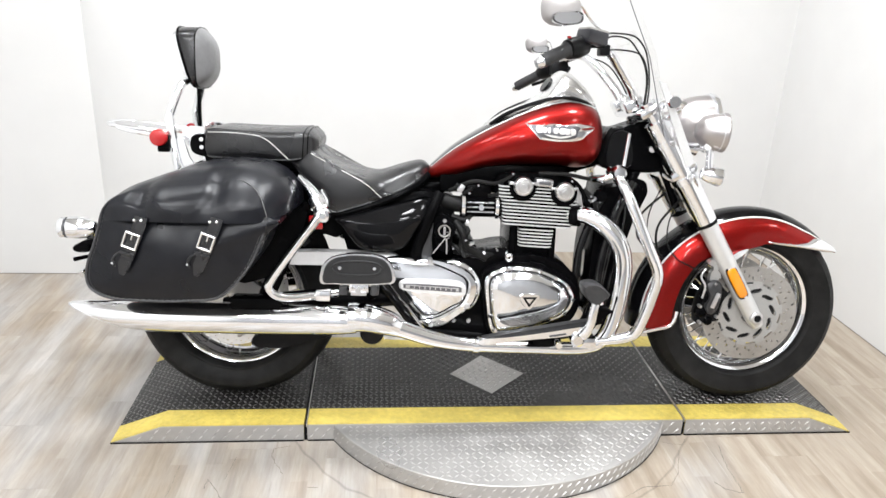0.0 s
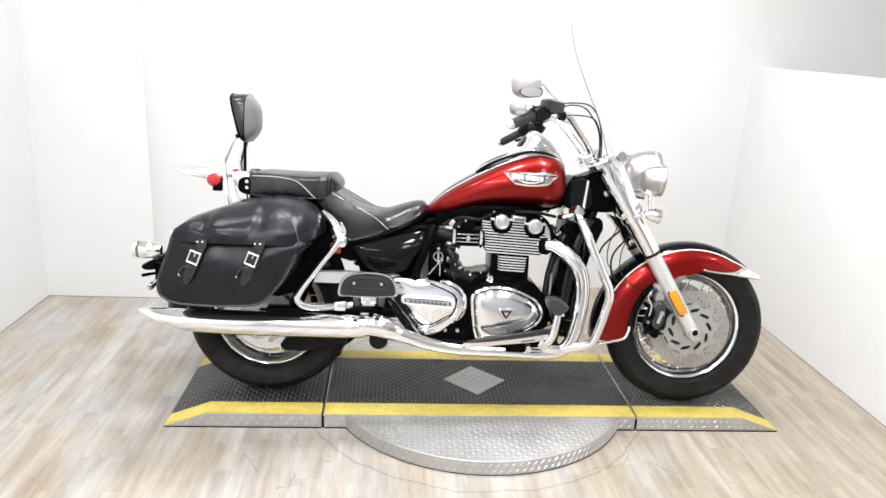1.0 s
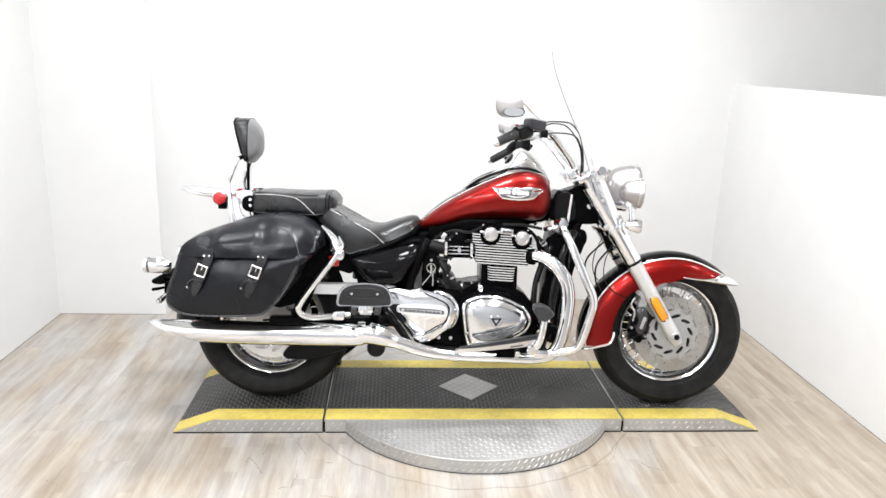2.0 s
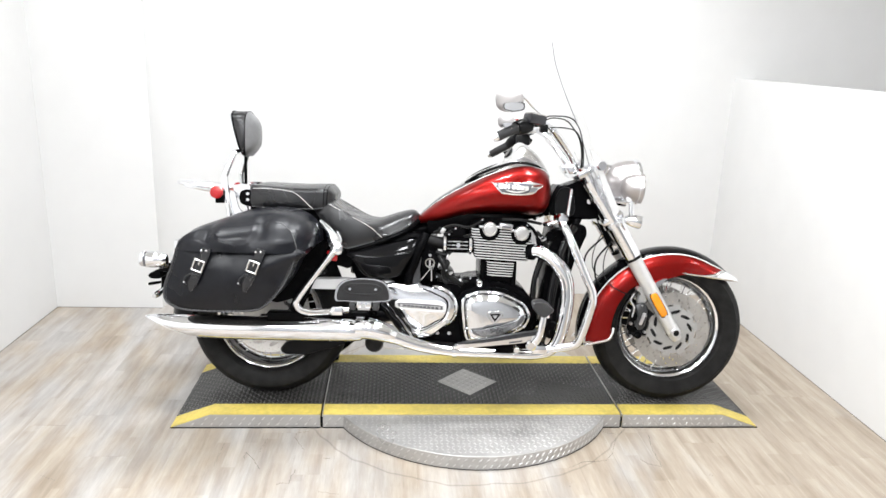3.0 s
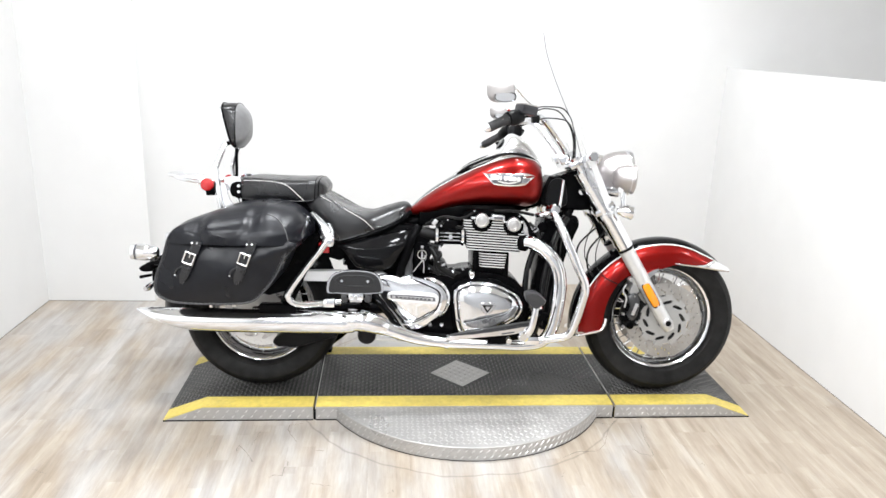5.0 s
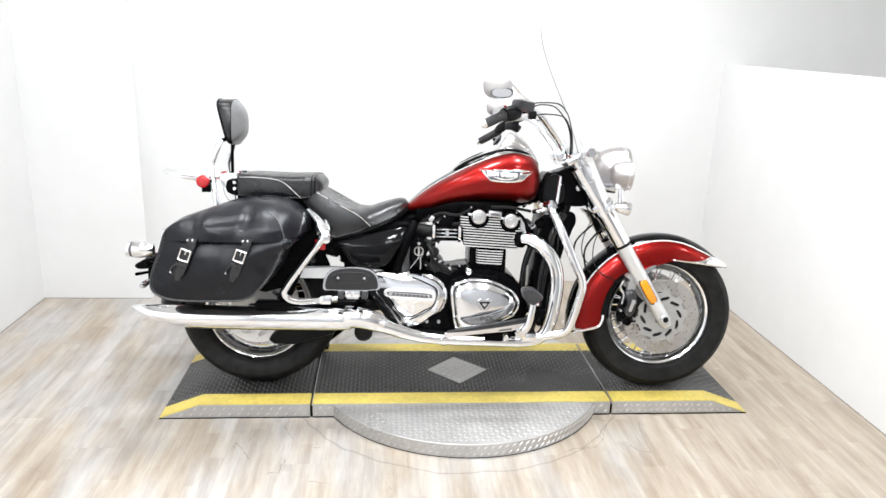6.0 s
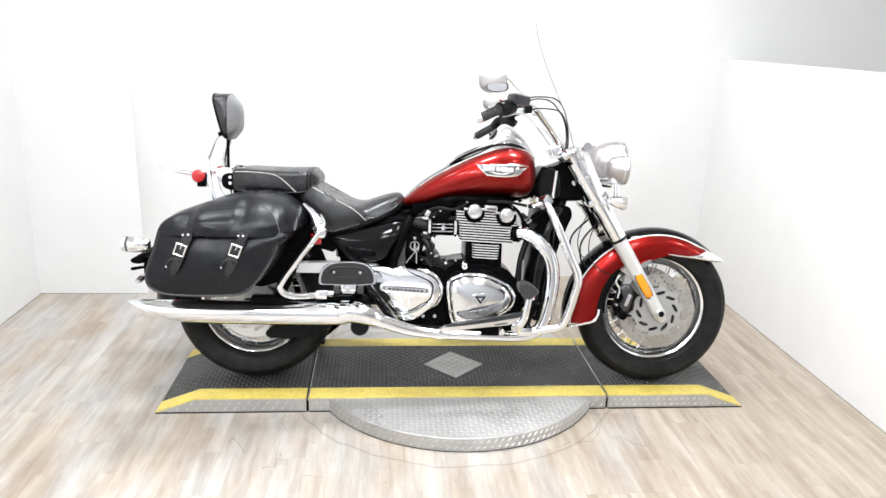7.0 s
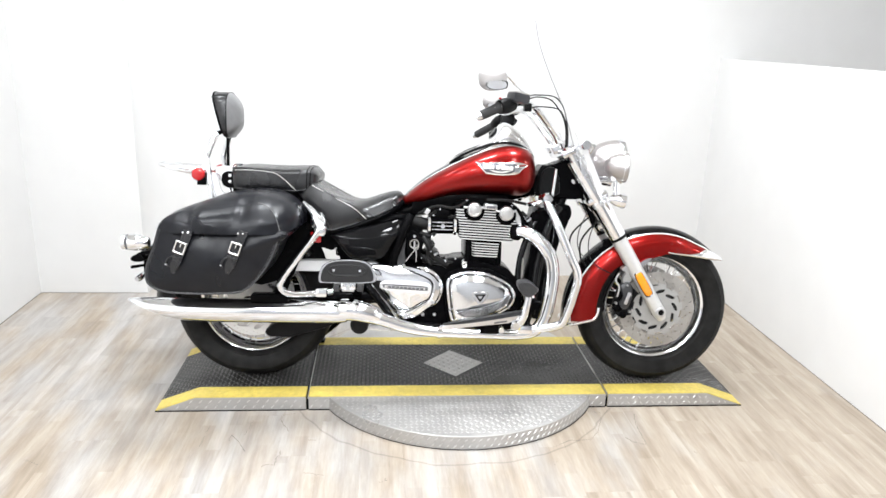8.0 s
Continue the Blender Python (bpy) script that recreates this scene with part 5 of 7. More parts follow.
# engine guard and saddlebag guards
for side in (-1, 1):
    guard = part("engine_guard", tube([(0.32, side * 0.13, 0.778), (0.335, side * 0.19, 0.755), (0.36, side * 0.225, 0.7), (0.42, side * 0.25, 0.565), (0.452, side * 0.255, 0.49), (0.444, side * 0.25, 0.42), (0.413, side * 0.24, 0.31), (0.39, side * 0.23, 0.282), (0.34, side * 0.22, 0.268), (0.24, side * 0.2, 0.25)], 0.0165, 16), CHROME, bike, "chrome engine guard bar")
    cap = part("guard_clamp", lathe([(0.0, -0.025), (0.018, -0.022), (0.024, -0.012), (0.024, 0.012), (0.018, 0.022), (0.0, 0.025)], 24), CHROME, guard)
    cap.matrix_local = pose(0.333, side * 0.17, 0.778)
    part("clamp_arm", tube([(0.345, side * 0.17, 0.778), (0.29, side * 0.16, 0.757), (0.27, side * 0.13, 0.75)], 0.009, 8), CHROME, guard)
    bar = part("bag_guard", tube([(-0.545, side * 0.22, 0.7), (-0.53, side * 0.28, 0.675), (-0.545, side * 0.305, 0.645), (-0.62, side * 0.31, 0.545), (-0.68, side * 0.305, 0.458), (-0.682, side * 0.3, 0.425), (-0.65, side * 0.29, 0.405), (-0.58, side * 0.26, 0.4), (-0.5, side * 0.22, 0.4)], 0.0125, 14), CHROME, bike, "chrome saddlebag guard bar")
    part("guard_bracket", tube([(-0.61, side * 0.2, 0.742), (-0.575, side * 0.24, 0.715), (-0.55, side * 0.275, 0.685), (-0.54, side * 0.29, 0.655)], [0.01, 0.015, 0.019, 0.022], 12, 4), CHROME, bar)
    part("bracket_collar", tube([(-0.555, side * 0.272, 0.69), (-0.545, side * 0.284, 0.67)], 0.0245, 16, smooth=False), CHROME, bar)
    part("bracket_knob", lathe([(0.0, -0.022), (0.008, -0.022), (0.01, -0.018), (0.018, -0.016), (0.022, -0.008), (0.022, 0.012), (0.0, 0.012)], 20), CHROME, bar).matrix_local = pose(-0.533, side * 0.297, 0.65, 0, 0, 0 if side < 0 else 180)
    part("guard_joint", box((-0.56, side * 0.25 - 0.02, 0.388), (-0.515, side * 0.25 + 0.02, 0.42), 0.008), CHROME, bar)
    part("side_marker", box((-0.585, side * 0.2 - 0.006, 0.59), (-0.545, side * 0.2 + 0.006, 0.63), 0.004), REDLENS, bike, "red side reflector")

# footboards and pedals
PAD = [(-0.535, 0.462), (-0.53, 0.505), (-0.505, 0.532), (-0.46, 0.543), (-0.4, 0.543), (-0.36, 0.533), (-0.338, 0.508), (-0.332, 0.468), (-0.36, 0.46), (-0.43, 0.457), (-0.5, 0.458)]
for side in (-1, 1):
    bm = plate(PAD, [(-0.298, 0.98), (-0.302, 1.03), (-0.319, 1.045), (-0.324, 1.03), (-0.324, 0.96)])
    board = part("passenger_footboard", bm if side < 0 else mirrored(bm), CHROME, bike, "folded chrome passenger footboard with rubber pad")
    bm = plate(PAD, [(-0.312, 0.95), (-0.3245, 0.955), (-0.3285, 0.93), (-0.329, 0.8), (-0.329, 0.3)])
    part("rubber_pad", bm if side < 0 else mirrored(bm), PADGREY, board)
    bm = tube([(-0.505, -0.3292, 0.505), (-0.485, -0.3292, 0.522), (-0.435, -0.3292, 0.526), (-0.385, -0.3292, 0.522), (-0.364, -0.3292, 0.506), (-0.385, -0.3292, 0.489), (-0.435, -0.3292, 0.486), (-0.485, -0.3292, 0.489)], 0.0032, 8, 5, closed=True)
    part("pad_ridge", bm if side < 0 else mirrored(bm), PADGREY, board)
    for x in (-0.483, -0.386):
        part("pad_screw", lathe([(0.0, -0.333), (0.005, -0.333), (0.0065, -0.331), (0.0065, -0.32), (0.0, -0.32)], 14), CHROME, board).matrix_local = pose(x, 0, 0.506, 0, 0, 0 if side < 0 else 180)
    hinge = part("board_hinge", box((-0.458, side * 0.298 - 0.025, 0.432), (-0.402, side * 0.298 + 0.025, 0.456), 0.004), CHROME, bike, "chrome footboard hinge")
    for x in (-0.474, -0.386):
        part("hinge_ear", box((x - 0.012, side * 0.298 - 0.024, 0.423), (x + 0.012, side * 0.298 + 0.024, 0.45), 0.006), CALIPER, hinge)
    part("hinge_plate", box((-0.452, side * 0.3245 - 0.002, 0.425), (-0.408, side * 0.3245 + 0.002, 0.435), 0.0015), SATIN, hinge)
    for x in (-0.447, -0.43, -0.413):
        part("hinge_rivet", lathe([(0.0, -0.3275), (0.0035, -0.3275), (0.0042, -0.325), (0.0042, -0.32), (0.0, -0.32)], 10), SATIN, hinge).matrix_local = pose(x, 0, 0.447, 0, 0, 0 if side < 0 else 180)
    part("hinge_pin", tube([(-0.475, side * 0.315, 0.443), (-0.388, side * 0.315, 0.443)], 0.006, 10, smooth=False), SATINBLACK, hinge)
    part("hinge_bolt", lathe([(0.0, -0.33), (0.008, -0.33), (0.009, -0.31), (0.0, -0.31)], 14), SATIN, hinge).matrix_local = pose(-0.432, 0, 0.44, 0, 0, 0 if side < 0 else 180)
    part("board_arm", tube([(-0.43, side * 0.28, 0.435), (-0.42, side * 0.22, 0.41), (-0.4, side * 0.17, 0.38)], 0.014, 10), SATINBLACK, bike)
    rider_board = part("rider_footboard", plate([(-0.076, 0.296), (0.014, 0.306), (0.13, 0.324), (0.242, 0.344), (0.246, 0.332), (0.181, 0.311), (0.09, 0.3), (0.007, 0.29), (-0.075, 0.277)], [(side * 0.282, 0.98), (side * 0.286, 1), (side * 0.314, 1), (side * 0.319, 0.96), (side * 0.319, 0.8)], 3), CHROME, bike, "chrome rider footboard")
    part("footboard_rubber", plate([(-0.07, 0.297), (0.008, 0.314), (0.12, 0.335), (0.24, 0.356), (0.246, 0.344), (0.13, 0.324), (0.014, 0.305), (-0.066, 0.293)], [(side * 0.284, 1), (side * 0.312, 1)], 2), PADGREY, rider_board)
    part("board_slot", plate([(0.125, 0.313), (0.175, 0.321), (0.174, 0.315), (0.126, 0.307)], [(side * 0.318, 1), (side * 0.3198, 1)], 2, smooth=False), BADGE, rider_board)
    part("footboard_bracket", plate([(0.088, 0.288), (0.156, 0.295), (0.17, 0.28), (0.158, 0.268), (0.1, 0.264)], [(side * 0.2, 1), (side * 0.285, 1)], 2), SATINBLACK, bike)
    part("bracket_bolt", lathe([(0.0, -0.33), (0.012, -0.33), (0.016, -0.322), (0.016, -0.3), (0.0, -0.3)], 18), CHROME, bike).matrix_local = pose(0.154, 0, 0.284, 0, 0, 0 if side < 0 else 180) @ Matrix.Diagonal((0.8, 1, 0.8, 1))
pedal = part("brake_pedal", tube([(0.2, -0.3, 0.29), (0.222, -0.325, 0.315), (0.238, -0.333, 0.345), (0.247, -0.335, 0.394), (0.252, -0.335, 0.43)], [0.012, 0.015, 0.013, 0.012, 0.01], 12, flat=0.7), CHROME, bike, "chrome brake pedal lever")
part("pedal_pad", plate([(0.206, 0.474), (0.23, 0.481), (0.252, 0.477), (0.283, 0.451), (0.268, 0.433), (0.246, 0.418), (0.213, 0.443)], [(-0.3, 0.96), (-0.305, 1), (-0.358, 1), (-0.365, 0.9)], 2), CALIPER, pedal, "grey rubber pedal pad")
part("pad_stud", tube([(0.262, -0.335, 0.428), (0.268, -0.337, 0.415)], 0.006, 8, smooth=False), CHROME, pedal)
part("pedal_pivot", lathe([(0.0, -0.335), (0.014, -0.335), (0.02, -0.328), (0.02, -0.29), (0.0, -0.29)], 20), CHROME, pedal).matrix_local = pose(0.208, 0, 0.302)
part("pedal_guard", plate([(0.279, 0.394), (0.312, 0.383), (0.277, 0.357), (0.25, 0.315), (0.235, 0.32), (0.262, 0.37)], [(-0.27, 1), (-0.3, 1), (-0.305, 0.9)], 2), SATINBLACK, pedal)
part("guard_foot", box((0.225, -0.26, 0.25), (0.285, -0.19, 0.285), 0.01), CHROME, bike)
# saddlebags: a piped box with a pillowed face, and a lid whose crown runs back to the mudguard
FACE = [(-1.085, 0.664), (-1.108, 0.588), (-1.13, 0.528), (-1.134, 0.482), (-1.115, 0.454), (-1.066, 0.436), (-0.964, 0.431), (-0.876, 0.433), (-0.806, 0.44), (-0.764, 0.466), (-0.711, 0.534), (-0.678, 0.606), (-0.662, 0.664)]
LIDFRONT = [(-1.092, 0.65), (-1.079, 0.68), (-1.052, 0.706), (-1.0, 0.727), (-0.93, 0.739), (-0.85, 0.747), (-0.775, 0.757), (-0.73, 0.753), (-0.7, 0.737), (-0.68, 0.711), (-0.668, 0.682), (-0.661, 0.65)]
LIDBACK = [(-1.085, 0.66), (-1.07, 0.708), (-1.03, 0.728), (-0.965, 0.752), (-0.895, 0.777), (-0.82, 0.791), (-0.75, 0.795), (-0.695, 0.787), (-0.65, 0.768), (-0.62, 0.738), (-0.604, 0.705), (-0.602, 0.672)]


def arc(points, steps=5):
    return [(p.x, p.z) for p in spline([(x, 0, z) for x, z in points], steps)]


def pull(x, z):
    """How far the two straps draw the lid in at x."""
    return max(0.0, min(1.0, (z - 0.655) / 0.05)) * sum(math.exp(-((x - c) / w) ** 2) * h for c, w, h in ((-0.982, 0.019, 0.026), (-0.792, 0.019, 0.028), (-0.88, 0.05, 0.005)))


def lid_mesh():
    front, back = arc(LIDFRONT), arc(LIDBACK)
    chord = 8
    rings = []

    def closed_ring(line, y_of, drop):
        (xa, za), (xb, zb) = line[0], line[-1]
        pts = [Vector((x, y_of(x, z), z - 0.3 * drop * pull(x, z))) for x, z in line]
        for k in range(1, chord):
            x = xb + (xa - xb) * k / chord
            z = zb + (za - zb) * k / chord
            pts.append(Vector((x, y_of(x, z), z)))
        return pts

    for y, t in ((-0.185, 1.0), (-0.25, 1.0), (-0.31, 0.9), (-0.36, 0.68), (-0.395, 0.4), (-0.418, 0.14), (-0.43, 0.0)):
        line = [(a[0] + (b[0] - a[0]) * t, a[1] + (b[1] - a[1]) * t) for a, b in zip(front, back)]
        rings.append(closed_ring(line, lambda x, z, y=y, t=t: y + (1 - t) * (0.5 * max(0.0, z - 0.69) + 0.6 * pull(x, z)), 1.0 - t))
    for s in (0.985, 0.96, 0.91, 0.83, 0.73, 0.61, 0.48, 0.34, 0.2, 0.06):
        line = [(-0.878 + (x + 0.878) * s, 0.65 + (z - 0.65) * s) for x, z in front]
        out = -0.43 - 0.036 * (1 - s ** 4)
        rings.append(closed_ring(line, lambda x, z, o=out: o + 0.6 * pull(x, z) + 0.5 * max(0.0, z - 0.69) + 0.004 * (1 - s) * noise.noise(Vector((x * 9, 1.3, z * 11))), 1.0))
    return loft(rings)


def bag_mesh():
    face = arc(FACE + FACE[:1])
    rings = []
    for y, ahead in ((-0.19, 0.004), (-0.26, 0.006), (-0.36, 0.005), (-0.42, 0.002), (-0.432, 0.0)):
        rings.append([Vector((x + ahead * max(0.0, min(1.0, (x + 0.85) / 0.12)), y, z)) for x, z in face[:-1]])
    for s in (0.985, 0.96, 0.92, 0.85, 0.75, 0.62, 0.48, 0.34, 0.2, 0.06):
        ring = []
        for x, z in face[:-1]:
            px, pz = -0.9 + (x + 0.9) * s, 0.55 + (z - 0.55) * s
            fold = 0.006 * noise.noise(Vector((px * 7, 4.0, pz * 7))) * (1 - s) + 0.005 * math.exp(-((px + 0.735 + 0.35 * (pz - 0.6)) / 0.022) ** 2) * (s < 0.96)
            ring.append(Vector((px, -0.432 - 0.034 * (1 - s ** 2.3) + fold, pz)))
        rings.append(ring)
    return loft(rings)


for side in (-1, 1):
    bm = bag_mesh()
    bag = part("saddlebag", bm if side < 0 else mirrored(bm), LEATHER, bike, "black leather saddlebag with two buckled straps", 45)
    bm = lid_mesh()
    part("lid", bm if side < 0 else mirrored(bm), LEATHER, bag, "creased black leather lid", 60)
    bm = tube([(x, -0.434, z) for x, z in arc(FACE)], 0.0034, 6, 1, smooth=False)
    part("bag_piping", bm if side < 0 else mirrored(bm), EDGEGREY, bag, "grey edge piping")
    bm = bmesh.new()
    edge = arc(FACE, 6)
    for (xa, za), (xb, zb) in zip(edge, edge[1:]):
        a, b = (-0.9 + (xa + 0.9) * 0.965, 0.55 + (za - 0.55) * 0.965), (-0.9 + (xb + 0.9) * 0.965, 0.55 + (zb - 0.55) * 0.965)
        tube([(a[0], -0.4365, a[1]), (a[0] + (b[0] - a[0]) * 0.6, -0.4365, a[1] + (b[1] - a[1]) * 0.6)], 0.0007, 5, smooth=False, bm=bm)
    o = part("stitching", bm if side < 0 else mirrored(bm), STITCH, bag)
    o["kind"] = "stuff"
    lid_edge = arc(LIDFRONT)
    bm = tube([(x, -0.432 + 0.5 * max(0.0, z - 0.69), z) for x, z in lid_edge[33:]], 0.0012, 6, 1, smooth=False)
    part("lid_piping", bm if side < 0 else mirrored(bm), STITCH, bag, "pale lid piping")
    bm = tube([(x, -0.432 + 0.5 * max(0.0, z - 0.69), z) for x, z in lid_edge[:12]], 0.002, 6, 1, smooth=False)
    part("lid_piping", bm if side < 0 else mirrored(bm), EDGEGREY, bag)
    for cx in (0.0, 0.189):
        rings = []
        line = spline([(-0.971 + cx, -0.4715, 0.664), (-0.976 + cx, -0.4735, 0.645), (-0.986 + cx, -0.474, 0.62), (-1.0 + cx, -0.4745, 0.585), (-1.017 + cx, -0.4735, 0.547), (-1.031 + cx, -0.4695, 0.512)], 4)
        for i, p in enumerate(line):
            d = (line[min(i + 1, len(line) - 1)] - line[max(i - 1, 0)]).normalized()
            s = d.cross(Vector((0, 1, 0))).normalized()
            w = 0.0155 if i < len(line) - 3 else 0.0155 * (0.35 + 0.22 * (len(line) - 1 - i))
            rings.append([p + s * w + Vector((0, 0.002, 0)), p + s * w - Vector((0, 0.002, 0)), p - s * w - Vector((0, 0.002, 0)), p - s * w + Vector((0, 0.002, 0))])
        bm = loft(rings)
        strap = part("strap", bm if side < 0 else mirrored(bm), STRAP, bag, "black leather strap with a silver buckle")
        tilt = pose(-0.999 + cx, -0.4775, 0.603, 0, 20, 0) @ Matrix.Diagonal((0.9, 1, 0.92, 1))
        bm = bmesh.new()
        for a, b in (((-0.019, -0.021), (0.019, -0.021)), ((0.019, -0.021), (0.019, 0.021)), ((0.019, 0.021), (-0.019, 0.021)), ((-0.019, 0.021), (-0.019, -0.021))):
            tube([(a[0], 0, a[1]), (b[0], 0, b[1])], 0.0037, 8, smooth=False, bm=bm)
        for a in ((-0.019, -0.021), (0.019, -0.021), (0.019, 0.021), (-0.019, 0.021)):
            bmesh.ops.create_uvsphere(bm, u_segments=8, v_segments=6, radius=0.0038, matrix=Matrix.Translation((a[0], 0, a[1])))
        tube([(0.001, -0.003, 0.004), (0.002, -0.005, 0.021)], 0.0022, 6, smooth=False, bm=bm)
        turned(bm, tilt)
        part("buckle", bm if side < 0 else mirrored(bm), CHROMESOFT, bag, "square silver buckle")
        bm = turned(box((-0.02, -0.003, -0.045), (0.02, 0.002, -0.034), 0.002), tilt)
        part("strap_keeper", bm if side < 0 else mirrored(bm), STRAP, bag)
        for dx in (-0.0085, 0.0085):
            bm = bmesh.new()
            bmesh.ops.create_uvsphere(bm, u_segments=10, v_segments=6, radius=0.0046, matrix=Matrix.Translation((-0.98 + cx + dx, -0.4735, 0.6555)))
            part("strap_rivet", bm if side < 0 else mirrored(bm), CHROME, strap)
        bm = tube([(-1.03 + cx, -0.468, 0.571), (-1.043 + cx, -0.471, 0.561), (-1.049 + cx, -0.471, 0.545), (-1.044 + cx, -0.47, 0.534)], [0.003, 0.0042, 0.0042, 0.002], 7)
        part("strap_clip", bm if side < 0 else mirrored(bm), STRAP, strap)
        bm = lathe([(0.0, -0.476), (0.003, -0.476), (0.004, -0.472), (0.0, -0.472)], 10, (-1.05 + cx, 0, 0.543))
        part("clip_stud", bm if side < 0 else mirrored(bm), CHROME, strap)

# backrest, rack, rear fender and lamps
PADLINE = [(-0.096, 1.02), (-0.096, 1.09), (-0.085, 1.135), (-0.05, 1.156), (0.0, 1.161), (0.05, 1.156), (0.085, 1.135), (0.096, 1.09), (0.096, 1.02), (0.082, 0.995), (0.05, 0.986), (0.0, 0.984), (-0.05, 0.986), (-0.082, 0.995)]
line = spline([(0, y, z) for y, z in PADLINE], 4, True)
mid = Vector((0, 0, 1.07))


def pad_back(z):
    """The pad's back face leans: its top sits further back."""
    return -0.986 + 0.26 * (1.15 - z)


def pad_ring(s, x=None, off=0.0):
    ring = []
    for p in line:
        q = mid + (p - mid) * s
        ring.append(Vector((pad_back(q.z) + off if x is None else x, q.y, q.z)))
    return ring


backrest = part("backrest", loft([pad_ring(0.9, off=-0.003), pad_ring(0.985, off=0.0), pad_ring(1.0, off=0.005), pad_ring(1.015, -0.94), pad_ring(1.0, -0.926)]), SEATVINYL, bike, "padded black vinyl passenger backrest", 50)
# the front carries its sheen in its colour
part("backrest_face", loft([pad_ring(0.998, -0.9262), pad_ring(0.95, -0.9205), pad_ring(0.88, -0.9135), pad_ring(0.78, -0.905), pad_ring(0.65, -0.896), pad_ring(0.5, -0.889), pad_ring(0.3, -0.884), pad_ring(0.08, -0.882)]), SHEENVINYL, backrest, "vinyl front of the backrest, its sheen painted grey", 60)
part("backrest_shell", loft([pad_ring(0.78, off=-0.013), pad_ring(0.93, off=-0.011), pad_ring(0.96, off=-0.002)]), CHROME, backrest)
part("backrest_piping", tube(pad_ring(1.004, off=0.004)[::2], 0.003, 6, 2, closed=True), SATINBLACK, backrest)
part("backrest_piping", tube(pad_ring(1.004, -0.9265)[::2], 0.0018, 6, 2, closed=True), SATINBLACK, backrest)
for side in (-1, 1):
    part("backrest_stay", tube([(-0.958, side * 0.08, 1.005), (-0.967, side * 0.112, 0.985), (-0.985, side * 0.13, 0.935), (-0.994, side * 0.135, 0.9), (-0.987, side * 0.14, 0.846), (-0.974, side * 0.15, 0.77), (-0.962, side * 0.15, 0.71)], 0.012, 12), CHROME, backrest, "chrome backrest stay")
    part("stay_plate", plate([(-1.003, 0.905), (-0.985, 0.912), (-0.976, 0.85), (-0.962, 0.77), (-0.952, 0.745), (-0.974, 0.735), (-0.986, 0.79), (-0.999, 0.86)], [(side * 0.14, 0.96), (side * 0.143, 1), (side * 0.153, 1), (side * 0.156, 0.96)], 3), CHROME, backrest, "flat chrome stay plate")
    part("rack_plate", plate([(-0.965, 0.868), (-0.905, 0.874), (-0.9, 0.85), (-0.92, 0.845), (-0.925, 0.815), (-0.95, 0.82)], [(side * 0.118, 0.96), (side * 0.124, 1)], 2), CHROME, bike)
    part("stay_bracket", plate([(-0.965, 0.75), (-0.975, 0.83), (-0.955, 0.84), (-0.935, 0.78), (-0.9, 0.755), (-0.88, 0.74), (-0.92, 0.73)], [(side * 0.142, 1), (side * 0.15, 1)]), CHROME, bike)
    part("latch_plate", plate([(-0.935, 0.8), (-0.935, 0.845), (-0.895, 0.85), (-0.89, 0.79)], [(side * 0.125, 1), (side * 0.135, 0.95)]), SATINBLACK, bike)
    for x, z in ((-0.905, 0.838), (-0.905, 0.815)):
        part("latch_bolt", lathe([(0.0, -0.142), (0.006, -0.142), (0.008, -0.138), (0.008, -0.13), (0.0, -0.13)], 14), CHROME, bike).matrix_local = pose(x, 0, z, 0, 0, 0 if side < 0 else 180)
part("backrest_post", tube([(-0.945, 0, 1.0), (-0.945, 0, 0.84)], 0.0062, 12, smooth=False), SATINBLACK, backrest)
rack = part("luggage_rack", tube([(-1.0, -0.1, 0.852), (-1.1, -0.098, 0.862), (-1.18, -0.085, 0.87), (-1.2, -0.05, 0.873), (-1.203, 0.0, 0.874), (-1.2, 0.05, 0.873), (-1.18, 0.085, 0.87), (-1.1, 0.098, 0.862), (-1.0, 0.1, 0.852)], 0.0065, 10), CHROME, bike, "chrome tubular luggage rack")
for y in (-0.066, -0.033, 0.0, 0.033, 0.066):
    part("rack_bar", tube([(-1.0, y, 0.852), (-1.1, y, 0.862), (-1.196, y, 0.872)], 0.005, 8), CHROME, rack)
part("rack_strut", tube([(-1.165, -0.09, 0.864), (-1.13, -0.1, 0.855), (-1.0, -0.12, 0.836)], 0.006, 8), CHROME, rack)
part("rack_strut", tube([(-1.165, 0.09, 0.864), (-1.13, 0.1, 0.855), (-1.0, 0.12, 0.836)], 0.006, 8), CHROME, rack)
for side in (-1, 1):
    ref = part("rear_reflector", lathe([(0.0, -0.009), (0.019, -0.0085), (0.0225, -0.007), (0.0245, -0.003), (0.0245, 0.012), (0.0, 0.012)], 32), REDLENS, bike, "round red reflector on a bracket")
    ref.matrix_local = pose(-1.017, side * 0.175, 0.842, 0, 0, 0 if side < 0 else 180)
    part("reflector_bracket", box((-1.024, side * 0.16 - 0.008, 0.8), (-0.99, side * 0.16 + 0.008, 0.85), 0.004), SATINBLACK, bike)


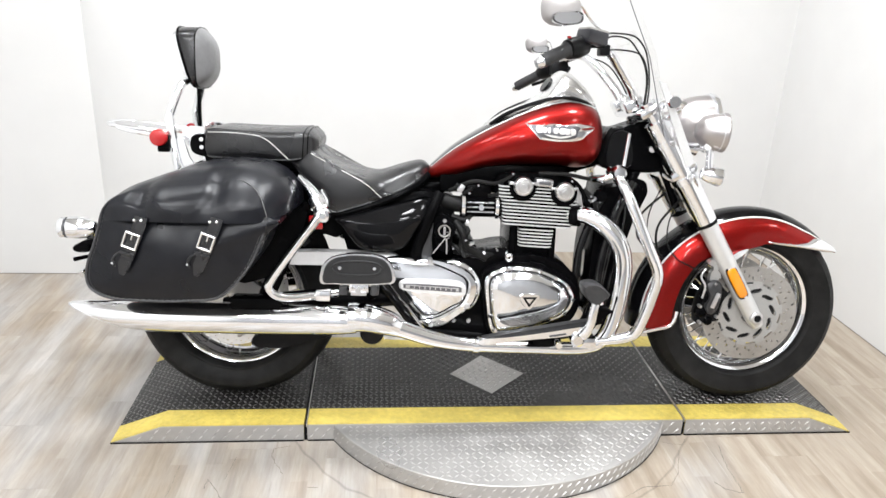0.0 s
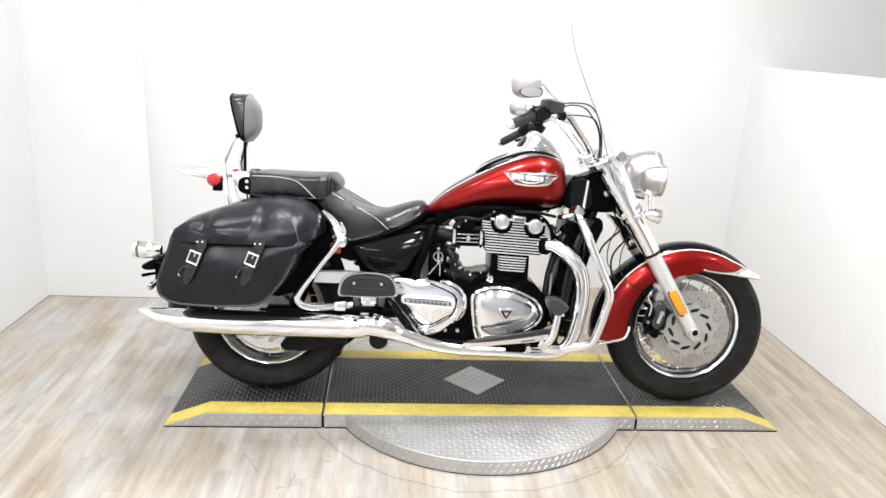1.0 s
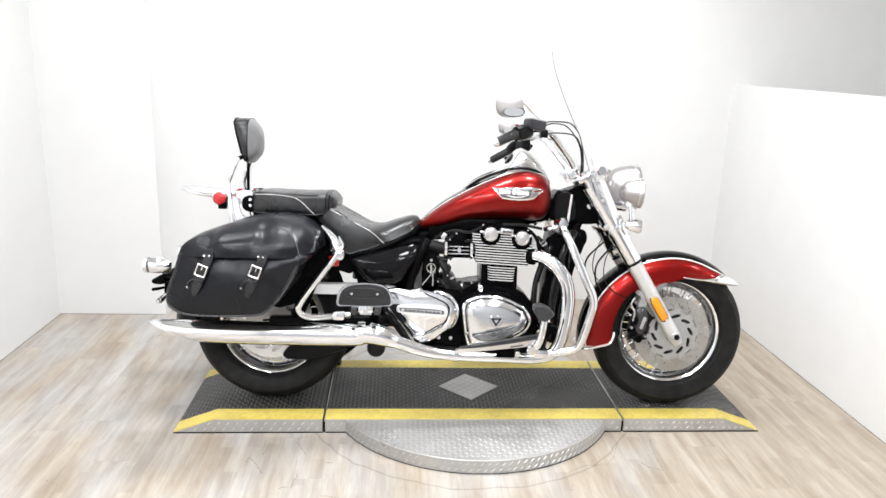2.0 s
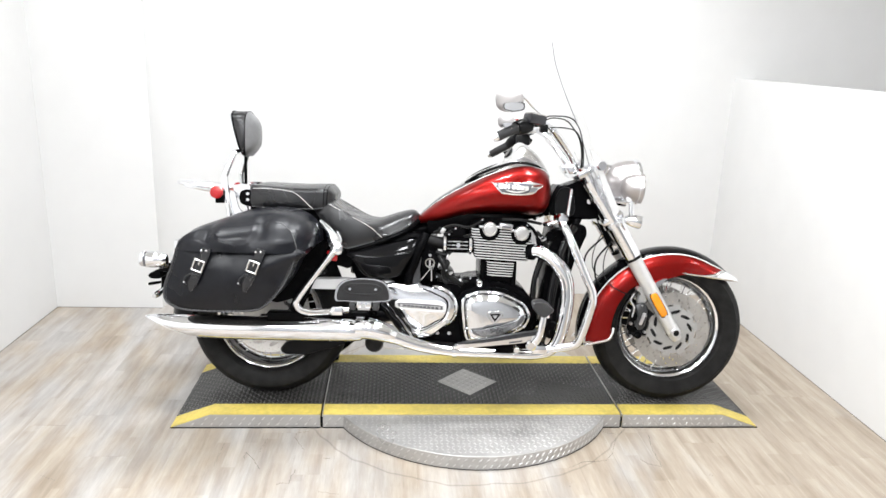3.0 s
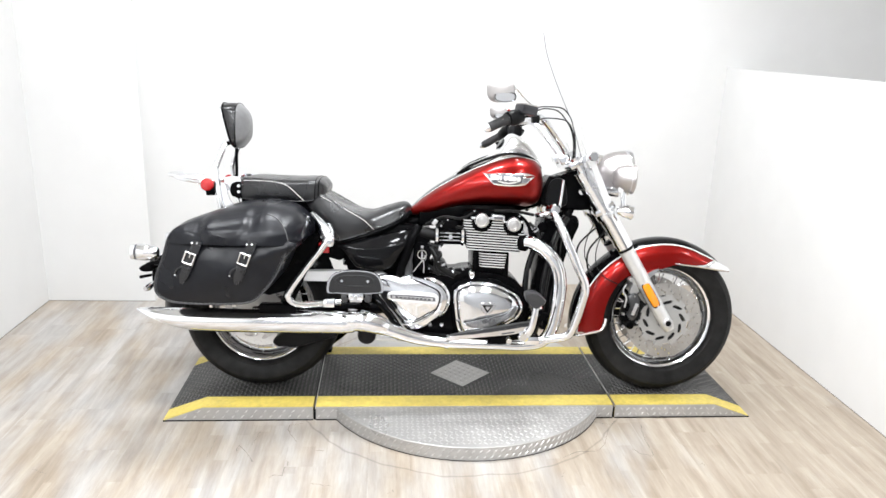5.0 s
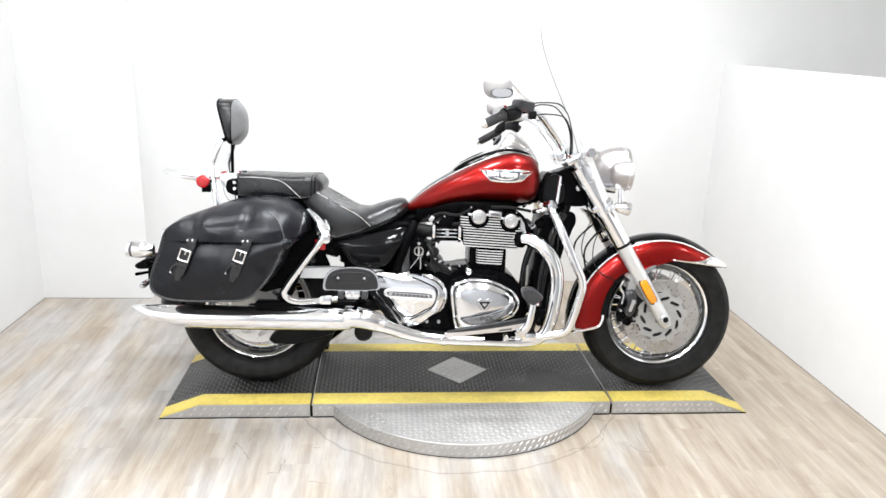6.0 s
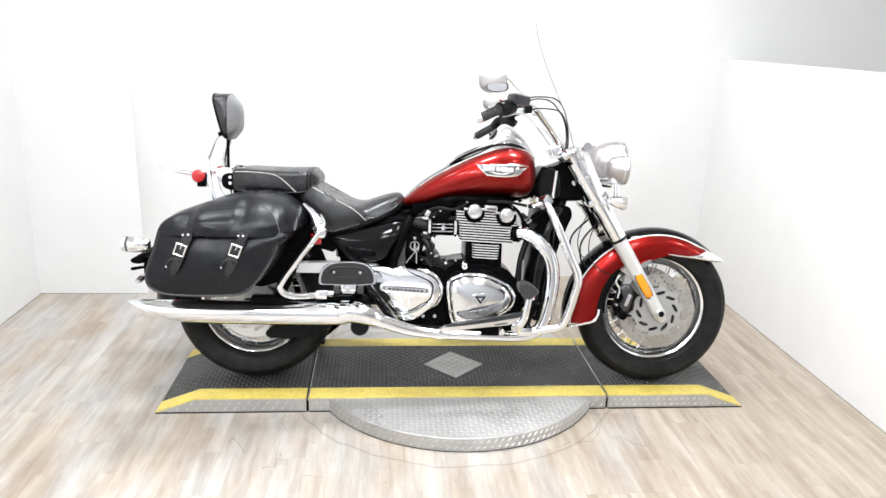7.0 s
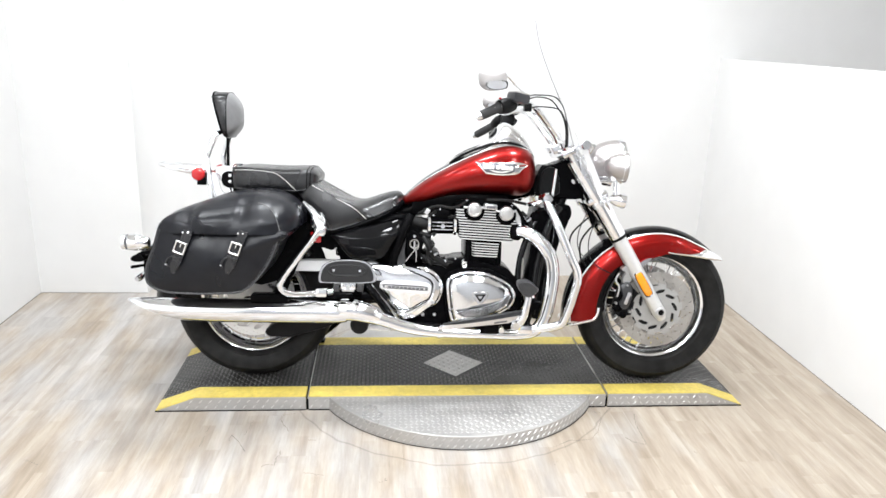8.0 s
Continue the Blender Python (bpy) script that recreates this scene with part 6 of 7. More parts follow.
def fender(name, centre, table, half, mat, parent, label, grow=0.0, span=(-1.0, 1.0)):
    """A mudguard: rows of (angle, outer radius, inner edge radius). span: the share of its width that is covered."""
    rings = []
    for a, r, ri in smooth_table(table, 4):
        a = radians(a)
        lip = min(0.05, (r - ri) * 0.6)
        ring = []
        cols = 25
        for k in range(cols):
            u = span[0] + (span[1] - span[0]) * k / (cols - 1)
            s = abs(u)
            if s < 0.6:
                yy, rr = half * s / 0.6 * 0.93, r - lip * (s / 0.6) ** 2.6
            else:
                v = (s - 0.6) / 0.4
                yy, rr = half * (0.93 + 0.07 * math.sin(min(1, v * 1.4) * math.pi / 2)), (r - lip) + (ri - (r - lip)) * v
            rr += grow
            yy += grow * s
            ring.append((centre[0] + rr * math.cos(a), math.copysign(yy, u), centre[1] + rr * math.sin(a)))
        rings.append(ring)
    bm = loft(rings, False, closed=False)
    bmesh.ops.recalc_face_normals(bm, faces=bm.faces)
    bmesh.ops.solidify(bm, geom=bm.faces[:], thickness=0.003 if grow == 0 else 0.0008)
    return part(name, bm, mat, parent, label, 50)


GUARD = [(39.5, 0.335, 0.332), (42, 0.337, 0.324), (46, 0.338, 0.307), (53, 0.339, 0.281), (62, 0.339, 0.256), (75, 0.339, 0.242), (84, 0.339, 0.234), (92, 0.339, 0.222), (104, 0.34, 0.215), (118, 0.343, 0.222), (135, 0.35, 0.248), (155, 0.362, 0.252), (175, 0.374, 0.254), (190, 0.384, 0.262)]
front_fender = fender("front_fender", FRONT, GUARD, 0.092, RED, bike, "metallic red front mudguard")
fender("fender_top", FRONT, GUARD, 0.092, BLACKPAINT, front_fender, "gloss black centre of the mudguard", 0.0012, (-0.44, 0.44))
for lo, hi in ((-0.47, -0.44), (0.44, 0.47)):
    fender("pinstripe", FRONT, GUARD, 0.092, PINSTRIPE, front_fender, "", 0.0018, (lo, hi))
for side in (-1, 1):
    bm = plate([(0.862, 0.562), (0.93, 0.557), (0.985, 0.56), (1.02, 0.574), (1.05, 0.566), (1.09, 0.54), (1.088, 0.532), (1.05, 0.532), (0.97, 0.543), (0.88, 0.554)], [(-0.086, 1), (-0.092, 1), (-0.097, 0.93), (-0.101, 0.75), (-0.103, 0.4)], 3)
    part("fender_trim", bm if side < 0 else mirrored(bm), CHROME, front_fender, "chrome mudguard tip trim")
    bm = tube([(0.452, -0.06, 0.25), (0.47, -0.092, 0.25), (0.52, -0.097, 0.262), (0.565, -0.097, 0.275), (0.58, -0.097, 0.3), (0.584, -0.096, 0.325)], 0.006, 8)
    part("fender_edge", bm if side < 0 else mirrored(bm), CHROME, front_fender, "chrome lower edge trim")
fender("rear_fender", BACKAXLE, [(40, 0.362, 0.29), (60, 0.366, 0.27), (90, 0.372, 0.26), (130, 0.385, 0.27), (165, 0.4, 0.29), (185, 0.405, 0.31)], 0.115, BLACKPAINT, bike, "gloss black rear mudguard")
part("tail_lamp", lathe([(0.0, -0.025), (0.02, -0.022), (0.028, -0.01), (0.03, 0.01), (0.0, 0.01)], 28, axis="x"), REDLENS, bike, "red tail lamp").matrix_local = pose(-1.19, 0, 0.615)
part("tail_red_strip", box((-1.1, -0.1, 0.672), (-1.045, 0.1, 0.69), 0.006), REDLENS, bike)
for side in (-1, 1):
    sig = part("rear_indicator", lathe([(0.0, -0.066), (0.026, -0.066), (0.029, -0.062), (0.0295, -0.05), (0.0265, -0.046), (0.0275, -0.043), (0.032, -0.04), (0.032, -0.012), (0.029, 0.012), (0.018, 0.034), (0.0, 0.04)], 28, axis="x"), CHROME, bike, "chrome rear turn indicator")
    sig.matrix_local = pose(-1.235, side * 0.2, 0.578)
    part("indicator_stem", tube([(0.0, 0.0, -0.01), (0.03, -side * 0.03, -0.02), (0.05, -side * 0.08, -0.02)], 0.009, 8), CHROME, sig)
    part("indicator_seam", lathe([(0.027, -0.0475), (0.0302, -0.0475), (0.0302, -0.0445), (0.027, -0.0445)], 28, axis="x", closed=True), BADGE, sig)
    bm = plate([(-1.2, 0.548), (-1.245, 0.537), (-1.248, 0.528), (-1.21, 0.532), (-1.17, 0.54)], [(-0.2, 1), (-0.205, 0.95)], 2)
    part("indicator_bracket", bm if side < 0 else mirrored(bm), SATINBLACK, bike)
plate_holder = part("number_plate_holder", box((-1.262, -0.1, 0.44), (-1.252, 0.1, 0.54), 0.003), SATINBLACK, bike)
part("holder_arm", plate([(-1.292, 0.506), (-1.277, 0.52), (-1.253, 0.524), (-1.237, 0.51), (-1.246, 0.495), (-1.279, 0.494)], [(-0.09, 1), (-0.155, 1), (-0.163, 0.85)], 3), SATINBLACK, plate_holder)
part("holder_arm", tube([(-1.255, -0.05, 0.535), (-1.25, -0.13, 0.53), (-1.21, -0.16, 0.53)], 0.009, 8), SATINBLACK, plate_holder)
part("holder_screw", tube([(-1.265, -0.1, 0.47), (-1.285, -0.16, 0.473)], [0.006, 0.007], 8, smooth=False), SATINBLACK, plate_holder)
part("holder_lamp", tube([(-1.255, -0.08, 0.445), (-1.262, -0.14, 0.43), (-1.268, -0.16, 0.425)], [0.008, 0.014, 0.01], 10), CHROME, plate_holder)

# fork, brakes and lamps
FORKTOP, FORKLOW = Vector((0.43, 0, 0.965)), Vector((0.848, 0, 0.288))
down = (FORKLOW - FORKTOP).normalized()


def along(t, y):
    p = FORKTOP + (FORKLOW - FORKTOP) * t
    return (p.x, y, p.z)


for side in (-1, 1):
    y = side * 0.115
    leg = part("fork_leg", tube([along(0.47, y), along(0.5, y), along(0.75, y), along(0.9, y), along(0.965, y), along(1.0, y)], [0.029, 0.031, 0.029, 0.027, 0.026, 0.02], 20, 4), ALLOY, bike, "silver fork slider")
    part("fork_shroud", tube([along(0.05, y), along(0.22, y), along(0.3, y), along(0.5, y)], [0.04, 0.042, 0.039, 0.035], 24, smooth=False), CHROME, leg, "chrome fork shroud")
    for t in (0.13, 0.29):
        collar = along(t, y)
        c2 = along(t + 0.024, y)
        part("fork_collar", tube([collar, c2], 0.0455, 24, smooth=False), CHROME, leg)
        part("collar_bolt", lathe([(0.0, -0.052), (0.006, -0.052), (0.008, -0.049), (0.008, -0.03), (0.0, -0.03)], 14), SATIN, leg).matrix_local = pose(collar[0] + 0.006, y, collar[2] - 0.008, 0, 0, 0 if side < 0 else 180)
    part("dust_seal", tube([along(0.495, y), along(0.515, y)], 0.0335, 20, smooth=False), BLACKPLASTIC, leg)
    part("fork_tube", tube([along(-0.03, y), along(0.06, y)], 0.024, 20, smooth=False), CHROME, leg)
    part("axle_end", lathe([(0.012, -0.034), (0.017, -0.034), (0.021, -0.03), (0.021, 0.0), (0.012, 0.0)], 24, closed=True), SATIN, leg).matrix_local = pose(AX, side * 0.115, AZ, 0, 0, 0 if side < 0 else 180)
    part("axle_socket", lathe([(0.0, -0.0315), (0.0125, -0.0315), (0.0125, 0.0), (0.0, 0.0)], 12), BLACKPLASTIC, leg).matrix_local = pose(AX, side * 0.115, AZ, 0, 0, 0 if side < 0 else 180)
    part("caliper_lug", plate([(0.662, 0.492), (0.672, 0.505), (0.69, 0.5), (0.698, 0.482), (0.696, 0.462), (0.684, 0.462), (0.678, 0.482)], [(side * 0.1, 1), (side * 0.12, 0.9)]), CARRIER, leg)
    part("fender_mount", plate([(0.725, 0.51), (0.755, 0.534), (0.785, 0.543), (0.78, 0.532), (0.758, 0.512), (0.735, 0.495)], [(side * 0.1, 1), (side * 0.122, 0.95)]), CHROME, leg)
    # amber reflector on the slider
    tilt = math.degrees(math.atan2(down.x, -down.z))
    bm = plate([(-0.014, -0.035), (-0.014, 0.035), (-0.006, 0.048), (0.006, 0.048), (0.014, 0.035), (0.014, -0.035), (0.006, -0.048), (-0.006, -0.048)], [(0, 1.1), (-0.006, 1.1), (-0.009, 1.0)], 3)
    ref = part("fork_reflector", bm, AMBER, leg, "amber fork reflector")
    ref_at = Matrix.Translation((0.752, side * 0.138, 0.436)) @ Matrix.Rotation(radians(-tilt), 4, "Y") @ Matrix.Diagonal((1, -side, 1, 1))
    bm = plate([(-0.014, -0.035), (-0.014, 0.035), (-0.006, 0.048), (0.006, 0.048), (0.014, 0.035), (0.014, -0.035), (0.006, -0.048), (-0.006, -0.048)], [(0.004, 1.22), (-0.004, 1.22)], 3)
    ref.matrix_local = ref_at
    part("reflector_frame", bm, BLACKPLASTIC, leg).matrix_local = ref_at

    def sector(r0, r1, a0, a1, levels, mat, name, parent, label=""):
        pts = [(AX + r0 * math.cos(radians(a)), AZ + r0 * math.sin(radians(a))) for a in np.linspace(a0, a1, 7)] + [(AX + r1 * math.cos(radians(a)), AZ + r1 * math.sin(radians(a))) for a in np.linspace(a1, a0, 7)]
        return part(name, plate(pts, [(side * y, s) for y, s in levels], smooth=False), mat, parent, label)

    caliper = sector(0.114, 0.182, 140, 190, [(0.055, 0.96), (0.06, 1), (0.112, 1), (0.118, 0.93)], BLACKPLASTIC, "brake_caliper", bike, "black brake caliper on the fork")
    part("caliper_face", plate([(0.66, 0.425), (0.69, 0.44), (0.71, 0.425), (0.712, 0.38), (0.7, 0.335), (0.68, 0.325), (0.662, 0.35), (0.672, 0.385)], [(side * 0.11, 1), (side * 0.128, 0.97), (side * 0.134, 0.8)], 4), CALIPER, caliper, "dark grey caliper body")
    for a, r, b in ((146, 0.16, 0.02), (160, 0.172, 0.017), (176, 0.174, 0.018), (187, 0.15, 0.015)):
        part("caliper_lobe", lathe([(0.0, -0.126), (b * 0.6, -0.126), (b, -0.12), (b * 1.05, -0.1), (0.0, -0.1)], 18), SATINBLACK, caliper).matrix_local = pose(AX + r * math.cos(radians(a)), 0, AZ + r * math.sin(radians(a)), 0, 0, 0 if side < 0 else 180)
    for a, r in ((143, 0.178), (152, 0.142), (170, 0.186), (187, 0.18), (181, 0.125)):
        part("caliper_bolt", lathe([(0.0, -0.134), (0.004, -0.134), (0.0055, -0.131), (0.0055, -0.115), (0.0, -0.115)], 12), SATIN, caliper).matrix_local = pose(AX + r * math.cos(radians(a)), 0, AZ + r * math.sin(radians(a)), 0, 0, 0 if side < 0 else 180)
    part("caliper_pipe", tube([(0.655, side * 0.12, 0.475), (0.64, side * 0.128, 0.45), (0.655, side * 0.13, 0.42), (0.65, side * 0.128, 0.38)], 0.0035, 7), SATIN, caliper)
    part("caliper_badge", turned(box((-0.007, -0.004, -0.026), (0.007, 0.0, 0.026), 0.003), pose(0.69, side * 0.136, 0.375, 0, 18, 0)), SATIN, caliper, "pale caliper badge")
    part("caliper_bracket", plate([(0.672, 0.432), (0.675, 0.465), (0.69, 0.474), (0.708, 0.46), (0.705, 0.44), (0.69, 0.428)], [(side * 0.1, 1), (side * 0.118, 0.9)], 3), CARRIER, caliper)
    part("brake_hose", tube([(0.56, side * 0.09, 0.7), (0.53, side * 0.095, 0.62), (0.53, side * 0.1, 0.55), (0.56, side * 0.104, 0.505), (0.605, side * 0.105, 0.48), (0.64, side * 0.105, 0.465)], 0.0022, 8), RUBBER, bike)
    part("hose_guide", tube([(0.57, side * 0.07, 0.69), (0.5, side * 0.09, 0.61), (0.495, side * 0.1, 0.54), (0.52, side * 0.1, 0.5)], 0.004, 8), RUBBER, bike)
part("fork_brace", tube([along(0.42, -0.115), along(0.42, 0.115)], 0.028, 12, smooth=False), SATINBLACK, bike)
for t, name in ((0.0, "upper_yoke"), (0.27, "lower_yoke")):
    c = along(t, 0)
    part(name, turned(box((-0.045, -0.15, -0.014), (0.045, 0.15, 0.014), 0.012), pose(c[0], 0, c[2], 0, -32, 0)), CHROME, bike)
part("fork_cover", turned(box((-0.022, -0.1, -0.13), (0.022, 0.1, 0.13), 0.018), pose(0.515, 0, 0.86, 0, -32, 0)), CHROME, bike, "chrome nacelle plate between the fork legs")
part("cable_bundle", tube([(0.44, -0.05, 0.93), (0.475, -0.055, 0.84), (0.52, -0.06, 0.75), (0.56, -0.06, 0.66)], 0.013, 10), SATINBLACK, bike)
head = part("headlamp", lathe([(0.0, -0.1), (0.02, -0.098), (0.04, -0.092), (0.058, -0.08), (0.072, -0.06), (0.081, -0.035), (0.086, -0.01), (0.088, 0.02), (0.09, 0.03), (0.088, 0.04), (0.06, 0.05), (0.0, 0.056)], 40, axis="x"), SHELL, bike, "round chrome headlamp")
head.matrix_local = pose(0.63, 0, 0.925)
part("bezel", lathe([(0.086, 0.022), (0.0935, 0.024), (0.0945, 0.03), (0.0935, 0.037), (0.086, 0.04)], 40, axis="x", closed=True), CHROME, head, "chrome lamp bezel")
part("bezel_seam", lathe([(0.085, 0.016), (0.0897, 0.016), (0.09, 0.0215), (0.085, 0.0215)], 40, axis="x", closed=True), SATIN, head)
part("headlamp_arm", tube([(0.52, 0, 0.87), (0.57, 0, 0.85), (0.63, 0, 0.84)], 0.02, 12), CHROME, bike)
part("lamp_bar", tube([(0.585, -0.2, 0.865), (0.57, -0.1, 0.86), (0.565, 0, 0.86), (0.57, 0.1, 0.86), (0.585, 0.2, 0.865)], 0.012, 10), CHROME, bike, "chrome lamp bar")
for side in (-1, 1):
    aux = part("driving_lamp", lathe([(0.0, -0.06), (0.02, -0.058), (0.038, -0.042), (0.047, -0.01), (0.049, 0.012), (0.052, 0.016), (0.052, 0.026), (0.047, 0.03), (0.0, 0.034)], 36, axis="x"), SHELL, bike, "chrome driving lamp")
    aux.matrix_local = pose(0.614, side * 0.175, 0.907, 0, 4, -6) @ Matrix.Diagonal((0.98, 1.1, 1.12, 1))
    part("bezel_seam", lathe([(0.046, 0.0105), (0.0496, 0.0105), (0.0502, 0.0135), (0.046, 0.0135)], 36, axis="x", closed=True), SATIN, aux)
    part("lamp_stem", tube([(0.6, side * 0.17, 0.862), (0.604, side * 0.172, 0.85), (0.606, side * 0.173, 0.8)], 0.011, 10), CHROME, bike)
    sig = part("front_indicator", lathe([(0.0, -0.034), (0.014, -0.03), (0.022, -0.012), (0.025, 0.01), (0.0255, 0.02), (0.022, 0.024), (0.0, 0.03)], 28, axis="x"), CHROME, bike, "chrome front turn indicator")
    sig.matrix_local = pose(0.618, side * 0.175, 0.777, 0, 10, 0) @ Matrix.Diagonal((1.15, 1.1, 1.1, 1))
    part("indicator_cap", tube([(0.606, side * 0.173, 0.812), (0.61, side * 0.174, 0.77)], 0.012, 10, smooth=False), CHROME, sig.parent)

# handlebar and controls
RIGHT_BAR = [(0.395, -0.06, 0.978), (0.376, -0.088, 1.02), (0.337, -0.115, 1.065), (0.29, -0.16, 1.11), (0.252, -0.21, 1.135), (0.19, -0.33, 1.138), (0.112, -0.398, 1.119), (0.036, -0.423, 1.083)]
LEFT_BAR = [(0.395, 0.06, 0.978), (0.37, 0.082, 1.022), (0.328, 0.12, 1.078), (0.29, 0.17, 1.122), (0.255, 0.23, 1.13), (0.225, 0.32, 1.108), (0.19, 0.39, 1.076), (0.1, 0.44, 1.022)]
bar = part("handlebar", tube(RIGHT_BAR[::-1] + [(0.398, 0.0, 0.97)] + LEFT_BAR, 0.0142, 16), CHROME, bike, "wide chrome handlebar")
for side, B in ((-1, RIGHT_BAR), (1, LEFT_BAR)):
    e, i = Vector(B[-1]), Vector(B[-2])
    inner = e + (i - e) * 0.9
    part("riser", tube([(0.425, side * 0.06, 0.955), (0.41, side * 0.06, 0.975), (0.386, side * 0.06, 0.99)], 0.024, 16), CHROME, bar)
    part("riser_clamp", turned(box((-0.03, -0.028, -0.018), (0.03, 0.028, 0.018), 0.008), pose(0.39, side * 0.06, 0.978, 0, -30, 0)), CHROME, bar)
    grip = part("handle_grip", tube([e, e + (inner - e) * 0.3, e + (inner - e) * 0.85, inner], [0.0168, 0.0175, 0.018, 0.023], 18, 4), GRIP, bar, "rubber grip with flare painted in as grey")
    cap = e + (e - i).normalized() * 0.006
    part("bar_end", tube([cap + (e - i).normalized() * 0.012, cap, e], [0.01, 0.0155, 0.0165], 18, 3), CHROME, grip)
    part("switch_box", tube([inner, inner + (Vector(B[-3]) - inner) * 0.3, inner + (Vector(B[-3]) - inner) * 0.62], [0.025, 0.029, 0.025], 14, flat=0.9), BLACKPLASTIC, bar, "black switch housing")
    if side < 0:
        part("start_switch", box((0.102, -0.403, 1.143), (0.112, -0.393, 1.15), 0.002), REDLENS, bar)
        res = part("fluid_reservoir", turned(box((-0.034, -0.028, -0.014), (0.034, 0.028, 0.022), 0.008), pose(0.176, -0.36, 1.146, 0, 8, 26)), RESERVOIR, bar, "smoked grey brake fluid reservoir")
        part("reservoir_lid", turned(box((-0.032, -0.026, 0.012), (0.032, 0.026, 0.026), 0.004), pose(0.176, -0.36, 1.146, 0, 8, 26)), STEEL, res)
        part("reservoir_clamp", box((0.2, -0.36, 1.105), (0.228, -0.32, 1.135), 0.006), BLACKPLASTIC, bar)
    else:
        part("hand_lever", tube([(0.262, 0.33, 1.09), (0.262, 0.38, 1.075), (0.225, 0.43, 1.055), (0.165, 0.47, 1.03)], [0.014, 0.011, 0.008, 0.009], 10, flat=0.7), BLACKPLASTIC, bar)
        part("switch_pod", box((0.2, 0.3, 1.065), (0.262, 0.36, 1.112), 0.01), BLACKPLASTIC, bar)
    c = Vector((0.074, -0.43, 1.214)) if side < 0 else Vector((0.163, 0.43, 1.178))
    root = Vector((0.205, -0.36, 1.165)) if side < 0 else Vector((0.24, 0.33, 1.11))
    part("mirror_stem", tube([root, root + (c - root) * 0.3 + Vector((0, 0, 0.012)), c + Vector((0.05, 0, 0.008)), c + Vector((0.02, 0, 0.0))], 0.0048, 8), CHROME, bar)
    shell = [(-0.05, -0.004), (-0.046, 0.018), (-0.022, 0.027), (0.02, 0.028), (0.044, 0.02), (0.05, -0.006), (0.044, -0.034), (0.015, -0.046), (-0.022, -0.044), (-0.043, -0.03)]
    small = 1.0 if side < 0 else 0.8
    at = Matrix.Translation(c + Vector((0, 0, 0.002))) @ Matrix.Diagonal((small, 1, small, 1))
    mirror = part("mirror", turned(plate(shell, [(-0.046, 0.05), (-0.0452, 0.22), (-0.0432, 0.4), (-0.0395, 0.58), (-0.034, 0.74), (-0.0255, 0.88), (-0.013, 0.97), (0.0, 1.0), (0.013, 0.97), (0.0255, 0.88), (0.034, 0.74), (0.0395, 0.58), (0.0432, 0.4), (0.046, 0.05)]), at), MIRRORSHELL, bar, "silver rear-view mirror", 60)
    low = Matrix.Translation(c) @ Matrix.Diagonal((small, 1, small, 1)) @ Matrix.Translation((0.01, -0.009, -0.027))
    lens = [(-0.038, 0.0), (-0.03, 0.012), (0.0, 0.016), (0.032, 0.014), (0.04, 0.004), (0.034, -0.011), (0.0, -0.017), (-0.03, -0.012)]
    rim = part("mirror_rim", turned(plate(lens, [(-0.03, 0.9), (-0.036, 1.0), (0.0, 1.05), (0.03, 0.8)]), low), CHROME, mirror, "chrome mirror rim", 60)
    part("mirror_glass", turned(plate(lens, [(-0.0345, 0.88), (-0.0375, 0.86)]), low), MIRROR, mirror)
for pts in ([(0.215, -0.36, 1.16), (0.25, -0.3, 1.168), (0.335, -0.2, 1.17), (0.37, -0.19, 1.141), (0.389, -0.18, 1.1), (0.405, -0.16, 1.035), (0.415, -0.12, 0.96)],
            [(0.215, -0.35, 1.15), (0.26, -0.28, 1.162), (0.32, -0.21, 1.158), (0.36, -0.18, 1.125), (0.385, -0.17, 1.085), (0.4, -0.15, 1.03), (0.41, -0.1, 0.95)],
            [(0.23, -0.31, 1.12), (0.28, -0.22, 1.13), (0.348, -0.18, 1.127), (0.378, -0.17, 1.108), (0.398, -0.16, 1.055), (0.41, -0.12, 0.98)],
            [(0.25, 0.3, 1.11), (0.3, 0.24, 1.125), (0.36, 0.15, 1.1), (0.41, 0.1, 1.02), (0.43, 0.07, 0.95)]):
    part("control_cable", tube(pts, 0.0025, 8), RUBBER, bar, "black control cable")

# windscreen: a clear sheet, wrapped round and swept back
EDGE = [(0.245, 1.44), (0.262, 1.36), (0.3, 1.262), (0.338, 1.18), (0.38, 1.09), (0.425, 0.98), (0.47, 0.88)]
line = [(p.x, p.z) for p in spline([(x, 0, z) for x, z in EDGE], 4)]
rings = []
for i, (x, z) in enumerate(line):
    v = i / (len(line) - 1)
    half = 0.25 - 0.1 * max(0.0, v - 0.62) / 0.38
    row = []
    for k in range(25):
        u = -1 + k / 12
        row.append(Vector((x + 0.085 * (1 - u * u) * (half / 0.25), half * u, z + 0.02 * (1 - u * u) * (1 - v))))
    rings.append(row)
bm = loft(rings, False, closed=False)
bmesh.ops.solidify(bm, geom=bm.faces[:], thickness=0.002)
screen = part("windscreen", bm, GLASS, bike, "clear swept-back windscreen", 60)
screen.visible_shadow = False
part("screen_edge", tube([r[0] for r in rings], 0.0014, 6, 1, smooth=False), BADGE, screen)
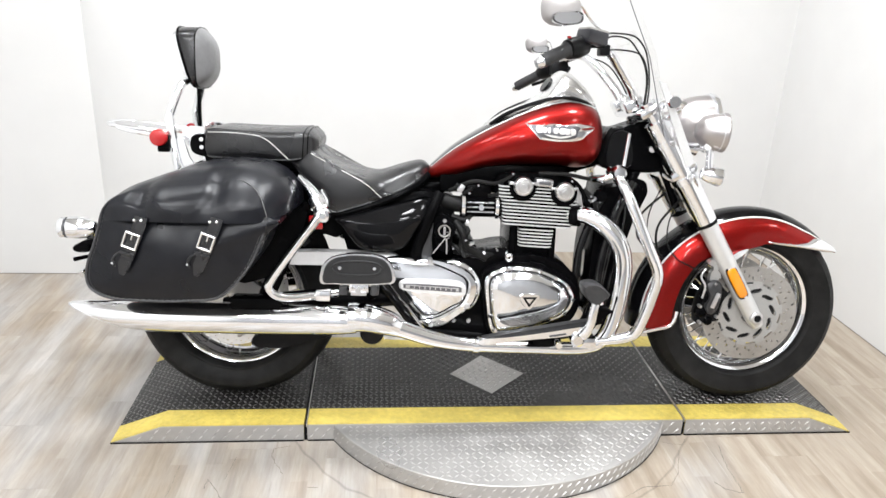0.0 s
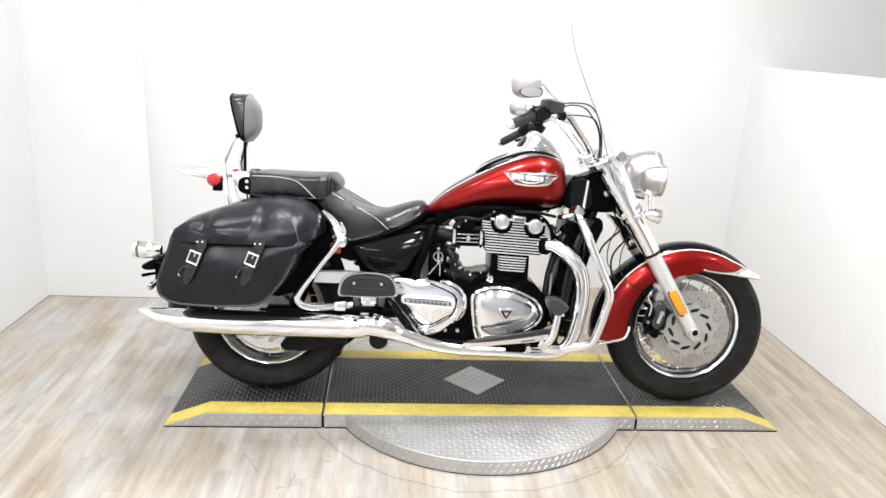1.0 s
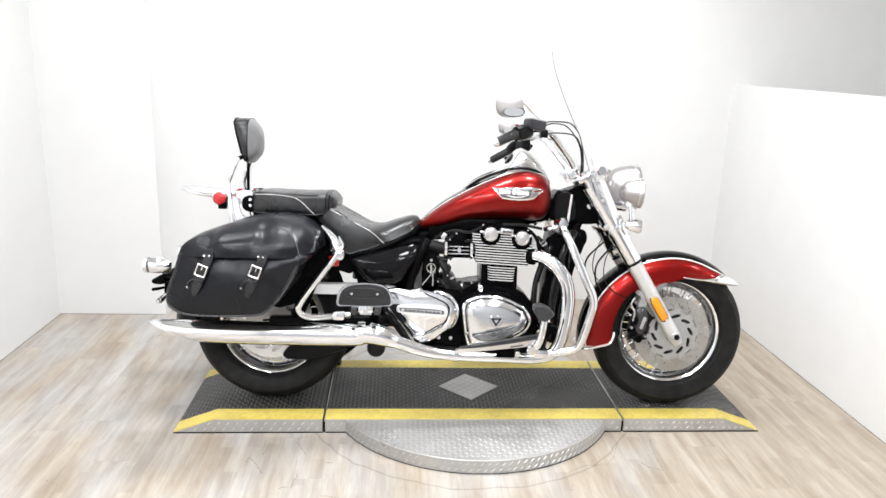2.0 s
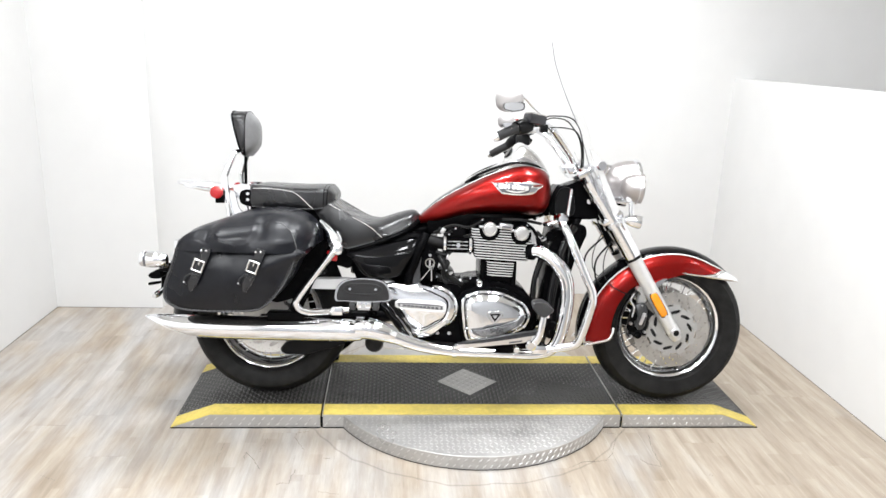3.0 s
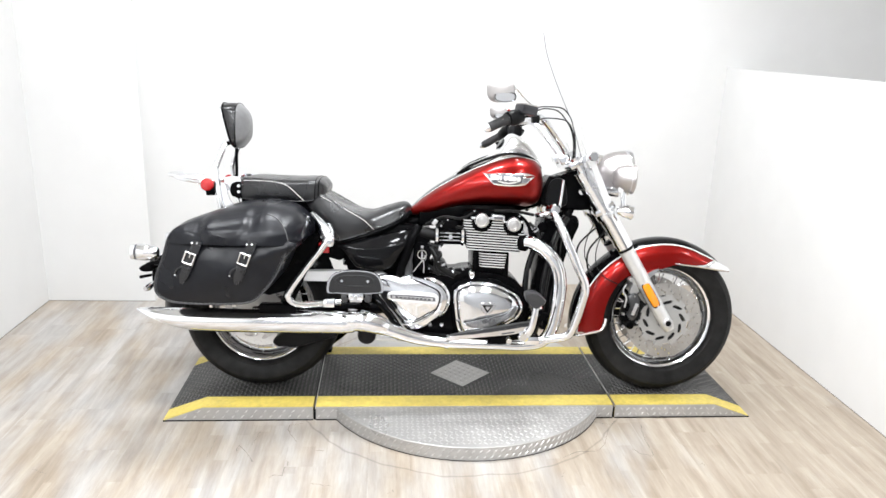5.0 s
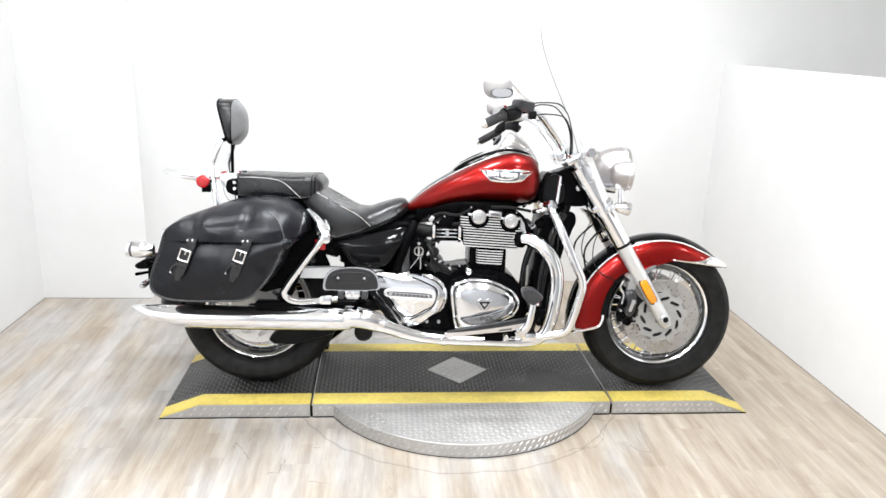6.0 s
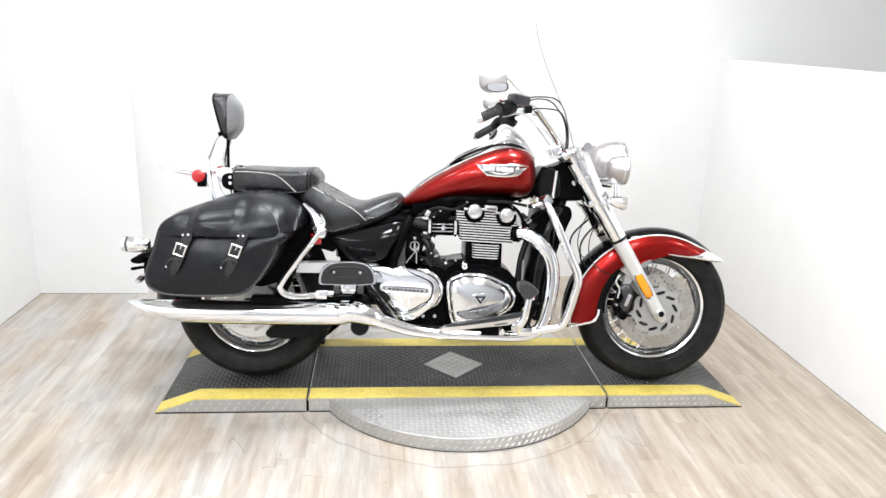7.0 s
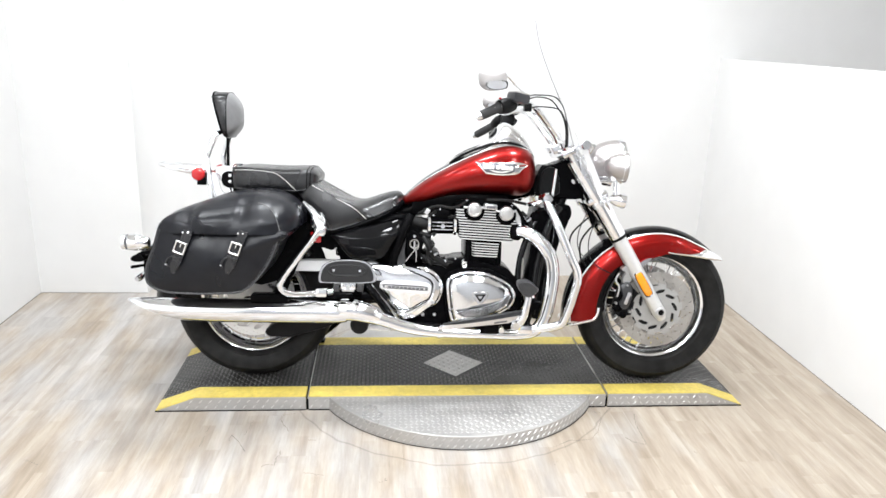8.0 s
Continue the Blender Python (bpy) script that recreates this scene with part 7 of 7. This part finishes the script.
for side in (-1, 1):
    part("screen_mount", tube([(0.47, side * 0.12, 0.93), (0.49, side * 0.17, 0.96), (0.5, side * 0.2, 0.99)], 0.009, 10), CHROME, bike)
    part("screen_clamp", lathe([(0.0, -0.012), (0.016, -0.012), (0.02, -0.006), (0.02, 0.006), (0.0, 0.008)], 20), CHROME, bike).matrix_local = pose(0.47, side * 0.2, 0.99)
    # the strap's bright chrome reflection is put into its pale colour
    part("screen_strap", plate([(0.422, 1.05), (0.446, 1.04), (0.552, 0.815), (0.528, 0.8)], [(side * 0.19, 1), (side * 0.196, 1)], smooth=False), FINALLOY, bike, "screen strap with a painted-in chrome reflection")

# ---- floor planks, last ----
PW, PL = 0.152, 0.92
rng = random.Random(4)
x = LEFT
while x < RIGHT:
    w = min(PW, RIGHT - x) - 0.0001
    y = -2.6 - rng.random() * PL
    while y < BACK:
        l0, l1 = max(y, -2.6), min(y + PL, BACK)
        if l1 - l0 > 0.05:
            key = (round(w, 4), round(l1 - l0 - 0.0002, 4))
            bm = bmesh.new()
            hx, hy = key[0] / 2, key[1] / 2
            v = [bm.verts.new(q) for q in ((-hx, -hy, -0.004), (hx, -hy, -0.004), (hx, hy, -0.004), (-hx, hy, -0.004), (-hx + 0.0001, -hy + 0.0001, 0), (hx - 0.0001, -hy + 0.0001, 0), (hx - 0.0001, hy - 0.0001, 0), (-hx + 0.0001, hy - 0.0001, 0))]
            for f in ((4, 5, 6, 7), (0, 1, 5, 4), (1, 2, 6, 5), (2, 3, 7, 6), (3, 0, 4, 7)):
                bm.faces.new([v[i] for i in f])
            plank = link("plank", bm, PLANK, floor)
            plank.location = (x + PW / 2 if w > PW - 0.01 else x + w / 2, (l0 + l1) / 2, 0.0)
        y += PL
    x += PW
# the rest of the showroom floor, behind the camera's stand and beyond the partition
bm = bmesh.new()
for lo, hi in (((LEFT, REAR, -0.004), (FARRIGHT, -2.602, 0)), ((RIGHT + 0.1, -2.6, -0.004), (FARRIGHT, BACK, 0))):
    box(lo, hi, bm=bm)
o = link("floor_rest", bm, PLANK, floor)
o["kind"] = "stuff"

# cracks and scuffs where the floor's print has worn through
rng = random.Random(9)


def crack(points, width=0.0011):
    """A jagged hairline on the floor through a few places."""
    line = []
    for (xa, ya), (xb, yb) in zip(points, points[1:]):
        n = max(2, int(math.hypot(xb - xa, yb - ya) / 0.012))
        for k in range(n):
            t = k / n
            line.append((xa + (xb - xa) * t + rng.gauss(0, 0.0016), ya + (yb - ya) * t + rng.gauss(0, 0.0016), 0.0003))
    line.append((*points[-1], 0.0003))
    bm = tube(line, [width * rng.uniform(0.35, 1.1) for p in line], 5, smooth=False)
    for v in bm.verts:
        v.co.z = 0.0003 + (v.co.z - 0.0003) * 0.3
    return link("scuff", bm, SCUFF, floor)


crack([(-0.65, -0.03), (-0.7, -0.042), (-0.704, -0.075), (-0.66, -0.165)])
crack([(-0.966, -0.12), (-0.969, -0.28)], 0.0006)
crack([(-0.873, -0.222), (-0.872, -0.184), (-0.834, -0.234), (-0.802, -0.297)], 0.0014)
crack([(-0.807, -0.081), (-0.822, -0.183)], 0.0007)
crack([(-0.728, -0.396), (-0.712, -0.383), (-0.684, -0.387), (-0.675, -0.3)], 0.0015)
crack([(-0.58, -0.228), (-0.554, -0.23)], 0.0014)
crack([(0.327, -0.3), (0.4, -0.259), (0.486, -0.252), (0.53, -0.193), (0.572, -0.087)])
crack([(0.62, -0.245), (0.64, -0.273), (0.687, -0.293)], 0.0018)
crack([(0.714, -0.066), (0.695, -0.152), (0.689, -0.295)])
crack([(0.533, -0.034), (0.56, -0.052), (0.594, -0.052), (0.617, -0.029)])
crack([(-0.575, -0.438), (-0.506, -0.456)])
crack([(-1.55, -0.33), (-1.49, -0.36)], 0.0008)
for cx, cy, size, turn in ((0.3, -0.42, 0.025, 0), (-0.3, -0.5, 0.025, 25), (-1.5, -0.35, 0.02, 0), (0.85, -0.35, 0.02, 40), (-1.3, -0.6, 0.02, 10)):
    bm = bmesh.new()
    for k in range(rng.randint(2, 4)):
        u = rng.uniform(-1, 1)
        c, a, long = Vector((u * size, rng.gauss(0, 0.25) * size, 0.0003)), rng.gauss(0, 0.5), size * rng.uniform(0.1, 0.35)
        d = Vector((math.cos(a), math.sin(a), 0)) * long
        bend = Vector((-d.y, d.x, 0)) * rng.uniform(-0.4, 0.4)
        tube([c - d, c + bend, c + d * 0.5 + bend * 0.4, c + d], [0.0003, rng.uniform(0.0006, 0.0016), rng.uniform(0.0005, 0.0012), 0.0003], 5, 3, bm=bm)
    scuff = link("scuff", bm, SCUFF, floor)
    scuff.matrix_local = pose(cx, cy, 0.0, 0, 0, turn) @ Matrix.Diagonal((1, 1, 0.25, 1))
